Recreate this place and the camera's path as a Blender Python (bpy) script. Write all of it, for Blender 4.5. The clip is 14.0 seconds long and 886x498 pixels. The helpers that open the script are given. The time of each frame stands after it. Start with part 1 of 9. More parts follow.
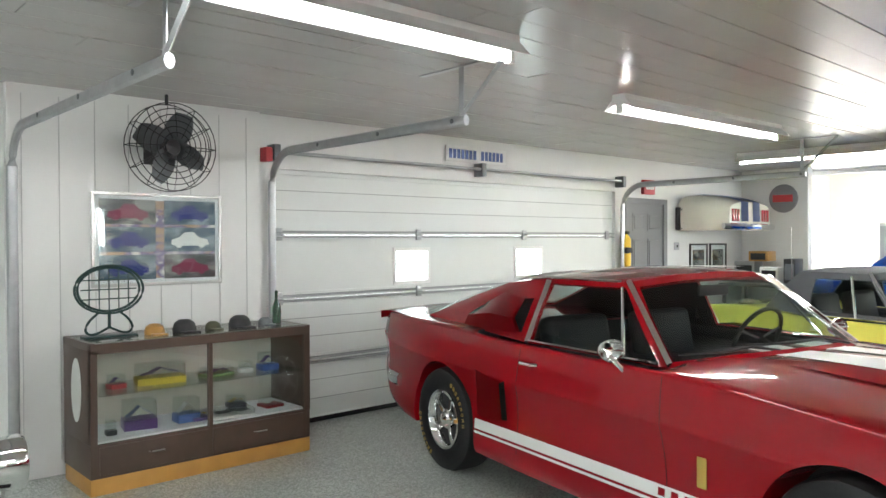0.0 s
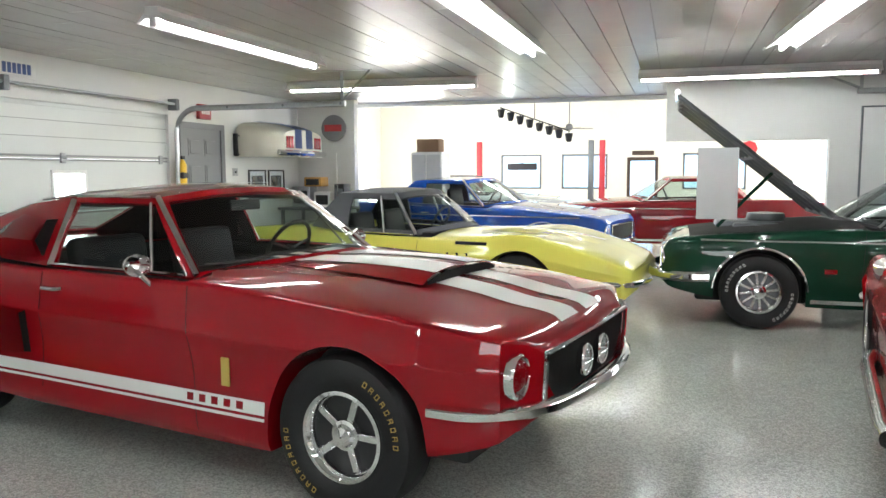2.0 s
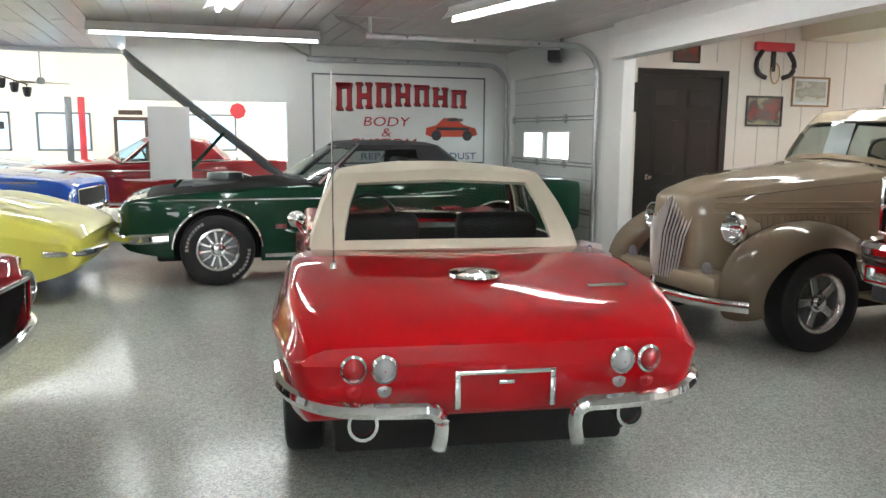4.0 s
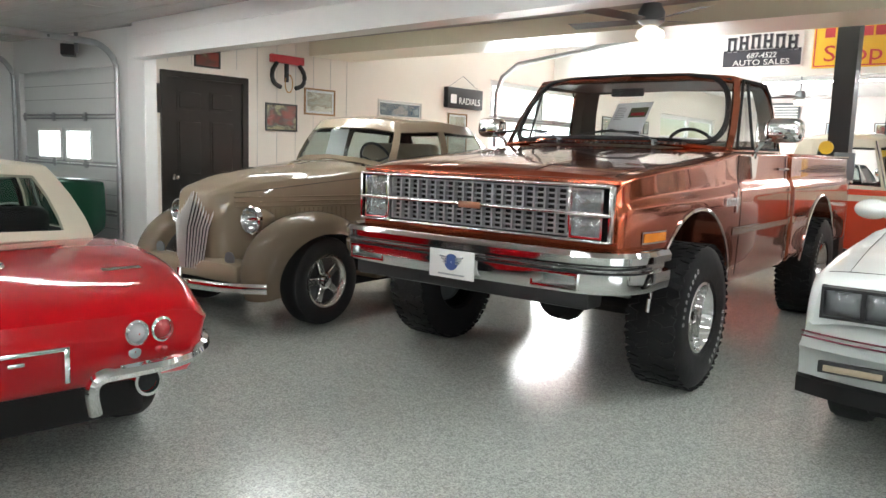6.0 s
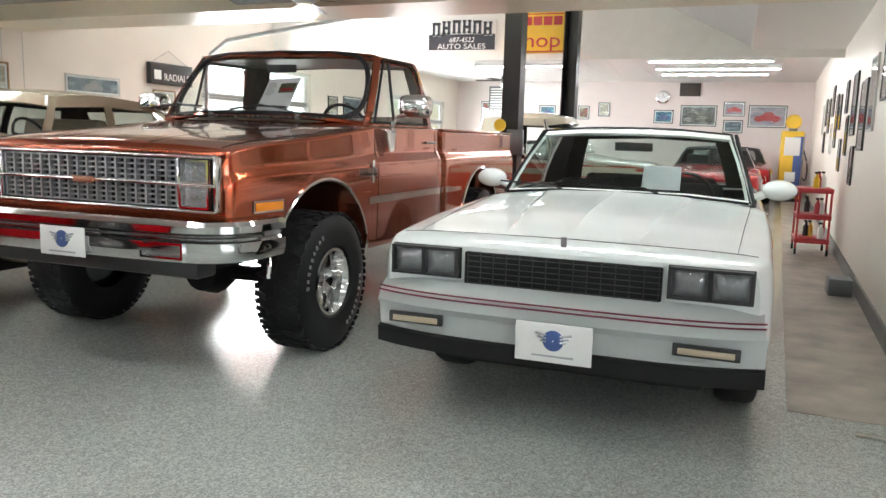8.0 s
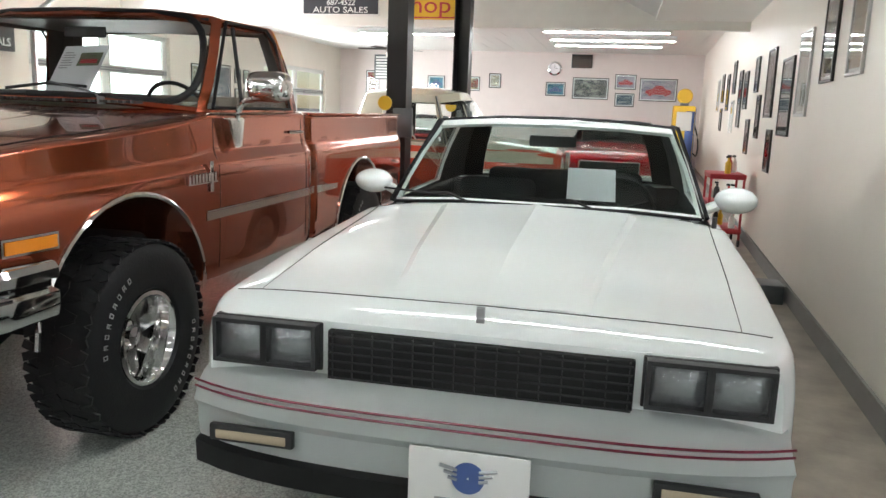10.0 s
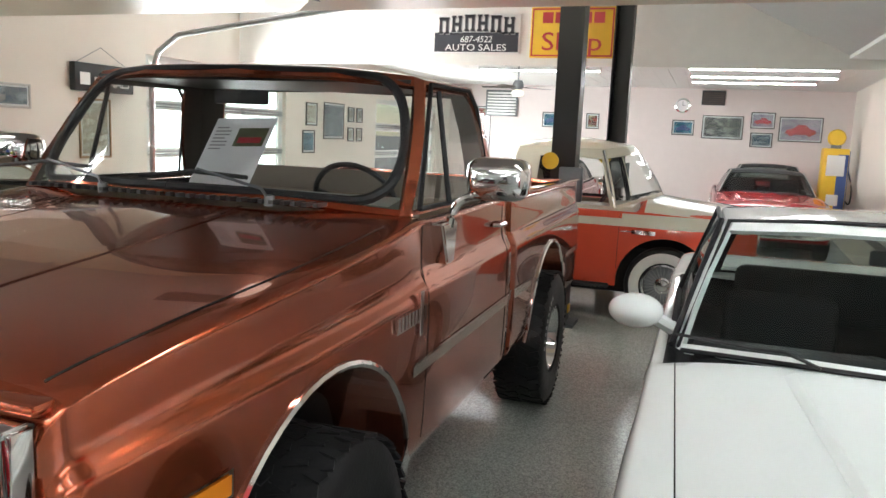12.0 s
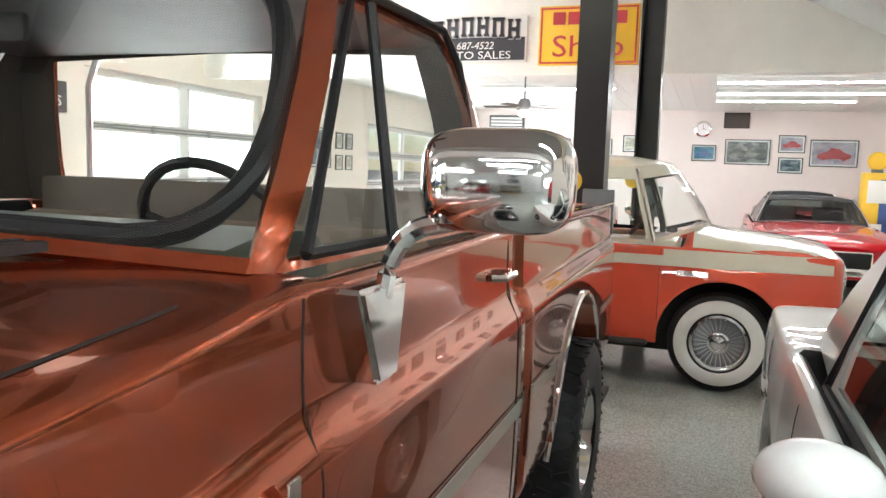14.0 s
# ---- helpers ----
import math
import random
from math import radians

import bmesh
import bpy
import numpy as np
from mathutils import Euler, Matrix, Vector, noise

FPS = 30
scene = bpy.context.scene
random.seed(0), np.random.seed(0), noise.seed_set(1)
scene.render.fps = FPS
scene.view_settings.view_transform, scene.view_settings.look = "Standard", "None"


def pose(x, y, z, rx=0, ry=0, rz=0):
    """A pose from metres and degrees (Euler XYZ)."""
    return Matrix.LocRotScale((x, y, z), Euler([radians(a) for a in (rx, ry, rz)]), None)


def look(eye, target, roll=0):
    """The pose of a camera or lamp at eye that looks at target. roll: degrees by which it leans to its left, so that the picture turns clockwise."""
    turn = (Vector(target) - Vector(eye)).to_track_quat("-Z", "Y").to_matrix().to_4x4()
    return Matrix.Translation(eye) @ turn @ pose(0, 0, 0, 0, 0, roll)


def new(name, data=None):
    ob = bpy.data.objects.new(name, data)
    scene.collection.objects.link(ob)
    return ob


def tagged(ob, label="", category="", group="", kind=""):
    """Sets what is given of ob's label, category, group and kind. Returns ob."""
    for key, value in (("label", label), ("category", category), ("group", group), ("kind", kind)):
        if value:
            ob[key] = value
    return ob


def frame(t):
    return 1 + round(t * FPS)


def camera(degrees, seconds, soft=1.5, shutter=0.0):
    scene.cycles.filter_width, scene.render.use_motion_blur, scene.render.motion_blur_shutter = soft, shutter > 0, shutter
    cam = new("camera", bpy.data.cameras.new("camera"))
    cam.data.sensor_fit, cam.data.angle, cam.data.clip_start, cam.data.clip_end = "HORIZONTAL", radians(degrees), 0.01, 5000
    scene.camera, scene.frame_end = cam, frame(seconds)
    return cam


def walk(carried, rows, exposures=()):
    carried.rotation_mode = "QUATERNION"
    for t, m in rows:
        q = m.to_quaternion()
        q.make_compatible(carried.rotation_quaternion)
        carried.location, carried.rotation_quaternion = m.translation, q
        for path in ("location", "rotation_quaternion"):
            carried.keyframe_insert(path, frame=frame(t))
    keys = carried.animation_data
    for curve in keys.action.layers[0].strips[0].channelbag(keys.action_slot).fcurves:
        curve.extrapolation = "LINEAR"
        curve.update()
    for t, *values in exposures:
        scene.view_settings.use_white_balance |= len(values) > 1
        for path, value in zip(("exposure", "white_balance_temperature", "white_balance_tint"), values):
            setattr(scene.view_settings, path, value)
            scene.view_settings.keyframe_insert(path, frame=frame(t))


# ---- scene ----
cam = camera(60.3, 14.0)
PATH = [
    (0, (-0.23, 0.587, 1.508), (-1.711, 1.93, 1.485), -0.2),
    (0.5, (-0.154, 0.589, 1.502), (-1.389, 2.161, 1.441), -0.3),
    (1, (-0.105, 0.605, 1.478), (-1.094, 2.34, 1.373), -0.3),
    (1.5, (-0.063, 0.598, 1.442), (-0.831, 2.438, 1.287), -0.1),
    (2, (0.042, 0.62, 1.416), (-0.539, 2.523, 1.214), -0.2),
    (2.5, (0.193, 0.673, 1.418), (-0.153, 2.628, 1.175), -0.1),
    (3, (0.337, 0.706, 1.415), (0.311, 2.687, 1.146), -0.1),
    (3.5, (0.469, 0.702, 1.403), (0.779, 2.658, 1.117), 0.1),
    (4, (0.545, 0.686, 1.394), (1.169, 2.563, 1.097), 0.4),
    (4.2, (0.585, 0.71, 1.388), (1.321, 2.545, 1.09), 0.4),
    (6.3, (0.417, 0.171, 1.347), (2.056, 1.29, 1.091), 1.9),
    (6.5, (0.404, 0.081, 1.356), (2.084, 1.136, 1.1), 1.9),
    (7, (0.502, -0.146, 1.376), (2.262, 0.771, 1.125), 1.8),
    (7.5, (0.61, -0.35, 1.35), (2.419, 0.462, 1.089), 1.7),
    (8, (0.717, -0.477, 1.32), (2.567, 0.225, 1.033), 1.7),
    (8.5, (0.952, -0.526, 1.354), (2.843, 0.035, 1.025), 1.6),
    (8.7, (1.063, -0.525, 1.375), (2.968, -0.02, 1.034), 1.7),
    (10.8, (2.384, 0.231, 1.568), (4.307, 0.646, 1.207), 2.1),
    (11, (2.463, 0.312, 1.613), (4.378, 0.765, 1.255), 2.7),
    (11.5, (2.76, 0.648, 1.669), (4.656, 1.191, 1.34), 2.5),
    (12, (3.024, 0.954, 1.693), (4.898, 1.586, 1.395), 2.5),
    (12.5, (3.394, 1.168, 1.65), (5.244, 1.877, 1.38), 2.5),
    (13, (3.777, 1.293, 1.595), (5.609, 2.057, 1.352), 2.3),
    (13.5, (4.188, 1.36, 1.559), (6.031, 2.104, 1.338), 2.0),
    (14, (4.614, 1.36, 1.554), (6.493, 2.015, 1.344), 1.9),
]
walk(cam, [(t, look(eye, target, roll)) for t, eye, target, roll in PATH], [(0, 0.15), (1.0, 0.1), (2.0, -0.1), (4, -0.15), (6.5, -0.12), (7.5, -0.24), (8.5, -0.28), (10.8, -0.66), (11.5, -0.72), (12.5, -0.38), (13.5, -0.12), (14, -0.1)])

# ---- world and light ----
world = bpy.data.worlds.new("world")
scene.world = world
world.use_nodes = True
wn = world.node_tree
sky = wn.nodes.new("ShaderNodeTexSky")
sky.sky_type = "NISHITA"
sky.sun_disc = False
sky.sun_elevation = radians(40)
sky.sun_rotation = radians(20)
wn.links.new(sky.outputs[0], wn.nodes["Background"].inputs[0])
wn.nodes["Background"].inputs[1].default_value = 0.15


def area(name, loc, target, sx, sy, power, colour=(1, 1, 1)):
    d = bpy.data.lights.new(name, "AREA")
    d.shape, d.size, d.size_y, d.energy, d.color = "RECTANGLE", sx, sy, power, colour
    ob = new(name, d)
    ob.matrix_world = look(loc, target)
    return ob


sun = bpy.data.lights.new("sun", "SUN")
sun.energy, sun.angle, sun.color = 3.0, radians(0.5), (1, 0.95, 0.87)
sun_ob = new("sun", sun)
sun_ob.matrix_world = look((0, 40, 30), (-5, 12, 0))

# ---- materials ----
MATS = {}


def mat(name, col, rough=0.5, metal=0.0, coat=0.0, var=0.06, scale=6.0, bump=0.0, bscale=60.0, spec=0.5, fine=0.0):
    """A surface with colour drift at two scales, drift in gloss and a fine relief."""
    if name in MATS:
        return MATS[name]
    m = bpy.data.materials.new(name)
    m.use_nodes = True
    nt = m.node_tree
    b = nt.nodes["Principled BSDF"]
    b.inputs["Roughness"].default_value = rough
    b.inputs["Metallic"].default_value = metal
    b.inputs["Coat Weight"].default_value = coat
    b.inputs["Coat Roughness"].default_value = 0.03
    b.inputs["Specular IOR Level"].default_value = spec
    tc = nt.nodes.new("ShaderNodeTexCoord")
    n1 = nt.nodes.new("ShaderNodeTexNoise")
    n1.inputs["Scale"].default_value = scale
    n1.inputs["Detail"].default_value = 5
    nt.links.new(tc.outputs["Object"], n1.inputs["Vector"])
    mix = nt.nodes.new("ShaderNodeMix")
    mix.data_type = "RGBA"
    mix.inputs["A"].default_value = (*[max(0, c * (1 - var)) for c in col], 1)
    mix.inputs["B"].default_value = (*[min(1, c * (1 + var)) for c in col], 1)
    nt.links.new(n1.outputs["Fac"], mix.inputs["Factor"])
    nt.links.new(mix.outputs["Result"], b.inputs["Base Color"])
    if metal < 0.5 and coat == 0:
        mr = nt.nodes.new("ShaderNodeMapRange")
        mr.inputs["To Min"].default_value = rough * 0.85
        mr.inputs["To Max"].default_value = min(1, rough * 1.15)
        nt.links.new(n1.outputs["Fac"], mr.inputs["Value"])
        nt.links.new(mr.outputs["Result"], b.inputs["Roughness"])
    if bump:
        n2 = nt.nodes.new("ShaderNodeTexNoise")
        n2.inputs["Scale"].default_value = bscale
        n2.inputs["Detail"].default_value = 3
        nt.links.new(tc.outputs["Object"], n2.inputs["Vector"])
        bp = nt.nodes.new("ShaderNodeBump")
        bp.inputs["Strength"].default_value = bump
        bp.inputs["Distance"].default_value = 0.01
        nt.links.new(n2.outputs["Fac"], bp.inputs["Height"])
        nt.links.new(bp.outputs["Normal"], b.inputs["Normal"])
    MATS[name] = m
    return m


def glass(name, tint, alpha=0.25, rough=0.02):
    """Thin pane: mostly clear, tinted, with gloss by Fresnel."""
    m = bpy.data.materials.new(name)
    m.use_nodes = True
    nt = m.node_tree
    out = nt.nodes["Material Output"]
    nt.nodes.remove(nt.nodes["Principled BSDF"])
    tr, gl = nt.nodes.new("ShaderNodeBsdfTransparent"), nt.nodes.new("ShaderNodeBsdfGlossy")
    tr.inputs[0].default_value = (*tint, 1)
    gl.inputs["Roughness"].default_value = rough
    lw, mx = nt.nodes.new("ShaderNodeLayerWeight"), nt.nodes.new("ShaderNodeMixShader")
    lw.inputs[0].default_value = 0.5
    pw, ad = nt.nodes.new("ShaderNodeMath"), nt.nodes.new("ShaderNodeMath")
    pw.operation, ad.operation = "POWER", "MULTIPLY_ADD"
    pw.inputs[1].default_value = 5.0
    ad.inputs[1].default_value, ad.inputs[2].default_value = 0.94, 0.05
    nt.links.new(lw.outputs["Facing"], pw.inputs[0])
    nt.links.new(pw.outputs[0], ad.inputs[0])
    nt.links.new(ad.outputs[0], mx.inputs[0])
    nt.links.new(tr.outputs[0], mx.inputs[1])
    nt.links.new(gl.outputs[0], mx.inputs[2])
    nt.links.new(mx.outputs[0], out.inputs[0])
    MATS[name] = m
    return m


def emit(name, col, strength):
    m = bpy.data.materials.new(name)
    m.use_nodes = True
    nt = m.node_tree
    b = nt.nodes["Principled BSDF"]
    b.inputs["Base Color"].default_value = (*col, 1)
    b.inputs["Emission Color"].default_value = (*col, 1)
    b.inputs["Emission Strength"].default_value = strength
    MATS[name] = m
    return m


def floor_mat():
    """Grey-beige epoxy full of small colour flakes, with scuffs, an orange-peel relief and a sheen."""
    m = mat("epoxy_floor", (0.49, 0.52, 0.48), 0.16, var=0.10, scale=0.7, spec=0.5)
    nt = m.node_tree
    b = nt.nodes["Principled BSDF"]
    tc = nt.nodes.new("ShaderNodeTexCoord")
    src = b.inputs["Base Color"].links[0].from_socket
    for scale, lo, hi in ((170, 0.62, 1.22), (70, 0.86, 1.10), (1.6, 0.86, 1.08)):
        if scale > 10:
            v = nt.nodes.new("ShaderNodeTexVoronoi")
            sep = nt.nodes.new("ShaderNodeSeparateColor")
            nt.links.new(v.outputs["Color"], sep.inputs[0])
            val = sep.outputs[0]
        else:
            v = nt.nodes.new("ShaderNodeTexNoise")
            v.inputs["Detail"].default_value = 6
            val = v.outputs["Fac"]
        v.inputs["Scale"].default_value = scale
        nt.links.new(tc.outputs["Object"], v.inputs["Vector"])
        mr = nt.nodes.new("ShaderNodeMapRange")
        mr.inputs["To Min"].default_value, mr.inputs["To Max"].default_value = lo, hi
        nt.links.new(val, mr.inputs["Value"])
        mx = nt.nodes.new("ShaderNodeVectorMath")
        mx.operation = "MULTIPLY"
        nt.links.new(src, mx.inputs[0])
        nt.links.new(mr.outputs["Result"], mx.inputs[1])
        src = mx.outputs[0]
    nt.links.new(src, b.inputs["Base Color"])
    n = nt.nodes.new("ShaderNodeTexNoise")
    n.inputs["Scale"].default_value = 70
    n.inputs["Detail"].default_value = 4
    nt.links.new(tc.outputs["Object"], n.inputs["Vector"])
    bp = nt.nodes.new("ShaderNodeBump")
    bp.inputs["Strength"].default_value, bp.inputs["Distance"].default_value = 0.05, 0.01
    nt.links.new(n.outputs["Fac"], bp.inputs["Height"])
    nt.links.new(bp.outputs["Normal"], b.inputs["Normal"])
    return m


FLOOR = floor_mat()
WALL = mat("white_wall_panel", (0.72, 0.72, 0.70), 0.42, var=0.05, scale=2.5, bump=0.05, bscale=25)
WARM = mat("cream_wall_panel", (0.74, 0.69, 0.62), 0.45, var=0.05, scale=2.5, bump=0.05, bscale=25)
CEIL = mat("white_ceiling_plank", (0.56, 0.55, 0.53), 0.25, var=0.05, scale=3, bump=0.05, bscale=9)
DOORW = mat("white_door_panel", (0.66, 0.68, 0.66), 0.35, var=0.05, scale=3, bump=0.06, bscale=120)
TRIMW = mat("white_trim_paint", (0.76, 0.76, 0.74), 0.4, var=0.04)
STEEL = mat("galvanised_steel", (0.42, 0.43, 0.44), 0.38, metal=0.85, var=0.18, scale=14)
PALES = mat("pale_galvanised_strut", (0.30, 0.31, 0.31), 0.5, metal=0.2, var=0.15, scale=10)
DSTEEL = mat("dark_steel", (0.16, 0.17, 0.18), 0.4, metal=0.7, var=0.15, scale=10)
CHROME = mat("chrome", (0.80, 0.80, 0.80), 0.07, metal=1.0, var=0.03)
BOWL = mat("silvered_reflector", (0.88, 0.89, 0.90), 0.26, metal=0.75, var=0.2, scale=60, bump=0.6, bscale=40)
ALU = mat("polished_alloy", (0.62, 0.62, 0.60), 0.2, metal=1.0, var=0.08, scale=20)
GREYM = mat("grey_painted_spoke", (0.24, 0.24, 0.25), 0.4, metal=0.5)
RUBBER = mat("tyre_rubber", (0.010, 0.010, 0.011), 0.55, spec=0.3, var=0.2, scale=20, bump=0.15, bscale=90)
BLACK = mat("black_plastic", (0.015, 0.015, 0.016), 0.5, var=0.2)
UNDER = mat("underbody_black", (0.008, 0.008, 0.008), 0.9, var=0.3)
TRIMB = mat("black_vinyl", (0.012, 0.012, 0.014), 0.55, spec=0.25, var=0.15, bump=0.12, bscale=160)
TANV = mat("tan_vinyl", (0.30, 0.25, 0.18), 0.6, var=0.1, bump=0.1, bscale=160)
GREYV = mat("grey_green_dash", (0.42, 0.45, 0.40), 0.55, var=0.1)
LENS = glass("lamp_lens", (0.85, 0.87, 0.88), rough=0.08)
GLASS = glass("car_glass", (0.70, 0.77, 0.75))
GLASSC = glass("clear_glass", (0.93, 0.96, 0.95))
AMBER = mat("amber_lens", (0.75, 0.24, 0.02), 0.15, coat=1)
REDL = mat("red_lens", (0.35, 0.01, 0.015), 0.12, coat=1)
WHITE = mat("white_paint", (0.78, 0.78, 0.76), 0.4, var=0.03)
PAPER = mat("white_paper", (0.80, 0.80, 0.82), 0.7, var=0.03)
INK = mat("dark_ink", (0.03, 0.03, 0.04), 0.6)
REDP = mat("sign_red", (0.46, 0.03, 0.04), 0.45, var=0.15, scale=12)
BLUEP = mat("sign_blue", (0.05, 0.09, 0.25), 0.5, var=0.15)
YELP = mat("sign_yellow", (0.75, 0.47, 0.03), 0.4, var=0.12, scale=5)
GOLD = mat("gold_lettering", (0.42, 0.28, 0.06), 0.5)
WOOD = mat("dark_wood_laminate", (0.065, 0.040, 0.028), 0.42, var=0.3, scale=9, bump=0.05, bscale=80)
PINE = mat("varnished_pine", (0.48, 0.25, 0.06), 0.4, var=0.25, scale=7)
TUBE = emit("fluorescent_tube", (0.96, 1.0, 1.0), 62.0)
DAY = emit("daylight_backdrop", (0.92, 0.97, 1.0), 6.0)
YARD = emit("blue_daylight_backdrop", (0.58, 0.78, 1.0), 1.2)


def paint(name, col, metal=0.0, rough=0.35, ior=1.4):
    m = mat(name, col, rough, metal=metal, coat=1.0, var=0.05, scale=1.2, spec=0.02)
    b = m.node_tree.nodes["Principled BSDF"]
    b.inputs["Coat IOR"].default_value = ior
    b.inputs["Coat Roughness"].default_value = 0.008
    return m


# ---- geometry helpers ----
def part(name, bm, material, parent=None, label="", smooth=38):
    """Links a bmesh as one mesh object under a thing or a part."""
    bmesh.ops.recalc_face_normals(bm, faces=bm.faces)
    me = bpy.data.meshes.new(name)
    bm.to_mesh(me)
    bm.free()
    for mm in material if isinstance(material, (list, tuple)) else [material]:
        me.materials.append(mm)
    if smooth:
        me.shade_smooth()
        me.set_sharp_from_angle(angle=radians(smooth))
    ob = new(name, me)
    if parent is not None:
        ob.parent = parent
    if label:
        ob["label"] = label
    return ob


def thing(name, label, category, m=None, group="", kind=""):
    ob = new(name)
    ob.empty_display_size = 0.1
    if m is not None:
        ob.matrix_world = m
    return tagged(ob, label, category, group, kind)


def box(bm, x0, x1, y0, y1, z0, z1, bev=0.0, seg=2):
    vs = [bm.verts.new(p) for p in ((x0, y0, z0), (x1, y0, z0), (x1, y1, z0), (x0, y1, z0), (x0, y0, z1), (x1, y0, z1), (x1, y1, z1), (x0, y1, z1))]
    fs = [bm.faces.new([vs[i] for i in q]) for q in ((0, 3, 2, 1), (4, 5, 6, 7), (0, 1, 5, 4), (1, 2, 6, 5), (2, 3, 7, 6), (3, 0, 4, 7))]
    if bev:
        es = list({e for f in fs for e in f.edges})
        bmesh.ops.bevel(bm, geom=es, offset=bev, segments=seg, affect="EDGES", profile=0.5)


def boxm(x0, x1, y0, y1, z0, z1, bev=0.0):
    bm = bmesh.new()
    box(bm, x0, x1, y0, y1, z0, z1, bev)
    return bm


def rings(bm, rows, closed=True, caps=True):
    """Skins rows of points; closed: each row is a loop."""
    vs = [[bm.verts.new(p) for p in r] for r in rows]
    n = len(vs[0])
    for a, b in zip(vs, vs[1:]):
        for i in range(n if closed else n - 1):
            j = (i + 1) % n
            bm.faces.new((a[i], a[j], b[j], b[i]))
    if caps and closed:
        bm.faces.new(vs[0])
        bm.faces.new(list(reversed(vs[-1])))
    return vs


def lathe(bm, prof, n=32, c=(0, 0, 0), axis="y", caps=False):
    """Turns a profile of (radius, along) round an axis."""
    rows = []
    for r, a in prof:
        row = []
        for i in range(n):
            t = 2 * math.pi * i / n
            u, v = r * math.cos(t), r * math.sin(t)
            row.append({"y": (c[0] + u, c[1] + a, c[2] + v), "x": (c[0] + a, c[1] + u, c[2] + v), "z": (c[0] + u, c[1] + v, c[2] + a)}[axis])
        rows.append(row)
    rings(bm, rows, True, caps)


def tube(bm, path, r, n=8, flat=1.0, caps=True):
    """A round or flattened bar along a path."""
    pts = [Vector(p) for p in path]
    rows = []
    for i, p in enumerate(pts):
        d = (pts[min(i + 1, len(pts) - 1)] - pts[max(i - 1, 0)]).normalized()
        up = Vector((0, 0, 1)) if abs(d.z) < 0.95 else Vector((0, 1, 0))
        s = d.cross(up).normalized()
        u = s.cross(d)
        rows.append([p + s * (r * flat * math.cos(2 * math.pi * k / n)) + u * (r * math.sin(2 * math.pi * k / n)) for k in range(n)])
    rings(bm, rows, True, caps)


def tubem(path, r, n=8, flat=1.0):
    bm = bmesh.new()
    tube(bm, path, r, n, flat)
    return bm


def sheet(bm, rows, thick=0.0):
    vs = [[bm.verts.new(p) for p in r] for r in rows]
    fs = []
    for a, b in zip(vs, vs[1:]):
        for i in range(len(a) - 1):
            fs.append(bm.faces.new((a[i], a[i + 1], b[i + 1], b[i])))
    if thick:
        bmesh.ops.solidify(bm, geom=fs, thickness=thick)


def chaikin(pts, times=2):
    for _ in range(times):
        out = [pts[0]]
        for a, b in zip(pts, pts[1:]):
            out.append(tuple(0.75 * p + 0.25 * q for p, q in zip(a, b)))
            out.append(tuple(0.25 * p + 0.75 * q for p, q in zip(a, b)))
        out.append(pts[-1])
        pts = out
    return pts


def arc(c, r, a0, a1, n, plane="xz", off=0.0):
    out = []
    for i in range(n + 1):
        a = radians(a0 + (a1 - a0) * i / n)
        u, v = c[0] + r * math.cos(a), c[1] + r * math.sin(a)
        out.append((u, off, v) if plane == "xz" else (u, v, off) if plane == "xy" else (off, u, v))
    return out


def text(name, body, size, m, material, parent=None, depth=0.003, align="CENTER", xs=1.0, shear=0.0):
    """Raised lettering in the built-in font, as a mesh."""
    cu = bpy.data.curves.new(name, "FONT")
    cu.body, cu.size, cu.extrude, cu.align_x, cu.align_y, cu.shear, cu.resolution_u = body, size, depth, align, "CENTER", shear, 3
    tmp = bpy.data.objects.new(name, cu)
    scene.collection.objects.link(tmp)
    me = bpy.data.meshes.new_from_object(tmp.evaluated_get(bpy.context.evaluated_depsgraph_get()))
    bpy.data.objects.remove(tmp)
    me.materials.clear()
    me.materials.append(material)
    me.transform(m @ Matrix.Diagonal((xs, 1, 1, 1)))
    ob = new(name, me)
    if parent is not None:
        ob.parent = parent
    return ob

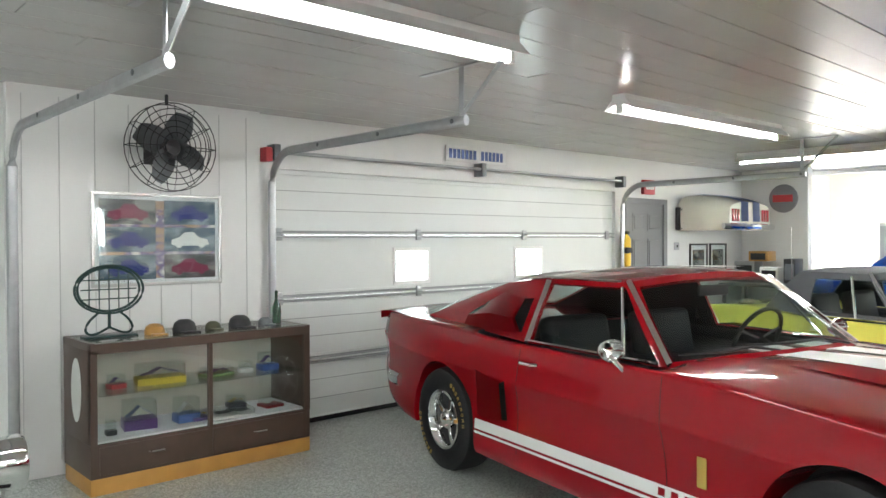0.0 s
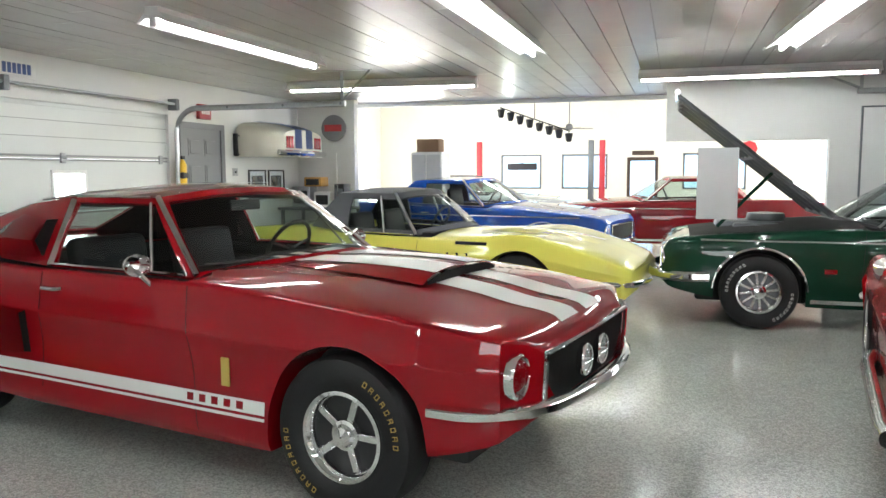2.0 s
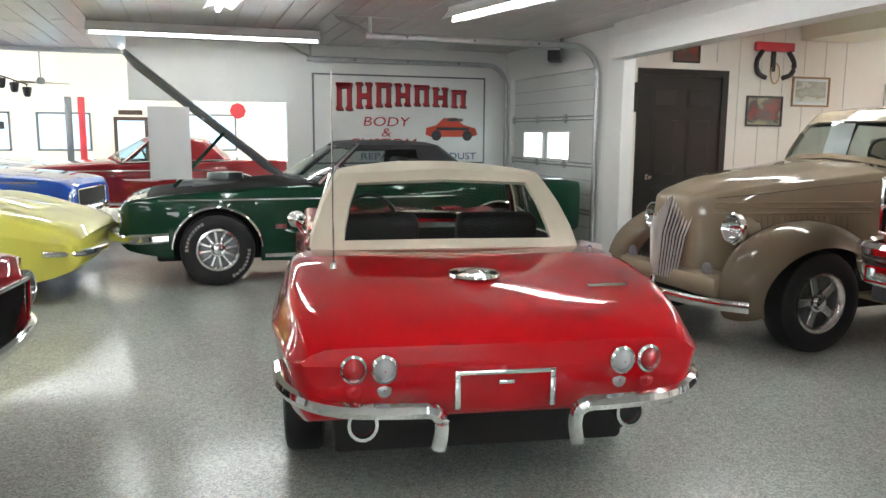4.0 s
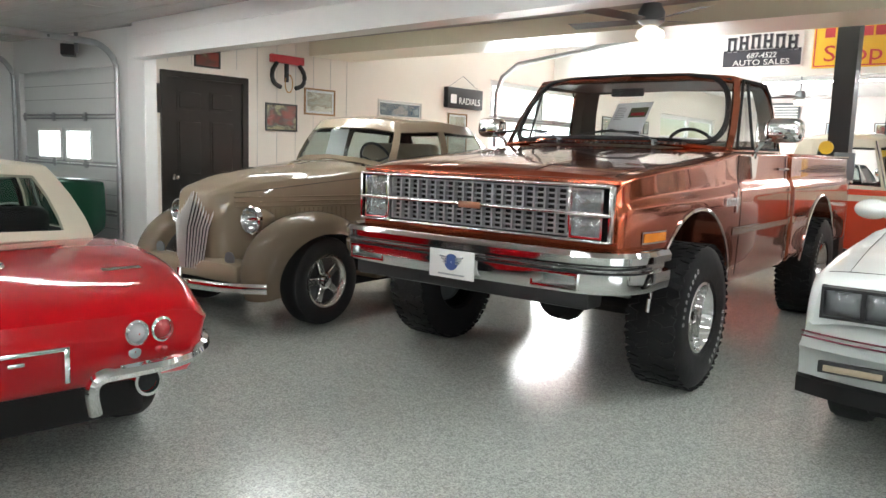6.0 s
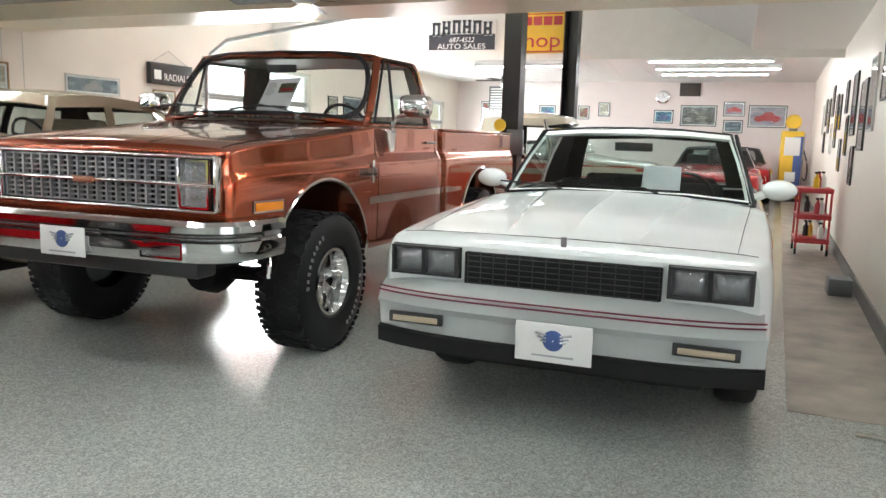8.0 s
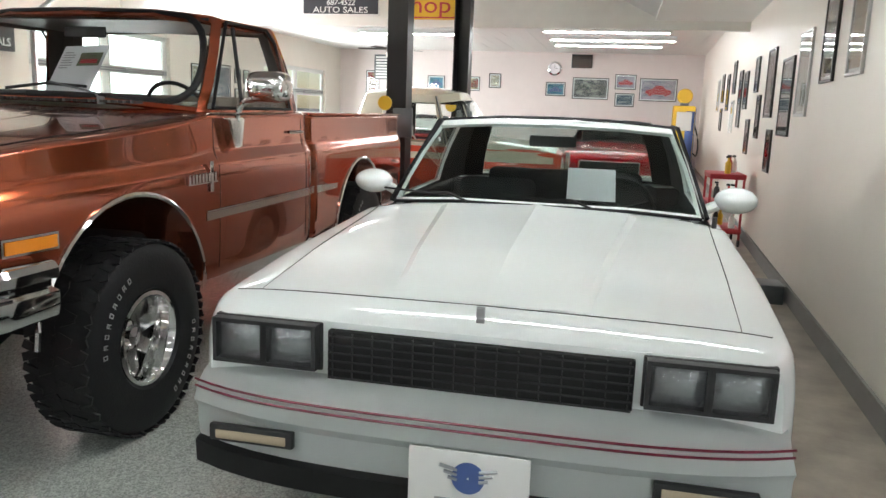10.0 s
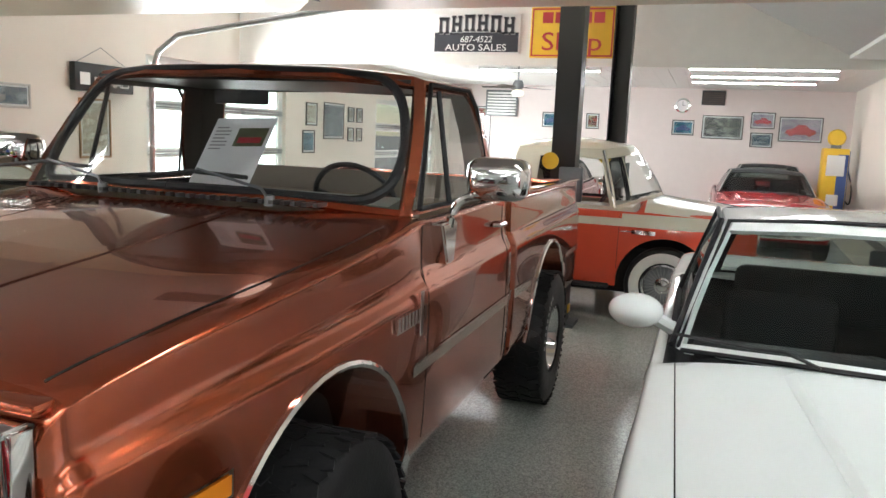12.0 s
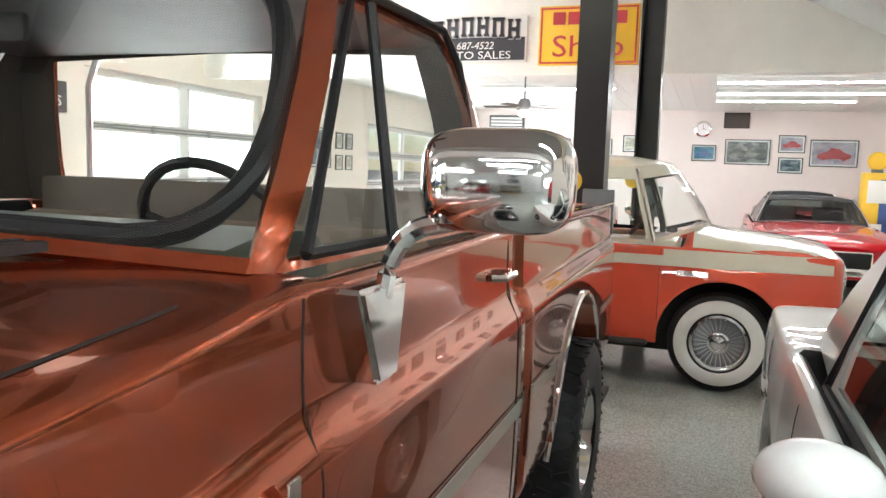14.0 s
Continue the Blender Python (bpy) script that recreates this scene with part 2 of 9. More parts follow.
# ---- vehicles: shared builders ----
class Shape:
    """A car body skinned over stations; x ahead of the front axle, y to the left, z up."""

    def __init__(self, keys, wheels, arch, axle_z, bulge=0.5, section=None):
        k = np.array(keys, float)
        k = k[np.argsort(k[:, 0])]
        self.k, self.wheels, self.arch, self.axle_z, self.bulge, self.section = k, wheels, arch, axle_z, bulge, section

    def at(self, x):
        k = self.k
        i = int(np.clip(np.searchsorted(k[:, 0], x) - 1, 0, len(k) - 2))
        h = k[i + 1, 0] - k[i, 0]
        t = min(1, max(0, (x - k[i, 0]) / h)) if h > 1e-6 else 0
        a, b = k[i, 1:], k[i + 1, 1:]
        pa = k[max(i - 1, 0)]
        pb = k[min(i + 2, len(k) - 1)]
        with np.errstate(all="ignore"):
            s = (b - a) / max(h, 1e-6)
            s0 = (a - pa[1:]) / max(k[i, 0] - pa[0], 1e-6) if i > 0 else s
            s1 = (pb[1:] - b) / max(pb[0] - k[i + 1, 0], 1e-6) if i + 2 < len(k) else s
        ma = np.where(s0 * s > 0, 2 * s0 * s / (s0 + s + 1e-12), 0)
        mb = np.where(s1 * s > 0, 2 * s1 * s / (s1 + s + 1e-12), 0)
        t2, t3 = t * t, t * t * t
        return (2 * t3 - 3 * t2 + 1) * a + (t3 - 2 * t2 + t) * h * ma + (-2 * t3 + 3 * t2) * b + (t3 - t2) * h * mb

    def bottom(self, x, zb):
        for w in self.wheels:
            d = self.arch**2 - (x - w) ** 2
            if d > 0:
                zb = max(zb, self.axle_z + math.sqrt(d))
        return zb

    def half(self, x):
        zb, zs, zc, ws, wm = self.at(x)
        b = min(self.bottom(x, zb), zs - 0.05)
        h = zs - zb
        zm = max(zb + self.bulge * h, b + 0.012)
        if self.section:
            # flank with creases: share of the height, share of the way from shoulder width to full width
            fs, ws_ = [f for f, _ in self.section], [a for _, a in self.section]
            pts = []
            for i, f in enumerate(fs):
                z = max(zb + f * h, b + 0.004 * i)
                pts.append((ws + (wm - ws) * float(np.interp((z - zb) / h, fs, ws_)), z))
            pts += [(ws, zs - 0.008), (ws - 0.03, zs + 0.006 if zc > zs - 0.03 else zs)]
        else:
            pts = [(wm * (0.965 if b == zb else 0.995), b), (wm, b + 0.3 * (zm - b)), (wm, zm), (0.5 * (wm + ws) + 0.006, 0.4 * zm + 0.6 * zs), (ws, zs - 0.012), (ws - 0.035, zs + 0.008 if zc > zs - 0.03 else zs)]
        if zc > zs - 0.03:
            pts += [(ws * 0.80, zs + 0.42 * (zc - zs) + 0.006), (ws * 0.60, zs + 0.70 * (zc - zs) + 0.003), (ws * 0.36, zs + 0.9 * (zc - zs)), (0, zc)]
        else:
            pts += [(ws - 0.075, zs - 0.02), (ws - 0.085, zc + 0.03), (ws * 0.5, zc), (0, zc)]
        return chaikin(pts, 2)

    def side(self, x, z):
        """Half width of the flank at a height."""
        p = self.half(x)
        for (y0, z0), (y1, z1) in zip(p, p[1:]):
            if z0 <= z <= z1 and z1 > z0:
                return y0 + (y1 - y0) * (z - z0) / (z1 - z0)
        return p[0][0] if z < p[0][1] else 0

    def top(self, x, y):
        p = self.half(x)[::-1]
        y = abs(y)
        for (y0, z0), (y1, z1) in zip(p, p[1:]):
            if y0 <= y <= y1 and y1 > y0:
                return z0 + (z1 - z0) * (y - y0) / (y1 - y0)
        return p[-1][1]

    def stations(self, step=0.045):
        x0, x1 = self.k[0, 0], self.k[-1, 0]
        xs = set(np.round(np.arange(x0, x1, step), 4)) | {x0, x1, x0 + 0.012, x1 - 0.012}
        for w in self.wheels:
            for a in np.linspace(0, math.pi, 25):
                xs.add(round(w + self.arch * math.cos(a) * 0.9999, 4))
            xs |= {w - self.arch - 0.002, w + self.arch + 0.002}
        return sorted(x for x in xs if x0 <= x <= x1)

    def mesh(self, tray=None):
        bm = bmesh.new()
        rows = []
        xs = self.stations()
        for x in xs:
            h = self.half(x)
            rows.append([(x, y, z) for y, z in h] + [(x, -y, z) for y, z in h[-2::-1]])
        vs = rings(bm, rows, True, True)
        for f in bm.faces:
            c = f.calc_center_median()
            zb, zs, zc, ws, wm = self.at(c.x)
            if tray and tray[0] < c.x < tray[1] and abs(c.y) < ws - 0.05 and c.z > zb + 0.25:
                f.material_index = 1
            elif abs(f.normal.z) > 0.3 and c.z < zb + 0.02 and abs(c.y) < wm * 0.8:
                f.material_index = 2
        return bm

    def arch_trim(self, w, s, r=0.012, grow=0.012):
        pts = []
        for i in range(25):
            a = math.pi * (0.02 + 0.96 * i / 24)
            x, z = w + (self.arch + grow) * math.cos(a), self.axle_z + (self.arch + grow) * math.sin(a)
            pts.append((x, s * (self.side(x, z) + 0.002), z))
        return tubem(pts, r, 6)

    def strip_side(self, x0, x1, z0, z1, s, n=40, lift=0.004, slope=0.0):
        """A band lying on the flank."""
        bm = bmesh.new()
        rows = []
        for i in range(n + 1):
            x = x0 + (x1 - x0) * i / n
            dz = slope * (x - x0)
            rows.append([(x, s * (self.side(x, z + dz) + lift), z + dz) for z in (z0, 0.5 * (z0 + z1), z1)])
        sheet(bm, rows)
        return bm

    def strip_top(self, x0, x1, y0, y1, n=40, lift=0.004):
        bm = bmesh.new()
        rows = []
        for i in range(n + 1):
            x = x0 + (x1 - x0) * i / n
            rows.append([(x, y0 + (y1 - y0) * j / 4, self.top(x, y0 + (y1 - y0) * j / 4) + lift) for j in range(5)])
        sheet(bm, rows)
        return bm


def mirror_ring(belt, roof):
    """Closed rings from half rings that run front centre to rear centre."""
    f = lambda p: p + [(x, -y, z) for x, y, z in reversed(p[1:-1])]
    return f(belt), f(roof)


def cabin(car, belt, roof, kinds, skin, glassm, crown=0.03, roof_mat=None, bow=0.05, frame_mat=None, frame=0.07, head=0.90, lining=None):
    """Windows, pillars and roof between a belt ring and a roof ring; kinds name each span of the half ring."""
    n = len(kinds)
    spans = kinds + kinds[::-1]
    B, R = mirror_ring(belt, roof)
    m = len(B)
    sub = 5

    def column(i, u):
        a, b, c, d = (Vector(v) for v in (B[i], B[(i + 1) % m], R[i], R[(i + 1) % m]))
        lo, hi = a.lerp(b, u), c.lerp(d, u)
        return lo, hi

    cx = sum(p[0] for p in R) / m

    def point(i, u, k):
        lo, hi = column(i, u)
        p = lo.lerp(hi, k)
        out = Vector((0.25 * (p.x - cx), p.y, 0))
        if out.length > 0:
            p = p + out.normalized() * (bow * 4 * k * (1 - k) * 0.35)
        return p

    levels = (0, frame, 0.3, 0.6, head, 1.0)
    frame_bm = bmesh.new()
    panes = {}
    for i in range(m):
        kind = spans[i]
        for a in range(len(levels) - 1):
            if kind in ("post", "panel") or a in (0, len(levels) - 2):
                target = frame_bm
            else:
                key = (kind, 0 if kind in ("front", "rear") else i)
                target = panes.setdefault(key, bmesh.new())
            k0, k1 = levels[a], levels[a + 1]
            rows = [[point(i, u / sub, k) for u in range(sub + 1)] for k in (k0, k1)]
            sheet(target, rows)
    # roof over the upper ring
    rings_in = [[point(i, u / sub, 1.0) for i in range(m) for u in range(sub)]]
    c0 = Vector((cx, 0, 0))
    for s in (0.93, 0.8, 0.55, 0.28, 0.03):
        row = []
        for p in rings_in[0]:
            x = cx + (p.x - cx) * s
            line = R[0][2] + (R[n][2] - R[0][2]) * (x - R[0][0]) / (R[n][0] - R[0][0])
            q = Vector((x, p.y * s, p.z * s**2.2 + (line + crown) * (1 - s**2.2)))
            row.append(q)
        rings_in.append(row)
    rbm = bmesh.new()
    rings(rbm, rings_in, True, False)
    rbm.faces.new([v for v in rbm.verts][-len(rings_in[0]):])
    bmesh.ops.remove_doubles(frame_bm, verts=frame_bm.verts, dist=0.0008)
    for b, th, key in ((frame_bm, 0.018, lambda c: math.hypot(c.x - cx, c.y)), (rbm, 0.02, lambda c: c.z)):
        bmesh.ops.recalc_face_normals(b, faces=b.faces)
        old = set(b.faces)
        n_old = len(old)
        bmesh.ops.solidify(b, geom=b.faces[:], thickness=th)
        b.faces.ensure_lookup_table()
        fresh = [f for f in b.faces if f not in old][:n_old]
        mean = lambda fs: sum(key(f.calc_center_median()) for f in fs) / max(1, len(fs))
        # the lining takes the skin that lies nearer the middle
        for f in (fresh if mean(fresh) < mean(old) else old):
            f.material_index = 1
    part("cabin_frame", frame_bm, [frame_mat or skin, lining or TRIMB], car)
    part("roof", rbm, [roof_mat or skin, lining or TRIMB], car)
    for (kind, _), bm in panes.items():
        bmesh.ops.remove_doubles(bm, verts=bm.verts, dist=0.0008)
        ob = part({"front": "windshield", "rear": "rear_window"}.get(kind, "side_window"), bm, glassm, car)
        ob.visible_shadow = False
    return point


def wheel(car, x, y, r, width, rim_r, side, style="five", wall=None, tread=False, letter=None):
    """A wheel with tyre, rim, spokes and hub cap; side +1 has its face to the left."""
    s = side
    h = width / 2
    bm = bmesh.new()
    prof = [(rim_r, -h * 0.8), (rim_r + 0.02, -h * 0.95), (r * 0.5 + rim_r * 0.5, -h), (r - 0.035, -h * 0.96), (r - 0.012, -h * 0.86), (r, -h * 0.6), (r + 0.002, 0), (r, h * 0.6), (r - 0.012, h * 0.86), (r - 0.035, h * 0.96), (r * 0.5 + rim_r * 0.5, h), (rim_r + 0.02, h * 0.95), (rim_r, h * 0.8)]
    lathe(bm, prof, 48, (x, y, r))
    tyre = part("wheel", bm, RUBBER, car, "black rubber tyre on a bright rim")
    if tread:
        bm = bmesh.new()
        for row, off in ((-0.78, 0), (-0.27, 0.5), (0.27, 0), (0.78, 0.5)):
            for i in range(58):
                a = 2 * math.pi * (i + off) / 58
                b0 = len(bm.verts)
                box(bm, -0.017, 0.017, h * row - h * 0.22, h * row + h * 0.22, -0.004, 0.009 - 0.004 * abs(row))
                bm.verts.ensure_lookup_table()
                mm = Matrix.Translation((x, y, r)) @ Matrix.Rotation(a, 4, "Y") @ Matrix.Translation((0, 0, r - 0.002)) @ Matrix.Rotation(0.35 * (1 if i % 2 else -1), 4, "Z")
                bmesh.ops.transform(bm, matrix=mm, verts=bm.verts[b0:])
        part("tread", bm, RUBBER, tyre, smooth=0)
    if wall:
        bm = bmesh.new()
        yy = y + s * (h + 0.002)
        lathe(bm, [(rim_r + 0.02, yy - y - s * 0.006), (rim_r + 0.03, yy - y), (r - 0.055, yy - y + s * 0.001), (r - 0.045, yy - y - s * 0.006)], 48, (x, y, r))
        part("white_wall", bm, wall, tyre, "white sidewall band")
    if letter:
        rm = 0.5 * (rim_r + r) + 0.012
        for base in (0.5, 0.5 + math.pi):
            bm = bmesh.new()
            for i in range(9):
                a = base + i * 0.13
                b0 = len(bm.verts)
                for q in ((-0.009, -0.006, -0.012, 0.012), (0.006, 0.009, -0.012, 0.012), (-0.006, 0.006, 0.009, 0.012), (-0.006, 0.006, -0.002 if i % 2 else -0.012, 0.001 if i % 2 else -0.009)):
                    box(bm, q[0], q[1], 0, s * 0.003, q[2], q[3])
                bm.verts.ensure_lookup_table()
                mm = Matrix.Translation((x, y + s * (h + 0.0005), r)) @ Matrix.Rotation(a, 4, "Y") @ Matrix.Translation((0, 0, rm))
                bmesh.ops.transform(bm, matrix=mm, verts=bm.verts[b0:])
            part("sidewall_lettering", bm, letter, tyre, "raised marks round the sidewall", smooth=0)
    bm = bmesh.new()
    dish = 0.35 if style == "deep" else 0.75
    lathe(bm, [(rim_r + 0.004, s * h * 0.80), (rim_r + 0.004, s * h * 0.9), (rim_r - 0.012, s * h * 0.92), (rim_r - 0.022, s * h * 0.82), (rim_r - 0.035, s * h * (dish - 0.3)), (rim_r - 0.04, -s * h * 0.3)], 40, (x, y, r))
    part("rim", bm, CHROME if style in ("wire", "deep", "slots", "cross") else ALU, tyre, "bright metal rim")
    bm = bmesh.new()
    yb = s * h * (dish - 0.45)
    lathe(bm, [(rim_r - 0.03, yb), (0.02, yb)], 32, (x, y, r))
    part("brake_plate", bm, BLACK if style in ("five", "cross") else DSTEEL, tyre)
    if style in ("five", "cross", "ten", "slots", "deep", "wire"):
        bm = bmesh.new()
        cnt = {"five": 5, "cross": 5, "ten": 10, "slots": 12, "deep": 8, "wire": 28}[style]
        ws = {"five": 0.034, "cross": 0.021, "ten": 0.017, "slots": 0.016, "deep": 0.046, "wire": 0.004}[style]
        yo = s * h * (dish - 0.2)
        for i in range(cnt):
            a = 2 * math.pi * (i + 0.25) / cnt
            b0 = len(bm.verts)
            y0, y1 = sorted((yo - s * 0.03, yo + s * 0.006))
            box(bm, -ws * 0.8, ws * 0.8, y0, y1, 0.03, rim_r - 0.03, 0.005 if style != "wire" else 0, 1)
            bm.verts.ensure_lookup_table()
            bmesh.ops.transform(bm, matrix=Matrix.Translation((x, y, r)) @ Matrix.Rotation(a, 4, "Y"), verts=bm.verts[b0:])
        part("spokes", bm, {"cross": CHROME, "wire": CHROME, "deep": ALU}.get(style, ALU), tyre)
    bm = bmesh.new()
    yo = s * h * (dish - 0.2)
    hr = 0.05 if style != "wire" else 0.062
    lathe(bm, [(hr + 0.02, yo - s * 0.01), (hr + 0.015, yo + s * 0.012), (hr, yo + s * 0.016), (hr * 0.8, yo + s * 0.035), (0.004, yo + s * 0.042)], 20, (x, y, r))
    part("hub_cap", bm, CHROME, tyre)
    return tyre


def seats(car, x, z, w, m, n=2, h=0.55, dx=0.0):
    for s in ((-1, 1) if n == 2 else (0,)):
        cy = s * w * 0.5
        bm = bmesh.new()
        hw = 0.24 if n == 2 else w * 0.9
        box(bm, x - 0.05, x + 0.42, cy - hw, cy + hw, z - 0.12, z + 0.04, 0.04)
        b0 = len(bm.verts)
        box(bm, -0.07, 0.07, cy - hw, cy + hw, 0, h, 0.05, 3)
        bm.verts.ensure_lookup_table()
        bmesh.ops.transform(bm, matrix=Matrix.Translation((x, 0, z)) @ Matrix.Rotation(-0.2, 4, "Y"), verts=bm.verts[b0:])
        part("seat", bm, m, car)


def steering(car, x, y, z, r=0.19, tilt=65, m=None):
    bm = bmesh.new()
    mm = Matrix.Translation((x, y, z)) @ Matrix.Rotation(radians(-tilt), 4, "Y")
    path = [mm @ Vector((r * math.cos(t), r * math.sin(t), 0)) for t in np.linspace(0, 2 * math.pi, 29)]
    tube(bm, path, 0.013, 6, caps=False)
    for t in (0.3, math.pi - 0.3, -math.pi / 2):
        tube(bm, [mm @ Vector((0, 0, -0.02)), mm @ Vector((r * math.sin(t), r * math.cos(t), 0))], 0.009, 5)
    tube(bm, [mm @ Vector((0, 0, 0.01)), mm @ Vector((0, 0, -0.3))], 0.022, 8)
    part("steering_wheel", bm, m or BLACK, car)


def lamp_round(car, x, y, z, r, name="headlight", ring=None, lens=None, ax="x", s=1, bowl=0.06, rim=0.018):
    bm = bmesh.new()
    c = (x, y, z)
    lathe(bm, [(r + rim, -s * 0.02), (r + rim, s * 0.008), (r + rim * 0.35, s * 0.016), (r, s * 0.006), (r * 0.7, -s * bowl * 0.6), (r * 0.25, -s * bowl), (0.003, -s * bowl)], 28, c, ax)
    body = part(name, bm, ring or CHROME, car, "round lamp in a bright ring")
    bm = bmesh.new()
    lathe(bm, [(r, s * 0.004), (r * 0.8, s * 0.018), (r * 0.4, s * 0.028), (0.003, s * 0.03)], 28, c, ax)
    part("lens", bm, lens or LENS, body)
    return body


def lamp_box(car, x0, x1, y0, y1, z0, z1, name="headlight", back=None, lens=None, bez=0.012):
    """A rectangular lamp whose face looks along +x at x1 (car space)."""
    bm = bmesh.new()
    for a in ((y0 - bez, y1 + bez, z0 - bez, z0), (y0 - bez, y1 + bez, z1, z1 + bez), (y0 - bez, y0, z0, z1), (y1, y1 + bez, z0, z1)):
        box(bm, x0, x1 + 0.006, *a)
    ob = part(name, bm, back or CHROME, car, "square lamp in a bright bezel")
    bm = bmesh.new()
    sheet(bm, [[(x0 + 0.004 + 0.02 * (1 - u * u) * (1 - v * v), 0.5 * (y0 + y1) + 0.5 * (y1 - y0) * u, 0.5 * (z0 + z1) + 0.5 * (z1 - z0) * v) for u in np.linspace(-1, 1, 11)] for v in np.linspace(-1, 1, 7)], 0.004)
    part("reflector", bm, BOWL if lens is None else lens, ob)
    bm = bmesh.new()
    rows = [[(x1 + 0.004 * math.sin(math.pi * i / 6), y0 + (y1 - y0) * i / 6, z) for i in range(7)] for z in (z0, z1)]
    sheet(bm, rows)
    part("lens", bm, LENS, ob)
    return ob


def plate(car, x, y, z, s=1, m=None, w=0.305, h=0.155):
    """A showroom plate with a round blue emblem and grey wings."""
    bm = boxm(x - 0.004, x + 0.004, y - w / 2, y + w / 2, z - h / 2, z + h / 2, 0.003)
    p = part("licence_plate", bm, m or WHITE, car, "white plate with a blue round emblem")
    bm = bmesh.new()
    lathe(bm, [(0.045, 0), (0.045, s * 0.003), (0.003, s * 0.003)], 24, (x + s * 0.004, y, z + 0.012), "x")
    part("emblem", bm, BLUEP, p)
    bm = bmesh.new()
    for d in (-1, 1):
        for k in range(3):
            y0 = y + d * (0.03 + 0.0)
            tube(bm, [(x + s * 0.006, y0, z + 0.005 + 0.014 * k), (x + s * 0.006, y + d * (0.055 + 0.012 * k), z + 0.01 + 0.016 * k)], 0.005, 5)
    box(bm, min(x + s * 0.004, x + s * 0.006), max(x + s * 0.004, x + s * 0.006), y - 0.09, y + 0.09, z - 0.06, z - 0.052)
    part("wings", bm, STEEL, p, smooth=0)
    return p


def wiper(car, a, b, c):
    bm = bmesh.new()
    tube(bm, [a, Vector(a).lerp(Vector(b), 0.5) + Vector((0, 0, 0.02)), b], 0.007, 5)
    tube(bm, [Vector(b).lerp(Vector(c), 0.0), c], 0.006, 5)
    part("wiper", bm, BLACK, car)


def bumper(car, pts, h, t, material, name="bumper"):
    """A blade bumper: a rounded upright section along a plan path."""
    bm = bmesh.new()
    P = [Vector(p) for p in pts]
    rows = []
    prof = [(-h / 2, 0), (-h / 2, t * 0.6), (-h * 0.25, t), (h * 0.25, t), (h / 2, t * 0.6), (h / 2, 0)]
    for i, p in enumerate(P):
        d = P[min(i + 1, len(P) - 1)] - P[max(i - 1, 0)]
        d.z = 0
        d.normalize()
        nrm = Vector((d.y, -d.x, 0))
        rows.append([p + nrm * o + Vector((0, 0, v)) for v, o in prof])
    rings(bm, rows, True, True)
    return part(name, bm, material, car, "bright bumper bar")


def mirror_pod(car, x, y, z, m, s=1, w=0.1, h=0.06):
    bm = bmesh.new()
    lathe(bm, [(0.003, -0.06), (h * 0.7, -0.05), (h, -0.015), (h * 1.02, 0.0)], 20, (x, y, z), "x")
    bmesh.ops.scale(bm, vec=(1, w / h, 1), space=Matrix.Translation((-x, -y, -z)), verts=bm.verts)
    tube(bm, [(x - 0.02, y, z - h * 0.5), (x + 0.02, y - s * 0.06, z - h - 0.05)], 0.012, 6)
    return part("door_mirror", bm, m, car)


def handle(car, x, y, z, s, L=0.13):
    bm = bmesh.new()
    tube(bm, [(x - L / 2, y, z), (x - L / 2 + 0.02, y + s * 0.03, z), (x + L / 2 - 0.02, y + s * 0.03, z), (x + L / 2, y, z)], 0.010, 6)
    part("door_handle", bm, CHROME, car)


def seam(car, sh, x0, z0, x1, z1, s, n=16):
    """A dark shut line on the flank."""
    bm = bmesh.new()
    pts = []
    for i in range(n + 1):
        x, z = x0 + (x1 - x0) * i / n, z0 + (z1 - z0) * i / n
        pts.append((x, s * (sh.side(x, z) + 0.0005), z))
    tube(bm, pts, 0.002, 4)
    part("shut_line", bm, UNDER, car, smooth=0)


def undertray(car, x0, x1, w, z0, z1):
    part("underbody", boxm(x0, x1, -w, w, z0, z1, 0.03), UNDER, car)

# ---- structure ----
CH = 2.5          # ceiling of the first bay
XA, YS, XB = -5.6, 10.6, 4.75


def solid(name, x0, x1, y0, y1, z0, z1, m, label="", bev=0.0, category="wall"):
    ob = part(name, boxm(x0, x1, y0, y1, z0, z1, bev), m, None, smooth=0)
    return tagged(ob, label, category, "", "structure")


def wall_with_holes(name, axis, at, thick, a0, a1, z0, z1, holes, m, label):
    """An upright wall at axis = at, with openings (a, b, z, z) cut through it."""
    bm = bmesh.new()
    cuts = sorted({a0, a1, *[h[0] for h in holes], *[h[1] for h in holes]})
    for u, v in zip(cuts, cuts[1:]):
        spans = [(z0, z1)]
        for h in holes:
            if h[0] <= u + 1e-6 and h[1] >= v - 1e-6:
                out = []
                for p, q in spans:
                    if h[2] > p:
                        out.append((p, min(q, h[2])))
                    if h[3] < q:
                        out.append((max(p, h[3]), q))
                spans = out
        for p, q in spans:
            if q - p > 1e-4:
                if axis == "x":
                    box(bm, at, at + thick, u, v, p, q)
                else:
                    box(bm, u, v, at, at + thick, p, q)
    return tagged(part(name, bm, m, None, smooth=0), label, "wall", "", "structure")


solid("floor", -9, 25, -6, 26, -0.12, 0, FLOOR, "grey speckled epoxy garage floor with a sheen", category="floor")
solid("ground", -300, 300, -300, 300, -0.5, -0.13, mat("asphalt", (0.05, 0.05, 0.05), 0.9), "dark asphalt yard outside", category="ground")

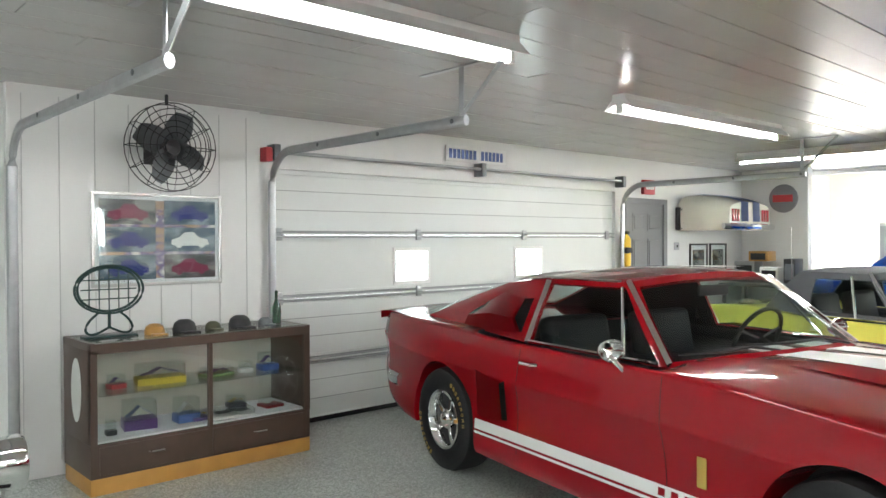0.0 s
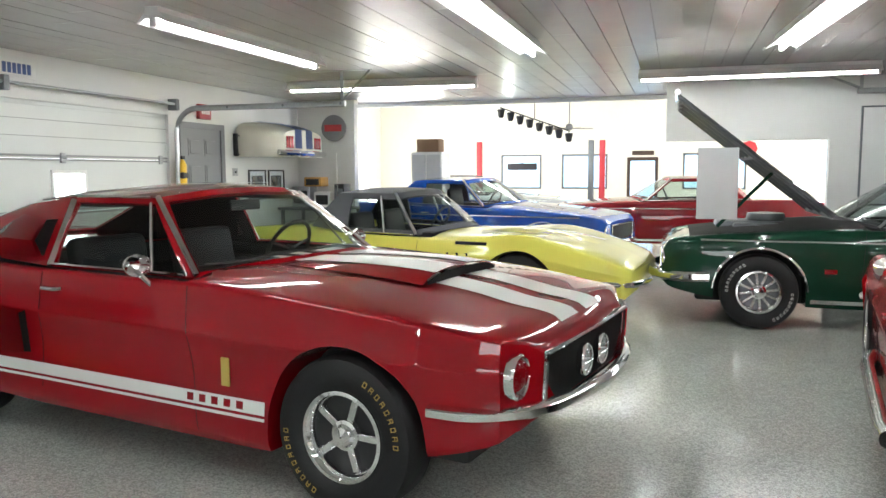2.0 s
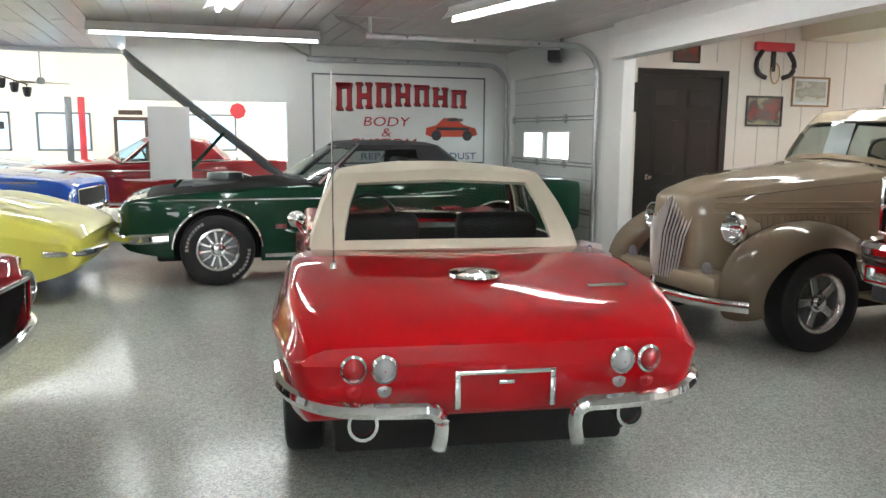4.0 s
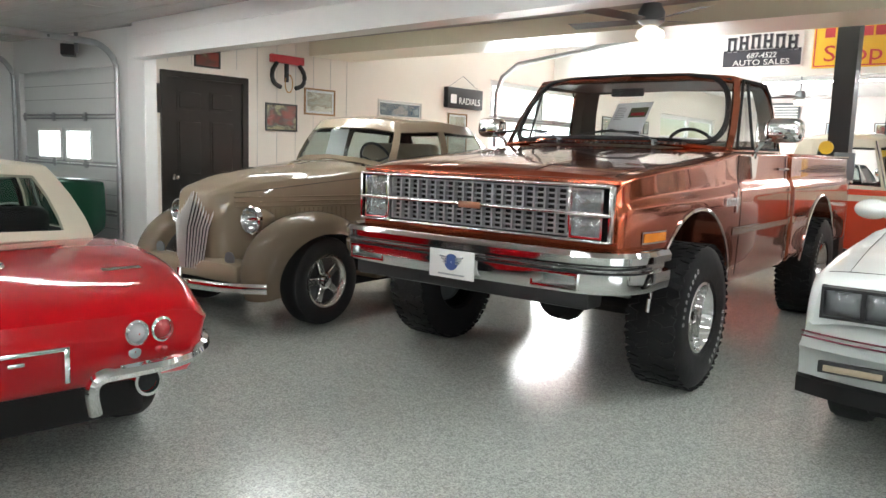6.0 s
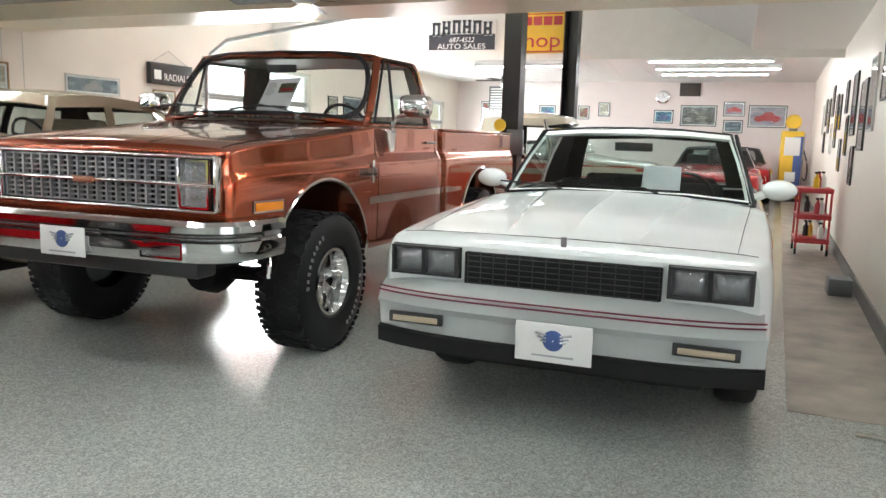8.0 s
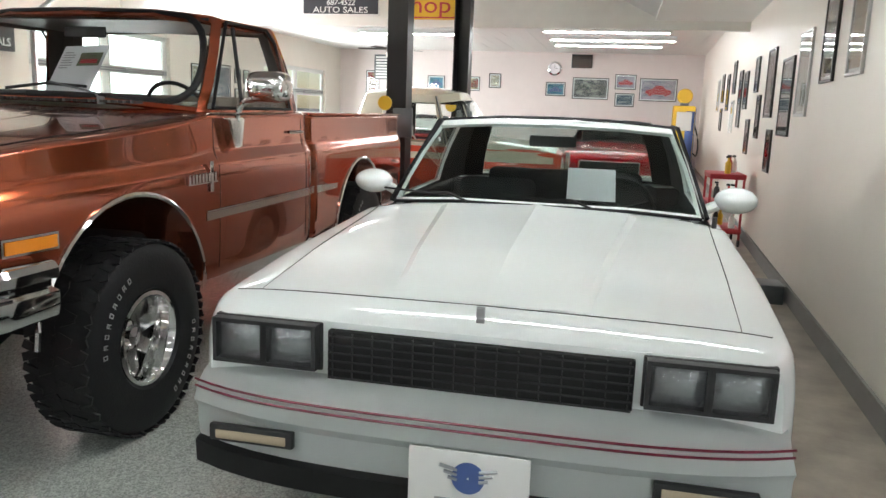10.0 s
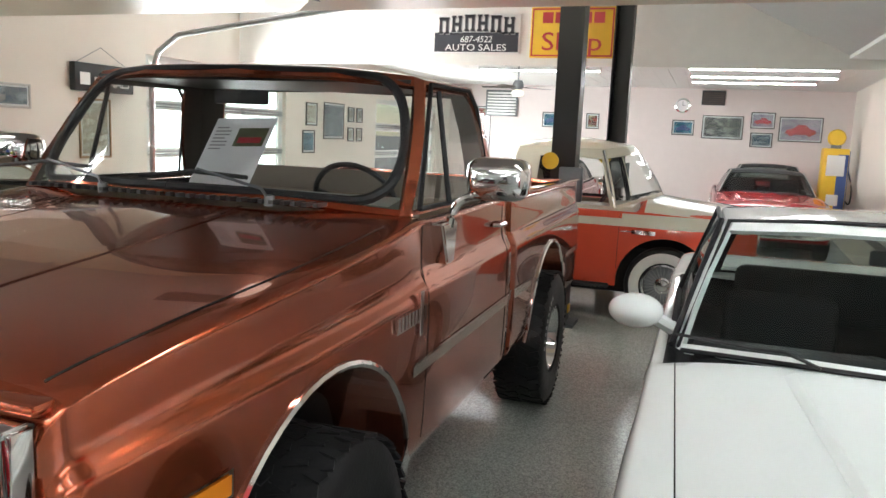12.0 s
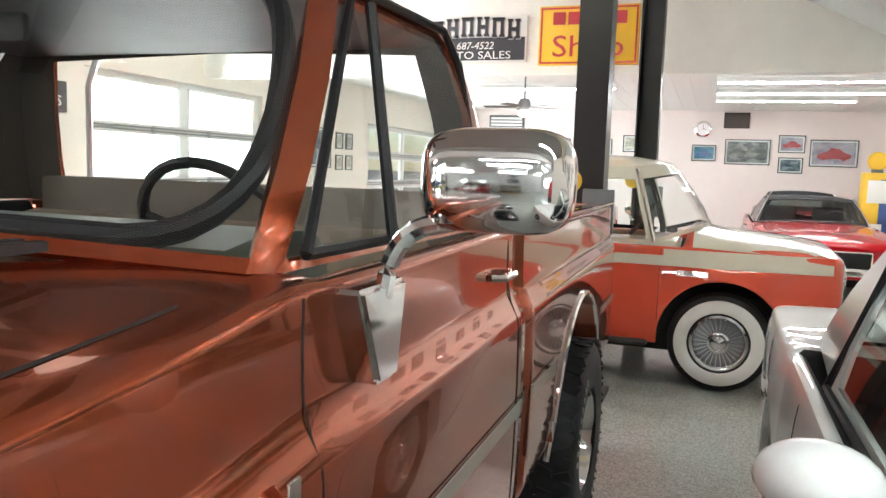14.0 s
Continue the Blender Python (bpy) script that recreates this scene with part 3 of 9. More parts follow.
# garage door bay: wall with the big door, the grey door, and the panelled strip with the fan
wall_with_holes("wall_west", "x", XA - 0.15, 0.15, -6, 11.4, 0, CH, [(3.65, 8.23, 0, 2.08), (8.5, 9.27, 0, 1.98), (-2.2, 1.72, 0, 2.08)], WALL, "white panelled wall with garage doors")
solid("wall_pilaster", XA, XA + 0.06, 1.76, 3.5, 0, CH, WALL, "white panel strip between two garage doors")
for k in range(8):
    solid("trim", XA + 0.06, XA + 0.064, 1.84 + k * 0.22, 1.845 + k * 0.22, 0.1, CH - 0.06, mat("panel_groove", (0.5, 0.5, 0.49), 0.6), "groove between wall panels", category="trim")
solid("wall_corner_return", XA - 0.15, -4.65, 11.4, 11.55, 0, CH, WALL, "white end wall with a round clock")
wall_with_holes("wall_north", "y", YS, 0.15, -0.1, XB + 0.15, 0, 2.9, [(-0.1, 1.75, 0, 1.78)], WALL, "white wall behind the painted sign")
wall_with_holes("wall_east", "x", XB, 0.18, 7.9, YS, 0, 2.9, [(8.1, 10.45, 0, 2.12)], WALL, "white wall round a narrow garage door")
# the header beam runs square to the picture wall, a little askew to the first bay
BM = Matrix.Translation((4.62, 7.5, 0)) @ Matrix.Rotation(-0.072, 4, "Z")
for nm, q, lab, cat in (("beam", (0, 0.14, -9.2, 0.1, 2.15, 2.75), "white header beam over the wide opening", "beam"), ("beam_lip", (-0.04, -0.001, -9.2, 0.1, 2.15, 2.19), "white lip along the header beam", "trim"), ("beam_seam", (-0.012, -0.001, -9.2, 0.1, 2.36, 2.372), "thin seam moulding on the header beam", "trim")):
    solid(nm, *q, TRIMW, lab, category=cat).matrix_world = BM
solid("pillar", XB - 0.01, XB + 0.13, 7.58, 7.9, 0, 2.5, TRIMW, "white boxed corner pillar", bev=0.01, category="pillar")
# Unseen wall; its window opening is invented to hold a fill lamp.
wall_with_holes("wall_south", "y", -6.15, 0.15, -5.4, 5, 0, 2.9, [(-3, 2, 0.9, 1.9)], WALL, "white wall behind the camera")
solid("wall_southeast", XB, XB + 0.15, -6, -1.5, 0, 2.75, WALL, "white end wall beside the wide opening")


def plank_ceiling(name, x0, x1, y0, y1, z, along="y", w=0.2, m=None, label=""):
    bm = bmesh.new()
    a0, a1 = (x0, x1) if along == "y" else (y0, y1)
    n = int((a1 - a0) / w)
    rnd = random.Random(4)
    for i in range(n + 1):
        u, v = a0 + i * w + 0.003, min(a1, a0 + (i + 1) * w - 0.003)
        if v <= u:
            continue
        s, e = (y0, y1) if along == "y" else (x0, x1)
        cut = s
        while cut < e:
            nx = min(e, cut + rnd.uniform(2.2, 3.8))
            zz = z + rnd.uniform(0, 0.004)
            if along == "y":
                box(bm, u, v, cut + 0.002, nx - 0.002, zz, z + 0.02)
            else:
                box(bm, cut + 0.002, nx - 0.002, u, v, zz, z + 0.02)
            cut = nx
    box(bm, x0, x1, y0, y1, z + 0.016, z + 0.1)
    return tagged(part(name, bm, m or CEIL, None, smooth=0), label, "ceiling", "", "structure")


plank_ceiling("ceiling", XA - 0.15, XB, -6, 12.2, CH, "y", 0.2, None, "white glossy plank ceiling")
solid("ceiling_edge", -9, -0.1, 12.2, 12.3, CH - 0.05, 3.8, TRIMW, "white drop where the ceiling ends", category="trim")

# bright back room
BACK = mat("back_room_white", (0.8, 0.8, 0.78), 0.5, var=0.03)
wall_with_holes("wall_back", "y", 23.0, 0.2, -9, 9, 0, 3.9, [(-1.31, -0.46, 0, 1.8), (-4.96, -3.76, 0.9, 1.9), (-3.16, -1.86, 0.9, 1.9), (0.2, 1.85, 0.9, 1.9), (3.04, 6.3, 0.9, 2.2)], mat("cream_back_wall", (0.82, 0.78, 0.68), 0.5, var=0.05), "cream back wall with windows and a glazed door")
# Both openings here are out of view, added for a fill lamp.
wall_with_holes("wall_back_west", "x", -9.0, 0.2, 11.55, 23, 0, 3.9, [(12, 15, 0.3, 3.2), (16.5, 20, 0.3, 3.2)], BACK, "white back room wall")
solid("wall_back_south", -9.0, -5.75, 11.4, 11.55, 0, 3.9, BACK, "white back room wall")
# This opening is likewise invented, to let light in from the side.
wall_with_holes("wall_back_east", "x", 9.0, 0.2, YS, 23, 0, 3.9, [(12, 21, 0.8, 2.6)], BACK, "white back room wall")
solid("wall_back_inner", XB + 0.18, 9.0, YS, YS + 0.15, 0, 3.9, BACK, "white back room wall")
solid("ceiling_back", -9, 9, 12.3, 23.2, 3.8, 3.9, BACK, "white back room ceiling", category="ceiling")
solid("ceiling_back_fill", -0.1, 9.2, YS + 0.15, 12.3, 3.8, 3.9, BACK, "white back room ceiling", category="ceiling")
solid("ceiling_back_fill_west", -9, XA - 0.15, 11.4, 12.3, 3.8, 3.9, BACK, "white back room ceiling", category="ceiling")

# second bay
C2 = 2.66
wall_with_holes("wall_cream", "y", 7.9, 0.15, XB + 0.18, 24, 0, 4.2, [(5.19, 6.18, 0, 2.06), (11.3, 14.8, 0, 2.55), (18.6, 22.5, 0, 2.4)], WARM, "cream panelled wall with a black door")
slope = -0.045
RW = Matrix.Translation((5.0, -1.44, 0)) @ Matrix.Rotation(math.atan(slope), 4, "Z")
rw = solid("wall_picture", -0.25, 19.5, -0.15, 0, 0, 4.2, WARM, "long white wall hung with framed pictures")
rw.matrix_world = RW
bb = solid("baseboard", -0.2, 19.5, 0, 0.02, 0, 0.14, mat("grey_base", (0.22, 0.21, 0.20), 0.6, var=0.2), "grey scuffed base strip along the wall", category="baseboard")
bb.matrix_world = RW
CONC = mat("worn_concrete", (0.33, 0.29, 0.24), 0.42, var=0.95, scale=3.0, bump=0.12, bscale=30)
fs_ = solid("floor_strip", -0.2, 19.5, 0.02, 0.62, 0, 0.004, CONC, "worn stained concrete strip along the wall", category="floor")
fs_.matrix_world = RW
wall_with_holes("wall_far", "x", 23.7, 0.15, -3, 8, 0, 4.2, [], mat("pale_pink_wall", (0.72, 0.64, 0.62), 0.5, var=0.04), "pale far wall hung with pictures")
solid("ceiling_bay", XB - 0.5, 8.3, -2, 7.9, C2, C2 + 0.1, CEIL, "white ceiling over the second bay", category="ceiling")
CREAM = mat("cream_beam", (0.72, 0.66, 0.5), 0.32, var=0.05, scale=2)
solid("beam_second", 0, 0.72, -9.9, -0.01, 2.48, C2 - 0.002, CREAM, "cream dropped soffit across the second bay", category="beam").matrix_world = Matrix.Translation((7.22, 7.9, 0)) @ Matrix.Rotation(-0.035, 4, "Z")
solid("wall_over_soffit", 8.3, 8.45, -2.0, 7.9, C2, C2 + 1.3, CREAM, "cream upstand under the raised ceiling")
solid("ceiling_vault", 8.45, 13.4, -2.6, 7.9, 3.9, 4.0, TRIMW, "white raised ceiling over the lift", category="ceiling")
bm = bmesh.new()
sheet(bm, [[(8.45, -0.6, 2.8), (13.4, -0.6, 2.8)], [(8.45, 1.6, 3.9), (13.4, 1.6, 3.9)]], 0.03)
tagged(part("ceiling_slope", bm, TRIMW, None, smooth=0), "white sloped ceiling panel over the lift", "ceiling", "", "structure")
solid("ceiling_soffit", 8.45, 13.4, -2.6, -0.55, 2.78, 2.84, TRIMW, "white soffit along the picture wall", category="ceiling")
solid("wall_header", 13.4, 13.55, -2.8, 7.9, 2.66, 4.2, mat("white_header", (0.78, 0.77, 0.73), 0.5), "white header wall carrying painted signs")
plank_ceiling("ceiling_far", 13.55, 23.7, -3, 7.9, 3.1, "x", 0.3, TRIMW, "white ceiling of the far room")
solid("roof_slab", -9.5, 24.5, -6.5, 23.5, 4.2, 4.3, mat("roof_grey", (0.2, 0.2, 0.2), 0.9), "grey roof over the whole building", category="roof")
for k in range(10):
    g = solid("trim", 5.2 + k * 0.3, 5.204 + k * 0.3, 7.895, 7.9, 2.2 if 5.2 + k * 0.3 < 6.3 else 0.1, 2.6, mat("panel_groove", (0.5, 0.5, 0.49), 0.6), "groove between wall panels", category="trim")


# ---- garage doors ----
def garage_door(name, m, width, height, rows, windows, label, wz=(0.45, 0.75)):
    """Sectional door in its own plane: x across, y into the room (positive), z up."""
    d = thing(name, label, "garage door", m, "", "structure")
    h = height / rows
    for r in range(rows):
        z0, z1 = r * h + 0.007, (r + 1) * h - (0.007 if r < rows - 1 else -0.01)
        holes = [w for w in windows if w[0] == r]
        cuts = sorted({0, width, *[w[1] for w in holes], *[w[2] for w in holes]})
        bm = bmesh.new()
        for u, v in zip(cuts, cuts[1:]):
            hole = [w for w in holes if w[1] <= u + 1e-6 and w[2] >= v - 1e-6]
            if hole:
                box(bm, u, v, -0.04, 0, z0, z0 + hole[0][3])
                box(bm, u, v, -0.04, 0, z0 + hole[0][4], z1)
            else:
                box(bm, u, v, -0.04, 0, z0, z1)
        if r:
            box(bm, 0, width, -0.038, -0.018, z0 - 0.012, z0)
        for zz in (z0 + 0.035, z1 - 0.05):
            box(bm, 0, width, 0, 0.010, zz, zz + 0.012)
        part("door_panel", bm, DOORW, d, smooth=0)
        if not holes:
            # Raised strips whose dark colour stands for the shade in pressed grooves.
            for u in (0.36, 0.66):
                part("panel_groove", boxm(0.0, width, 0.0, 0.002, z0 + h * u, z0 + h * u + 0.005), mat("door_groove_shade", (0.26, 0.27, 0.27), 0.6), d, smooth=0)
        for w in holes:
            bm = bmesh.new()
            a, b, c, e = w[1], w[2], z0 + w[3], z0 + w[4]
            for q in ((a - 0.02, a + 0.012, c - 0.02, e + 0.02), (b - 0.012, b + 0.02, c - 0.02, e + 0.02), (a, b, c - 0.02, c + 0.012), (a, b, e - 0.012, e + 0.02)):
                box(bm, q[0], q[1], -0.01, 0.012, q[2], q[3])
            part("window_frame", bm, WHITE, d, smooth=0)
            pane = part("pane", boxm(a, b, -0.026, -0.022, c, e), GLASSC, d, smooth=0)
            pane.visible_shadow = False
        if r:
            bm = bmesh.new()
            for k in range(4):
                xx = width * (0.02 + 0.32 * k)
                box(bm, xx, xx + 0.06, 0, 0.02, r * h - 0.05, r * h + 0.05, 0.004)
                lathe(bm, [(0.012, -0.03), (0.012, 0.03)], 8, (xx + 0.03, 0.02, r * h), "x")
            part("hinges", bm, STEEL, d)
            bm = bmesh.new()
            for zz in (r * h - 0.028, r * h + 0.012):
                box(bm, 0.0, width, 0.0, 0.034, zz, zz + 0.006)
                box(bm, 0.0, width, 0.0, 0.004, zz, zz + 0.018)
            part("strut", bm, PALES, d, "pale steel stiffening strut", smooth=0)
    part("bottom_seal", boxm(0, width, -0.045, 0.01, 0, 0.04, 0.008), RUBBER, d)
    return d


def door_track(x, y0, y1, z, curve_at, s, name="door_track"):
    """Steel channel that rises beside a door and runs into the room along +x (s = 1) at height z."""
    t = thing(name, "galvanised steel garage door track on ceiling brackets", "door track")
    r = 0.28
    path = [(x, 0, 0.05), (x, 0, z - r)] + [(x + s * (r - r * math.cos(a)), 0, z - r + r * math.sin(a)) for a in np.linspace(0.2, math.pi / 2, 7)] + [(curve_at, 0, z)]
    bm = bmesh.new()
    tube(bm, [(p[0], y0, p[2]) for p in path], 0.033, 8, 0.7)
    part("channel", bm, STEEL, t)
    bm = bmesh.new()
    xe = curve_at - s * 0.04
    box(bm, xe - 0.018, xe + 0.018, y0 - 0.003, y0 + 0.003, z, CH)
    box(bm, xe - 0.35, xe + 0.35, y0 - 0.02, y0 + 0.02, CH - 0.006, CH)
    tube(bm, [(xe, y0, z + 0.03), (xe + s * 0.33, y0, CH - 0.01)], 0.014, 4)
    part("hanger", bm, STEEL, t, "perforated steel hanger", smooth=0)
    for k in range(3):
        bm = bmesh.new()
        lathe(bm, [(0.002, -0.036), (0.014, -0.034), (0.014, -0.03)], 8, (x + s * (0.7 + 0.7 * k), y0, z), "y")
        part("bolt", bm, DSTEEL, t)
    return t


MA = Matrix.Translation((XA - 0.04, 8.23, 0)) @ Matrix.Rotation(-math.pi / 2, 4, "Z")
garage_door("garage_door", MA, 4.58, 2.08, 4, [(2, 1.30, 1.72, 0.08, 0.375), (2, 2.93, 3.33, 0.08, 0.375)], "white sectional garage door with two small bright windows")
garage_door("garage_door", Matrix.Translation((XA - 0.04, 1.72, 0)) @ Matrix.Rotation(-math.pi / 2, 4, "Z"), 3.92, 2.08, 4, [], "white sectional garage door, closed")
door_track(XA + 0.06, 3.60, 0, 2.19, -3.35, 1)
door_track(XA + 0.06, 8.30, 0, 2.15, -3.4, 1)
door_track(XA + 0.10, 1.78, 0, 2.2, -3.1, 1)
bm = tubem([(XA + 0.09, 3.6, 2.2), (XA + 0.09, 8.28, 2.2)], 0.016, 10)
sh_ = thing("torsion_shaft", "steel spring shaft over the garage door", "door shaft")
part("shaft", bm, STEEL, sh_)
for yy in (3.62, 5.9, 8.26):
    part("bracket", boxm(XA, XA + 0.12, yy - 0.03, yy + 0.03, 2.13, 2.26, 0.006), DSTEEL, sh_)
part("end_cap", boxm(XA + 0.03, XA + 0.14, 3.51, 3.57, 2.12, 2.23, 0.01), REDP, sh_, "red end bracket")
ME = Matrix.Translation((XB + 0.06, 8.1, 0)) @ Matrix.Rotation(math.pi / 2, 4, "Z")
garage_door("garage_door", ME, 2.35, 2.12, 4, [(2, 0.72, 1.30, 0.03, 0.37), (2, 1.42, 2.0, 0.03, 0.37)], "narrow white sectional garage door with two bright panes")
door_track(XB - 0.05, 8.04, 0, 2.32, 2.2, -1)
door_track(XB - 0.05, 10.5, 0, 2.32, 2.0, -1)
MC = Matrix.Translation((14.8, 7.97, 0)) @ Matrix.Rotation(math.pi, 4, "Z")
garage_door("garage_door", MC, 3.5, 2.55, 4, [(1, 0.15, 1.65, 0.05, 0.58), (1, 1.85, 3.35, 0.05, 0.58), (2, 0.15, 1.65, 0.05, 0.58), (2, 1.85, 3.35, 0.05, 0.58), (3, 0.15, 1.65, 0.05, 0.55), (3, 1.85, 3.35, 0.05, 0.55)], "glazed sectional garage door full of daylight")
garage_door("garage_door", Matrix.Translation((22.5, 7.97, 0)) @ Matrix.Rotation(math.pi, 4, "Z"), 3.9, 2.4, 4, [(1, 0.15, 1.85, 0.05, 0.5), (1, 2.05, 3.75, 0.05, 0.5), (2, 0.15, 1.85, 0.05, 0.5), (2, 2.05, 3.75, 0.05, 0.5), (3, 0.15, 1.85, 0.05, 0.5), (3, 2.05, 3.75, 0.05, 0.5)], "glazed sectional garage door full of daylight")
bm = tubem([(11.05, 7.6, 0.1), (11.05, 7.6, 2.3), (11.05, 7.5, 2.55), (11.05, 7.2, 2.75), (11.05, 4.6, 3.1)], 0.035, 8)
tr = thing("door_track", "pale steel track rising to the raised ceiling", "door track")
part("channel", bm, STEEL, tr)


# ---- doors ----
def panel_door(name, m, w, h, mat_, frame_mat, label, knob=CHROME, side=1, category="door"):
    """Six-panel door in its own plane: x across, y towards the viewer."""
    d = thing(name, label, category, m, "", "structure")
    bm = bmesh.new()
    box(bm, 0, w, -0.05, 0, 0.01, h)
    part("door_leaf", bm, mat_, d, smooth=0)
    for r, (a, b) in enumerate(((0.12, 0.42), (0.47, 0.78), (0.83, 0.94))):
        for c in (0.12, 0.55):
            bm = bmesh.new()
            x0, x1, z0, z1 = w * c, w * (c + 0.33), h * a, h * b
            box(bm, x0, x1, 0, 0.004, z0, z1)
            box(bm, x0 + 0.025, x1 - 0.025, 0.004, 0.012, z0 + 0.025, z1 - 0.025, 0.005, 1)
            part("raised_panel", bm, mat_, d)
    bm = bmesh.new()
    for q in ((-0.08, 0, 0, h + 0.07), (w, w + 0.08, 0, h + 0.07), (0, w, h, h + 0.07)):
        box(bm, q[0], q[1], -0.05, 0.02, q[2], q[3])
    part("door_frame", bm, frame_mat, d, smooth=0)
    bm = bmesh.new()
    kx = w * (0.08 if side < 0 else 0.92)
    lathe(bm, [(0.03, 0), (0.03, 0.008), (0.012, 0.012), (0.012, 0.03), (0.028, 0.045), (0.022, 0.065), (0.003, 0.068)], 18, (kx, 0, 0.95))
    part("door_knob", bm, knob, d)
    return d


GREYD = mat("grey_door_paint", (0.20, 0.20, 0.21), 0.5)
panel_door("door_1", Matrix.Translation((XA, 9.27, 0)) @ Matrix.Rotation(-math.pi / 2, 4, "Z"), 0.77, 1.95, GREYD, GREYD, "grey six-panel entrance door in a grey frame", STEEL)
BLK = mat("black_door_paint", (0.012, 0.011, 0.010), 0.35, var=0.2)
panel_door("door_2", Matrix.Translation((6.18, 7.9, 0)) @ Matrix.Rotation(math.pi, 4, "Z"), 0.99, 2.04, BLK, BLK, "black six-panel door in a black frame", CHROME, 1)


# ---- fluorescent lights ----
def strip_light(x0, y0, x1, y1, z, tubes=1, lenses=False):
    d = Vector((x1 - x0, y1 - y0, 0))
    L = d.length
    ang = math.atan2(d.y, d.x)
    t = thing("strip_light", "long white fluorescent strip light on the ceiling", "ceiling light", Matrix.Translation((x0, y0, z)) @ Matrix.Rotation(ang, 4, "Z"), "fluorescent strip lights")
    bm = bmesh.new()
    sec = [(-0.05, 0.115), (-0.055, 0.080), (-0.120, 0.012), (-0.115, 0.008), (-0.05, 0.040), (0.05, 0.040), (0.115, 0.008), (0.120, 0.012), (0.055, 0.080), (0.05, 0.115)]
    rings(bm, [[(xx, y, z) for y, z in sec] for xx in (0, L)], True, True)
    part("housing", bm, WHITE, t, "white flared reflector housing", smooth=0)
    for xx in (0.0, L - 0.03):
        bm = bmesh.new()
        box(bm, xx, xx + 0.03, -0.05 if tubes > 1 else -0.02, 0.05 if tubes > 1 else 0.02, -0.015, 0.041, 0.003)
        part("end_holder", bm, WHITE, t)
    for k in range(tubes):
        yy = (k - (tubes - 1) / 2) * 0.075
        bm = bmesh.new()
        lathe(bm, [(0.019, 0.03), (0.019, L - 0.03)], 10, (0, yy, 0.012), "x", True)
        part("tube", bm, TUBE, t, "glowing white tube")
    return t


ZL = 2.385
# The last five, overhead or behind the camera, are unseen tubes added as fill.
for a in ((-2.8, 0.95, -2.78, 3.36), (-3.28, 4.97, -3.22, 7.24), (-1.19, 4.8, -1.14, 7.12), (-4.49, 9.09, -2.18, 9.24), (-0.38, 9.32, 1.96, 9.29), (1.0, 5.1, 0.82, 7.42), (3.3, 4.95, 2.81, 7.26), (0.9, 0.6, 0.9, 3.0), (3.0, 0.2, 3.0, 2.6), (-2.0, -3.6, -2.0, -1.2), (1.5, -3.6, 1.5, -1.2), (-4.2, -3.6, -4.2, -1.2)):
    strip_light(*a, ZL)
for a in ((14.6, -0.6, 14.6, 1.9), (15.6, -0.9, 15.6, 1.9), (17.2, -1.0, 17.2, 1.4), (18.8, -1.2, 18.8, 1.4), (18.0, 3.0, 18.0, 5.4), (20.2, -1.0, 20.2, 1.4), (15.6, 3.2, 15.6, 5.6)):
    strip_light(*a, 2.985)
for a in ((9.2, 2.0, 9.2, 4.4), (11.6, 4.6, 11.6, 7.0)):
    strip_light(*a, 3.785, 2)
# Unseen tubes, added to flood the back room with light.
for a in ((-6, 13.5, -3.6, 13.5), (-3, 16, -0.6, 16), (0.5, 13.5, 2.9, 13.5), (1, 18, 3.4, 18), (-6, 18, -3.6, 18)):
    strip_light(*a, 3.685, 2)
for a in ((5.35, -1.1, 5.35, 1.3), (5.35, 4.4, 5.35, 6.8)):
    strip_light(*a, C2 - 0.115, 2)

# daylight stand-ins in the openings
# The south lamp is added fill; no window is known there.
area("fill_light_south", (-0.5, -5.95, 1.45), (-0.5, 2, 0.9), 4.8, 0.9, 130, (0.97, 0.98, 1))
# Back lamps are boosted to overexpose that room; the first fronts mostly solid wall.
area("window_light_back", (-7, 22.9, 1.6), (-2, 14, 1.0), 5, 1.6, 520, (1, 0.96, 0.88))
area("window_light_back_east", (3.8, 22.8, 1.6), (0, 14, 1.0), 4, 1.6, 520, (1, 0.95, 0.86))
# The next two are fill lamps set in added, unseen openings.
area("fill_light_back_west", (-8.8, 16, 1.8), (0, 15, 1.4), 6, 2.6, 480, (1, 0.96, 0.9))
area("fill_light_back_side", (8.8, 16.5, 1.8), (0, 15, 1.4), 6, 1.8, 300, (1, 0.96, 0.9))
area("window_light_bay", (12.85, 7.85, 1.7), (12.6, 2, 0.6), 3.2, 1.7, 520, (0.97, 0.99, 1))
area("window_light_far", (20.5, 7.85, 1.6), (20, 2, 0.6), 3.4, 1.6, 350, (0.97, 0.99, 1))
for nm, x0, x1, y0, y1, z0, z1 in (("backdrop", XA - 0.7, XA - 0.65, -4, 11, -0.1, 3), ("backdrop", XB + 0.6, XB + 0.65, 8.06, 10.55, 0.6, 2.4), ("backdrop", 9.5, 24, 10.5, 10.55, -0.1, 5), ("backdrop", -9, 9, 25.5, 25.55, -0.1, 5), ("backdrop", -11.5, -11.45, 10, 24, -0.1, 5), ("backdrop", 9.9, 9.95, 10.9, 23, -0.1, 5)):
    tagged(part(nm, boxm(x0, x1, y0, y1, z0, z1), YARD if y0 > 25 else DAY, None, smooth=0), "bright overexposed daylight outside", "daylight", "", "structure")

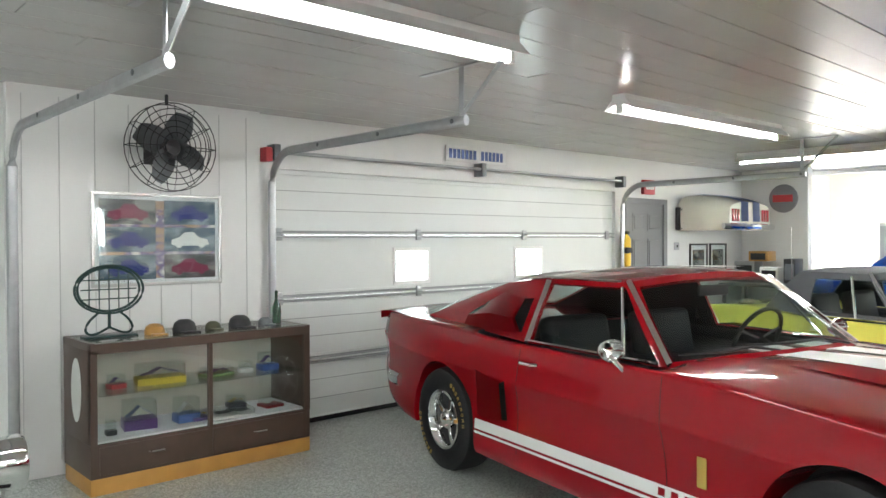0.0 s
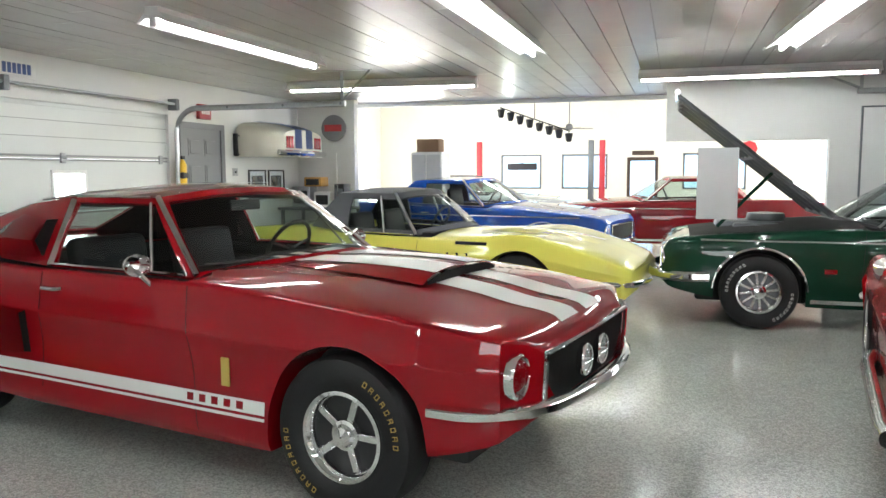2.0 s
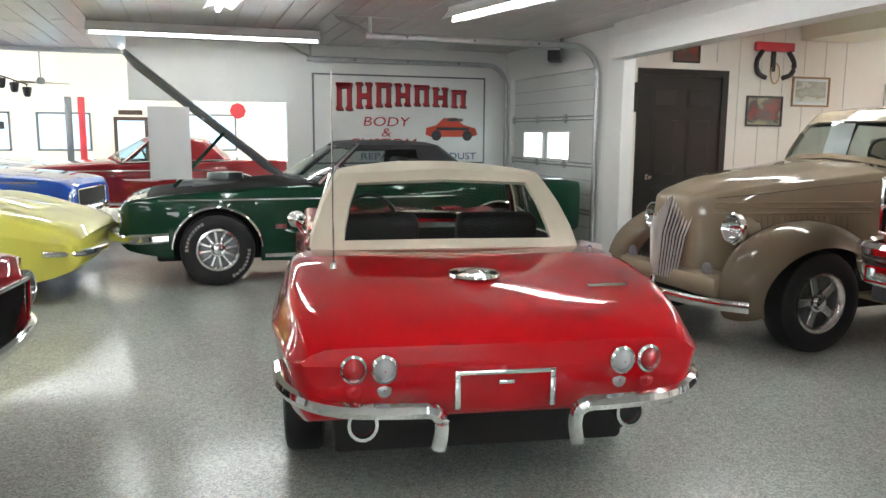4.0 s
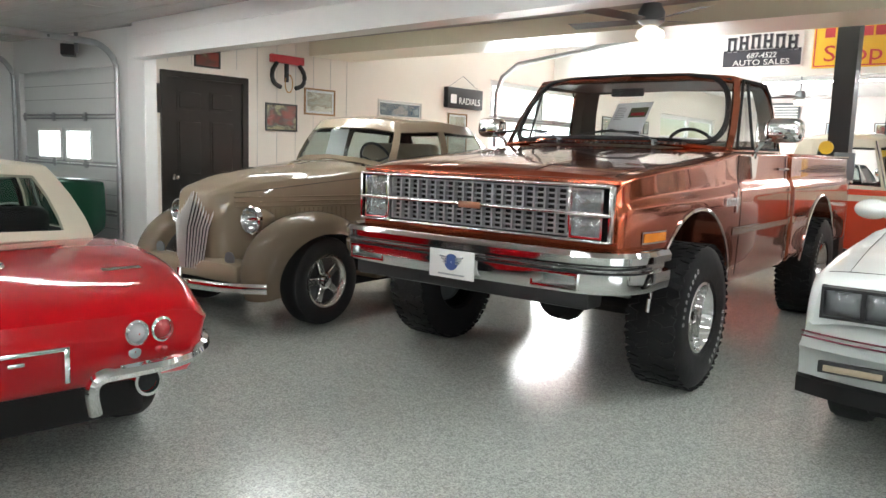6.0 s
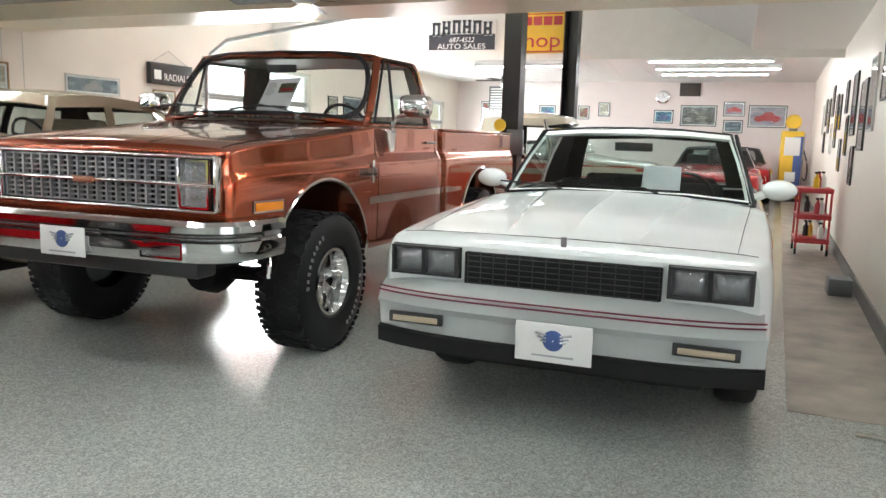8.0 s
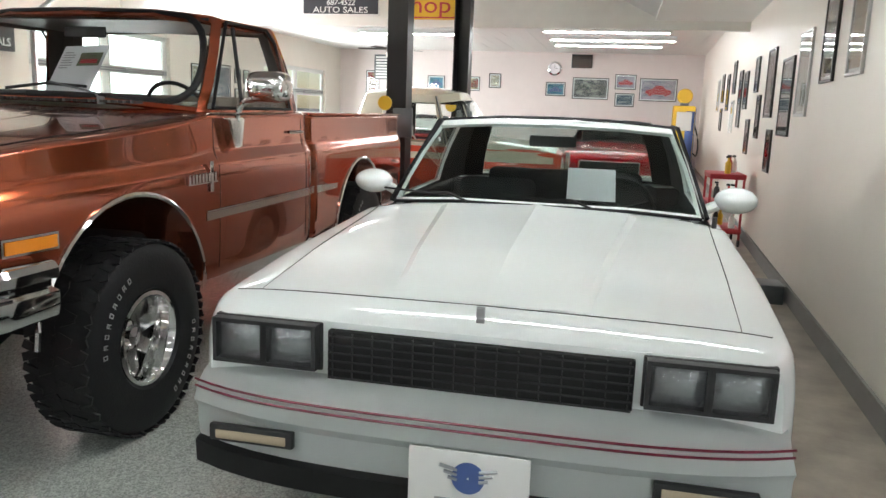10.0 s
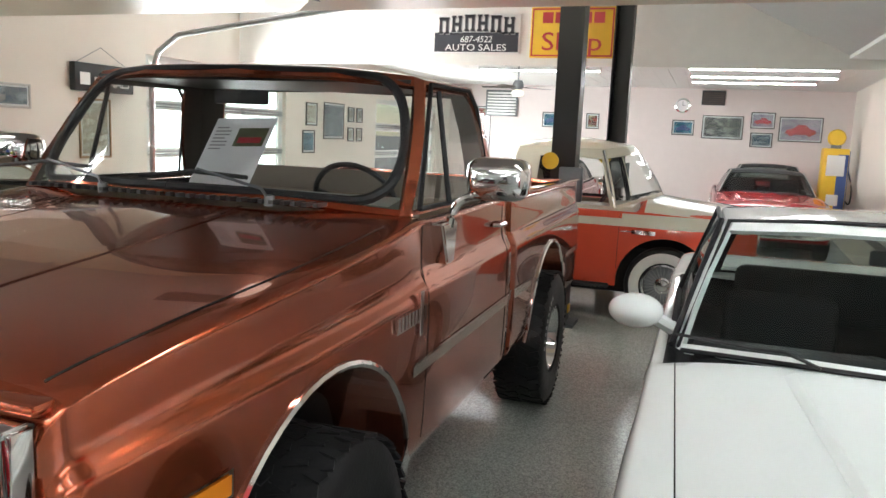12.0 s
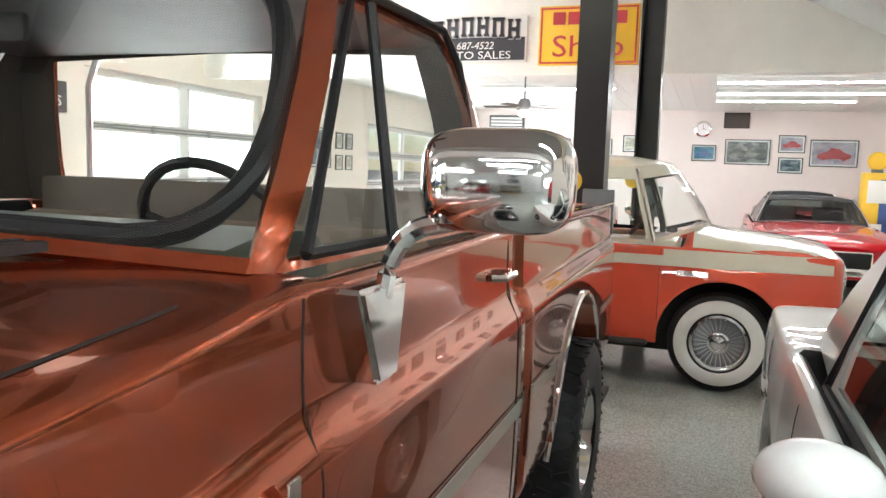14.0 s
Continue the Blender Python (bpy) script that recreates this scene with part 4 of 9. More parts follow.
# ---- the cars ----
def base_car(name, label, m, shape, skin, tray, tray_mat, wheels_at, track, r, width, rim_r, style, letter=None, wall=None, category="car", archm=None, sides=(-1, 1), tread=False):
    car = thing(name, label, category, m)
    part("body", shape.mesh(tray), [skin, tray_mat, UNDER], car)
    for x in wheels_at:
        for s in (-1, 1):
            wheel(car, x, s * track, r, width, rim_r, s, style, wall, tread, letter)
            if archm:
                part("wheel_arch_trim", shape.arch_trim(x, s), archm, car)
    x0, x1 = shape.k[0, 0], shape.k[-1, 0]
    undertray(car, x0 + 0.35, x1 - 0.3, track - width / 2 - 0.03, 0.60 if tread else r * 0.62, r * 1.9)
    return car


def fastback(name, label, m, skin, stripes=False, letter=None, style="cross"):
    """A 1960s fastback coupe."""
    keys = [(0.76, 0.47, 0.715, 0.745, 0.56, 0.57), (0.735, 0.45, 0.75, 0.775, 0.61, 0.62), (0.705, 0.42, 0.77, 0.80, 0.66, 0.67), (0.675, 0.40, 0.785, 0.81, 0.765, 0.78), (0.655, 0.385, 0.79, 0.815, 0.785, 0.80), (0.60, 0.37, 0.80, 0.825, 0.795, 0.81), (0.55, 0.35, 0.805, 0.83, 0.80, 0.82), (0.3, 0.29, 0.84, 0.88, 0.83, 0.86), (0, 0.22, 0.87, 0.92, 0.84, 0.88), (-0.6, 0.20, 0.91, 0.965, 0.85, 0.885), (-0.88, 0.20, 0.92, 0.98, 0.85, 0.885), (-0.93, 0.20, 0.92, 0.78, 0.85, 0.885), (-1.9, 0.20, 0.925, 0.78, 0.855, 0.885), (-2.35, 0.21, 0.94, 0.80, 0.86, 0.89), (-2.42, 0.21, 0.945, 0.96, 0.86, 0.89), (-2.75, 0.22, 0.955, 0.97, 0.86, 0.895), (-3.3, 0.26, 0.96, 0.975, 0.84, 0.87), (-3.6, 0.34, 0.965, 0.98, 0.81, 0.83), (-3.74, 0.46, 0.95, 0.97, 0.76, 0.79)]
    sh = Shape(keys, (0, -2.743), 0.385, 0.33, 0.5, [(0, 0.1), (0.06, 0.75), (0.2, 0.72), (0.42, 0.3), (0.6, 0.75), (0.67, 1.1), (0.695, 1.15), (0.73, 0.95), (0.85, 0.6), (0.95, 0.15)])
    car = base_car(name, label, m, sh, skin, (-2.4, -0.9), TRIMB, (0, -2.743), 0.765, 0.335, 0.235, 0.19, style, letter)
    belt = [(-0.66, 0, 0.975), (-0.72, 0.40, 0.965), (-0.90, 0.72, 0.925), (-0.96, 0.76, 0.92), (-1.9, 0.79, 0.925), (-1.97, 0.79, 0.925), (-3.18, 0.72, 0.975), (-3.36, 0.55, 0.985), (-3.44, 0, 0.99)]
    roof = [(-1.24, 0, 1.335), (-1.26, 0.30, 1.325), (-1.33, 0.53, 1.295), (-1.39, 0.565, 1.285), (-1.93, 0.585, 1.285), (-2.0, 0.58, 1.285), (-2.45, 0.54, 1.235), (-2.72, 0.44, 1.205), (-2.78, 0, 1.225)]
    cabin(car, belt, roof, ["front", "front", "post", "door", "post", "panel", "panel", "rear"], skin, GLASS, 0.04, frame=0.05, head=0.92)
    for s in (-1, 1):
        # bright edges round the door glass and screen
        bm = bmesh.new()
        tube(bm, [(-0.96, s * 0.775, 0.935), (-1.9, s * 0.805, 0.94)], 0.009, 6)
        tube(bm, [(-1.92, s * 0.80, 0.93), (-1.955, s * 0.61, 1.27)], 0.017, 6)
        tube(bm, [(-0.92, s * 0.735, 0.93), (-1.36, s * 0.56, 1.29)], 0.016, 6)
        tube(bm, [(-1.39, s * 0.58, 1.29), (-1.93, s * 0.60, 1.29), (-2.3, s * 0.56, 1.265)], 0.008, 6)
        tube(bm, [(-1.16, s * 0.795, 0.935), (-1.36, s * 0.605, 1.26)], 0.008, 6)
        part("window_trim", bm, CHROME, car, "bright window trim")
        # quarter scoop
        bm = bmesh.new()
        rows = [[(-2.02, s * 0.80, 0.97), (-2.02, s * 0.83, 1.06), (-2.05, s * 0.74, 1.17)], [(-2.25, s * 0.82, 0.97), (-2.25, s * 0.83, 1.07), (-2.27, s * 0.70, 1.19)], [(-2.6, s * 0.79, 0.97), (-2.6, s * 0.76, 1.03), (-2.55, s * 0.66, 1.10)]]
        sheet(bm, rows, 0.02)
        part("roof_scoop", bm, skin, car)
        bm = bmesh.new()
        sheet(bm, [[(-2.015, s * 0.78, 0.975), (-2.015, s * 0.815, 1.06), (-2.03, s * 0.73, 1.165)], [(-2.018, s * 0.70, 0.975), (-2.018, s * 0.70, 1.06), (-2.03, s * 0.66, 1.165)]], 0.008)
        part("scoop_mouth", bm, UNDER, car)
        # side scoop
        bm = bmesh.new()
        x0 = -2.02
        rows = [[(x0, s * (sh.side(x0, z) + 0.045), z) for z in (0.47, 0.58, 0.70)], [(x0 - 0.14, s * (sh.side(x0 - 0.14, z) + 0.03), z) for z in (0.46, 0.58, 0.71)], [(x0 - 0.3, s * (sh.side(x0 - 0.3, z) + 0.003), z) for z in (0.45, 0.58, 0.73)]]
        sheet(bm, rows, 0.015)
        part("side_scoop", bm, skin, car)
        bm = bmesh.new()
        sheet(bm, [[(x0 + 0.004, s * (sh.side(x0, z) + 0.002), z) for z in (0.47, 0.70)], [(x0 + 0.004, s * (sh.side(x0, z) + 0.04), z) for z in (0.48, 0.69)]], 0.004)
        part("scoop_mouth", bm, UNDER, car)
        handle(car, -1.80, s * (sh.side(-1.8, 0.83) + 0.004), 0.83, s)
        seam(car, sh, -0.80, 0.24, -0.86, 0.90, s)
        seam(car, sh, -1.92, 0.30, -1.90, 0.91, s)
        if stripes:
            part("rocker_stripe", sh.strip_side(-2.34, -0.40, 0.365, 0.425, s), WHITE, car, "white rocker stripe")
            part("rocker_line", sh.strip_side(-2.34, -0.40, 0.338, 0.352, s), WHITE, car, "thin white line under the rocker stripe")
            bm = bmesh.new()
            for k in range(5):
                xx = -0.52 - k * 0.075
                b = sh.strip_side(xx, xx - 0.04, 0.378, 0.413, s, 3, 0.0065)
                tmp = bpy.data.meshes.new("stripe_marks")
                b.to_mesh(tmp)
                b.free()
                bm.from_mesh(tmp)
            part("stripe_marks", bm, skin, car, "red marks on the stripe")
            bm = bmesh.new()
            yy = s * (sh.side(-0.62, 0.53) + 0.006)
            box(bm, -0.645, -0.595, min(yy, yy + s * 0.006), max(yy, yy + s * 0.006), 0.47, 0.60, 0.004)
            part("fender_badge", bm, GOLD, car, "small gilt badge")
        # front corner lamp and side buckets
        lamp_round(car, 0.712, s * 0.708, 0.64, 0.078, s=1, rim=0.012)
    if stripes:
        for s in (-1, 1):
            part("bonnet_stripe", sh.strip_top(0.73, -0.86, s * 0.055, s * 0.275, 50), WHITE, car, "broad white racing stripe")
            bm = bmesh.new()
            rows = []
            for i in range(13):
                x = -1.30 - 1.36 * i / 12
                t = i / 12
                rows.append([(x, s * y, 1.335 - 0.0714 * (-1.24 - x) + 0.04 * (1 - max(abs(x + 1.95) / 0.78, y / 0.57) ** 2.2) + 0.010) for y in (0.055, 0.13, 0.20, 0.275)])
            sheet(bm, rows, 0.004)
            part("roof_stripe", bm, WHITE, car, "broad white racing stripe")
            part("deck_stripe", sh.strip_top(-3.46, -3.70, s * 0.055, s * 0.275, 14), WHITE, car, "broad white racing stripe")
    # bonnet scoop
    bm = bmesh.new()
    rows = []
    for i in range(9):
        x = 0.12 - 0.80 * i / 8
        h = 0.055 * (1 - (i / 8) ** 1.5)
        rows.append([(x, y, sh.top(x, y) + h * (1 - (abs(y) / 0.42) ** 4) + 0.002) for y in np.linspace(-0.40, 0.40, 15)])
    sheet(bm, rows)
    part("bonnet_scoop", bm, skin, car)
    if stripes:
        for s in (-1, 1):
            bm = bmesh.new()
            rows = []
            for i in range(9):
                x = 0.12 - 0.80 * i / 8
                h = 0.055 * (1 - (i / 8) ** 1.5)
                rows.append([(x, s * y, sh.top(x, y) + h * (1 - (abs(y) / 0.42) ** 4) + 0.007) for y in np.linspace(0.055, 0.275, 6)])
            sheet(bm, rows)
            part("scoop_stripe", bm, WHITE, car, "white stripe over the scoop")
    bm = bmesh.new()
    sheet(bm, [[(0.123, y, sh.top(0.123, y) + 0.006) for y in np.linspace(-0.36, 0.36, 9)], [(0.123, y, sh.top(0.123, y) + 0.05 * (1 - (abs(y) / 0.42) ** 4)) for y in np.linspace(-0.36, 0.36, 9)]], 0.003)
    part("scoop_mouth", bm, UNDER, car)
    # grille mouth
    bm = bmesh.new()
    rows = [[(0.772 - 0.03 * abs(y) ** 2, y, 0.70) for y in np.linspace(-0.56, 0.56, 13)], [(0.765 - 0.03 * abs(y) ** 2, y, 0.48) for y in np.linspace(-0.56, 0.56, 13)]]
    sheet(bm, rows, 0.01)
    part("grille", bm, UNDER, car, "black grille mouth")
    bm = bmesh.new()
    tube(bm, [(0.785 - 0.03 * abs(y) ** 2, y, 0.71) for y in np.linspace(-0.57, 0.57, 13)], 0.011, 6)
    tube(bm, [(0.775 - 0.03 * abs(y) ** 2, y, 0.475) for y in np.linspace(-0.57, 0.57, 13)], 0.009, 6)
    for s in (-1, 1):
        tube(bm, [(0.776, s * 0.57, 0.71), (0.766, s * 0.57, 0.475)], 0.011, 6)
    part("grille_surround", bm, CHROME, car, "bright grille surround")
    for s in (-1, 1):
        lamp_round(car, 0.786, s * 0.12, 0.59, 0.062, "driving_lamp", rim=0.01)
    bumper(car, chaikin([(0.40, 0.83, 0.50), (0.60, 0.82, 0.50), (0.78, 0.58, 0.495), (0.86, 0, 0.49), (0.78, -0.58, 0.495), (0.60, -0.82, 0.50), (0.40, -0.83, 0.50)], 3), 0.055, -0.045, CHROME)
    bumper(car, chaikin([(-3.35, -0.85, 0.50), (-3.7, -0.80, 0.50), (-3.80, 0, 0.50), (-3.7, 0.80, 0.50), (-3.35, 0.85, 0.50)], 3), 0.09, -0.04, CHROME)
    part("front_valance", boxm(0.46, 0.68, -0.62, 0.62, 0.37, 0.48, 0.04), skin, car)
    # tail lip
    bm = bmesh.new()
    rows = [[(-3.30, y, sh.top(-3.3, y) + 0.002) for y in np.linspace(-0.8, 0.8, 11)], [(-3.62, y, sh.top(-3.62, y) + 0.02) for y in np.linspace(-0.8, 0.8, 11)], [(-3.80, y, 0.995 - 0.05 * y * y) for y in np.linspace(-0.8, 0.8, 11)], [(-3.79, y, 0.94 - 0.05 * y * y) for y in np.linspace(-0.8, 0.8, 11)]]
    sheet(bm, rows, 0.01)
    part("tail_spoiler", bm, skin, car)
    mirror_pod(car, -1.12, -0.90, 0.985, CHROME, -1, 0.075, 0.055)
    mirror_pod(car, -1.12, 0.90, 0.985, CHROME, 1, 0.075, 0.055)
    seats(car, -1.95, 0.60, 0.72, TRIMB, h=0.46)
    steering(car, -1.28, 0.36, 0.95, 0.185)
    part("dashboard", boxm(-1.12, -0.86, -0.70, 0.70, 0.74, 0.95, 0.05), TRIMB, car)
    wiper(car, (-0.70, 0.30, 0.985), (-0.80, 0.0, 0.995), (-0.86, -0.32, 1.0))
    wiper(car, (-0.72, -0.22, 0.985), (-0.82, -0.5, 0.985), (-0.92, -0.68, 0.975))
    part("rear_view_mirror", boxm(-1.30, -1.28, -0.12, 0.12, 1.20, 1.26, 0.01), BLACK, car)
    return car


def roadster(name, label, m, skin, top_mat, letter=None, style="ten", hardened=False):
    """A 1960s fibreglass sports car with its soft top up."""
    keys = [(1.0, 0.36, 0.52, 0.55, 0.66, 0.68), (0.93, 0.28, 0.58, 0.61, 0.76, 0.78), (0.6, 0.20, 0.70, 0.73, 0.82, 0.85), (0.25, 0.18, 0.80, 0.79, 0.81, 0.87), (0, 0.17, 0.835, 0.81, 0.80, 0.875), (-0.45, 0.17, 0.81, 0.83, 0.79, 0.86), (-0.88, 0.16, 0.79, 0.845, 0.785, 0.85), (-0.93, 0.16, 0.79, 0.66, 0.785, 0.85), (-1.9, 0.16, 0.81, 0.66, 0.79, 0.855), (-2.1, 0.165, 0.835, 0.68, 0.80, 0.87), (-2.16, 0.165, 0.84, 0.86, 0.80, 0.87), (-2.49, 0.18, 0.86, 0.865, 0.81, 0.885), (-2.9, 0.28, 0.84, 0.845, 0.80, 0.875), (-3.25, 0.40, 0.79, 0.80, 0.76, 0.82), (-3.40, 0.455, 0.745, 0.76, 0.72, 0.785), (-3.445, 0.51, 0.725, 0.735, 0.70, 0.76), (-3.47, 0.585, 0.708, 0.715, 0.685, 0.735)]
    sh = Shape(keys, (0, -2.49), 0.37, 0.33, 0.48, [(0, -0.3), (0.08, 0.1), (0.3, 0.55), (0.5, 0.8), (0.66, 0.97), (0.70, 1.06), (0.73, 1.06), (0.76, 0.9), (0.86, 0.55), (0.95, 0.2)])
    car = base_car(name, label, m, sh, skin, (-2.14, -0.9), TRIMB, (0, -2.49), 0.755, 0.333, 0.19, 0.195, style, letter)
    belt = [(-0.78, 0, 0.85), (-0.86, 0.40, 0.84), (-1.06, 0.69, 0.80), (-1.10, 0.71, 0.795), (-1.84, 0.735, 0.815), (-1.88, 0.735, 0.815), (-2.28, 0.72, 0.85), (-2.36, 0.55, 0.865), (-2.42, 0, 0.875)]
    roof = [(-1.28, 0, 1.23), (-1.30, 0.30, 1.225), (-1.36, 0.52, 1.20), (-1.40, 0.55, 1.195), (-1.84, 0.575, 1.205), (-1.88, 0.575, 1.205), (-2.02, 0.56, 1.20), (-2.06, 0.44, 1.205), (-2.06, 0, 1.225)]
    cabin(car, belt, roof, ["front", "front", "post", "door", "post", "panel", "panel", "rear"], top_mat, GLASS, 0.02, bow=0.09, frame=0.12, head=0.86)
    for s in (-1, 1):
        bm = bmesh.new()
        tube(bm, [(-1.08, s * 0.71, 0.80), (-1.38, s * 0.555, 1.20)], 0.016, 6)
        tube(bm, [(-1.10, s * 0.73, 0.805), (-1.84, s * 0.755, 0.825)], 0.008, 6)
        tube(bm, [(-1.42, s * 0.73, 0.81), (-1.52, s * 0.60, 1.17)], 0.012, 6)
        part("window_trim", bm, CHROME, car, "bright window trim")
        seam(car, sh, -1.02, 0.22, -1.02, 0.79, s)
        seam(car, sh, -1.90, 0.24, -1.88, 0.82, s)
        handle(car, -1.72, s * (sh.side(-1.72, 0.70) + 0.003), 0.70, s, 0.1)
        # side pipe
        bm = bmesh.new()
        tube(bm, [(-0.42, s * 0.82, 0.22), (-0.6, s * 0.86, 0.20), (-1.95, s * 0.86, 0.20), (-2.1, s * 0.84, 0.20)], 0.045, 10)
        part("side_pipe", bm, ALU, car, "ribbed bright side exhaust")
        # fender vent marks and peaks
        bm = bmesh.new()
        for k in range(3):
            x = -0.46 - 0.10 * k
            yy = s * sh.side(x, 0.55)
            tube(bm, [(x, yy, 0.42), (x - 0.03, yy, 0.66)], 0.012, 5)
        part("fender_vents", bm, UNDER, car)
        lamp_round(car, -3.475, s * 0.555, 0.648, 0.036, "tail_light", CHROME, REDL, s=-1, bowl=0.03, rim=0.012)
        lamp_round(car, -3.485, s * 0.445, 0.648, 0.036, "tail_light", CHROME, mat("grey_lens", (0.35, 0.35, 0.36), 0.15, coat=1), s=-1, bowl=0.03, rim=0.012)
        bm = bmesh.new()
        lathe(bm, [(0.055, 0.06), (0.058, -0.04), (0.046, -0.04), (0.044, 0.06)], 18, (-3.38, s * 0.52, 0.435), "x")
        tip = part("exhaust_tip", bm, CHROME, car)
        # A black disc closes the tip and paints in the shade of its hollow.
        bm = bmesh.new()
        lathe(bm, [(0.0445, -0.012), (0.003, -0.010)], 18, (-3.38, s * 0.52, 0.435), "x")
        part("bore", bm, UNDER, tip, "black disc standing for shade inside the pipe")
        for yy, mm in ((0.445, STEEL), (0.555, REDL)):
            bm = bmesh.new()
            lathe(bm, [(0.024, 0.05), (0.026, -0.006), (0.003, -0.01)], 14, (-3.462, s * yy, 0.572), "x")
            part("reflector", bm, mm, car)
        # rear bumperettes
        bm = bmesh.new()
        tube(bm, chaikin([(-3.12, s * 0.84, 0.56), (-3.38, s * 0.81, 0.55), (-3.53, s * 0.64, 0.53), (-3.55, s * 0.36, 0.525), (-3.55, s * 0.27, 0.525), (-3.55, s * 0.24, 0.48), (-3.54, s * 0.26, 0.39)], 2), 0.027, 8)
        part("bumper", bm, CHROME, car, "curved chrome quarter bumper")
        bm = bmesh.new()
        tube(bm, chaikin([(0.75, s * 0.84, 0.44), (0.98, s * 0.72, 0.42), (1.06, s * 0.45, 0.41), (1.08, s * 0.18, 0.40)], 2), 0.03, 8)
        part("bumper", bm, CHROME, car, "curved chrome quarter bumper")
        bm = bmesh.new()
        rows = [[(x, s * y, sh.top(x, y) + 0.03 * math.sin(math.pi * i / 6) + 0.004) for y in (0.36, 0.46, 0.52)] for i, x in enumerate(np.linspace(0.55, -0.1, 7))]
        sheet(bm, rows)
        part("fender_peak", bm, skin, car)
    # recessed plate with bright frame
    bm = bmesh.new()
    for q in ((-0.19, -0.168, 0.50, 0.625), (0.168, 0.19, 0.50, 0.625), (-0.19, 0.19, 0.615, 0.632)):
        box(bm, -3.49, -3.40, q[0], q[1], q[2], q[3], 0.004)
    part("plate_frame", bm, CHROME, car, "chrome plate frame")
    bm = bmesh.new()
    z = sh.top(-2.92, 0)
    lathe(bm, [(0.115, 0), (0.11, 0.012), (0.075, 0.016), (0.07, 0.01), (0.045, 0.012), (0.03, 0.022), (0.003, 0.024)], 28, (-2.92, 0, z), "z")
    part("filler_cap", bm, CHROME, car, "round chrome fuel filler cap")
    part("deck_script", sh.strip_top(-3.10, -3.13, -0.62, -0.45, 3, 0.008), CHROME, car, "small bright script")
    bm = bmesh.new()
    tube(bm, [(-2.78, 0.61, sh.top(-2.78, 0.61)), (-2.79, 0.61, sh.top(-2.78, 0.61) + 0.78)], 0.0035, 5)
    lathe(bm, [(0.016, 0), (0.012, 0.02), (0.003, 0.025)], 10, (-2.78, 0.61, sh.top(-2.78, 0.61)), "z")
    part("aerial", bm, CHROME, car)
    # bonnet louvre and raised dome
    bm = bmesh.new()
    rows = [[(x, y, sh.top(x, y) + 0.035 * math.sin(math.pi * i / 8) * max(0, 1 - (y / 0.24) ** 2) + 0.003) for y in np.linspace(-0.24, 0.24, 9)] for i, x in enumerate(np.linspace(0.6, -0.75, 9))]
    sheet(bm, rows)
    part("bonnet_dome", bm, skin, car)
    for s in (-1, 1):
        bm = sh.strip_side(-0.30, -0.62, 0.735, 0.765, s, 8, 0.006)
        part("gill", bm, UNDER, car)
    mirror_pod(car, -1.16, 0.83, 0.88, CHROME, 1, 0.06, 0.05)
    seats(car, -1.85, 0.5, 0.70, TRIMB, h=0.5)
    steering(car, -1.3, 0.35, 0.86, 0.19)
    part("dashboard", boxm(-1.16, -0.92, -0.66, 0.66, 0.6, 0.83, 0.04), TRIMB, car)
    if not hardened:
        wiper(car, (-0.84, 0.3, 0.865), (-0.92, 0.02, 0.885), (-0.96, -0.3, 0.89))
    part("plate_light", boxm(-3.50, -3.48, -0.03, 0.03, 0.585, 0.60, 0.004), CHROME, car)
    return car


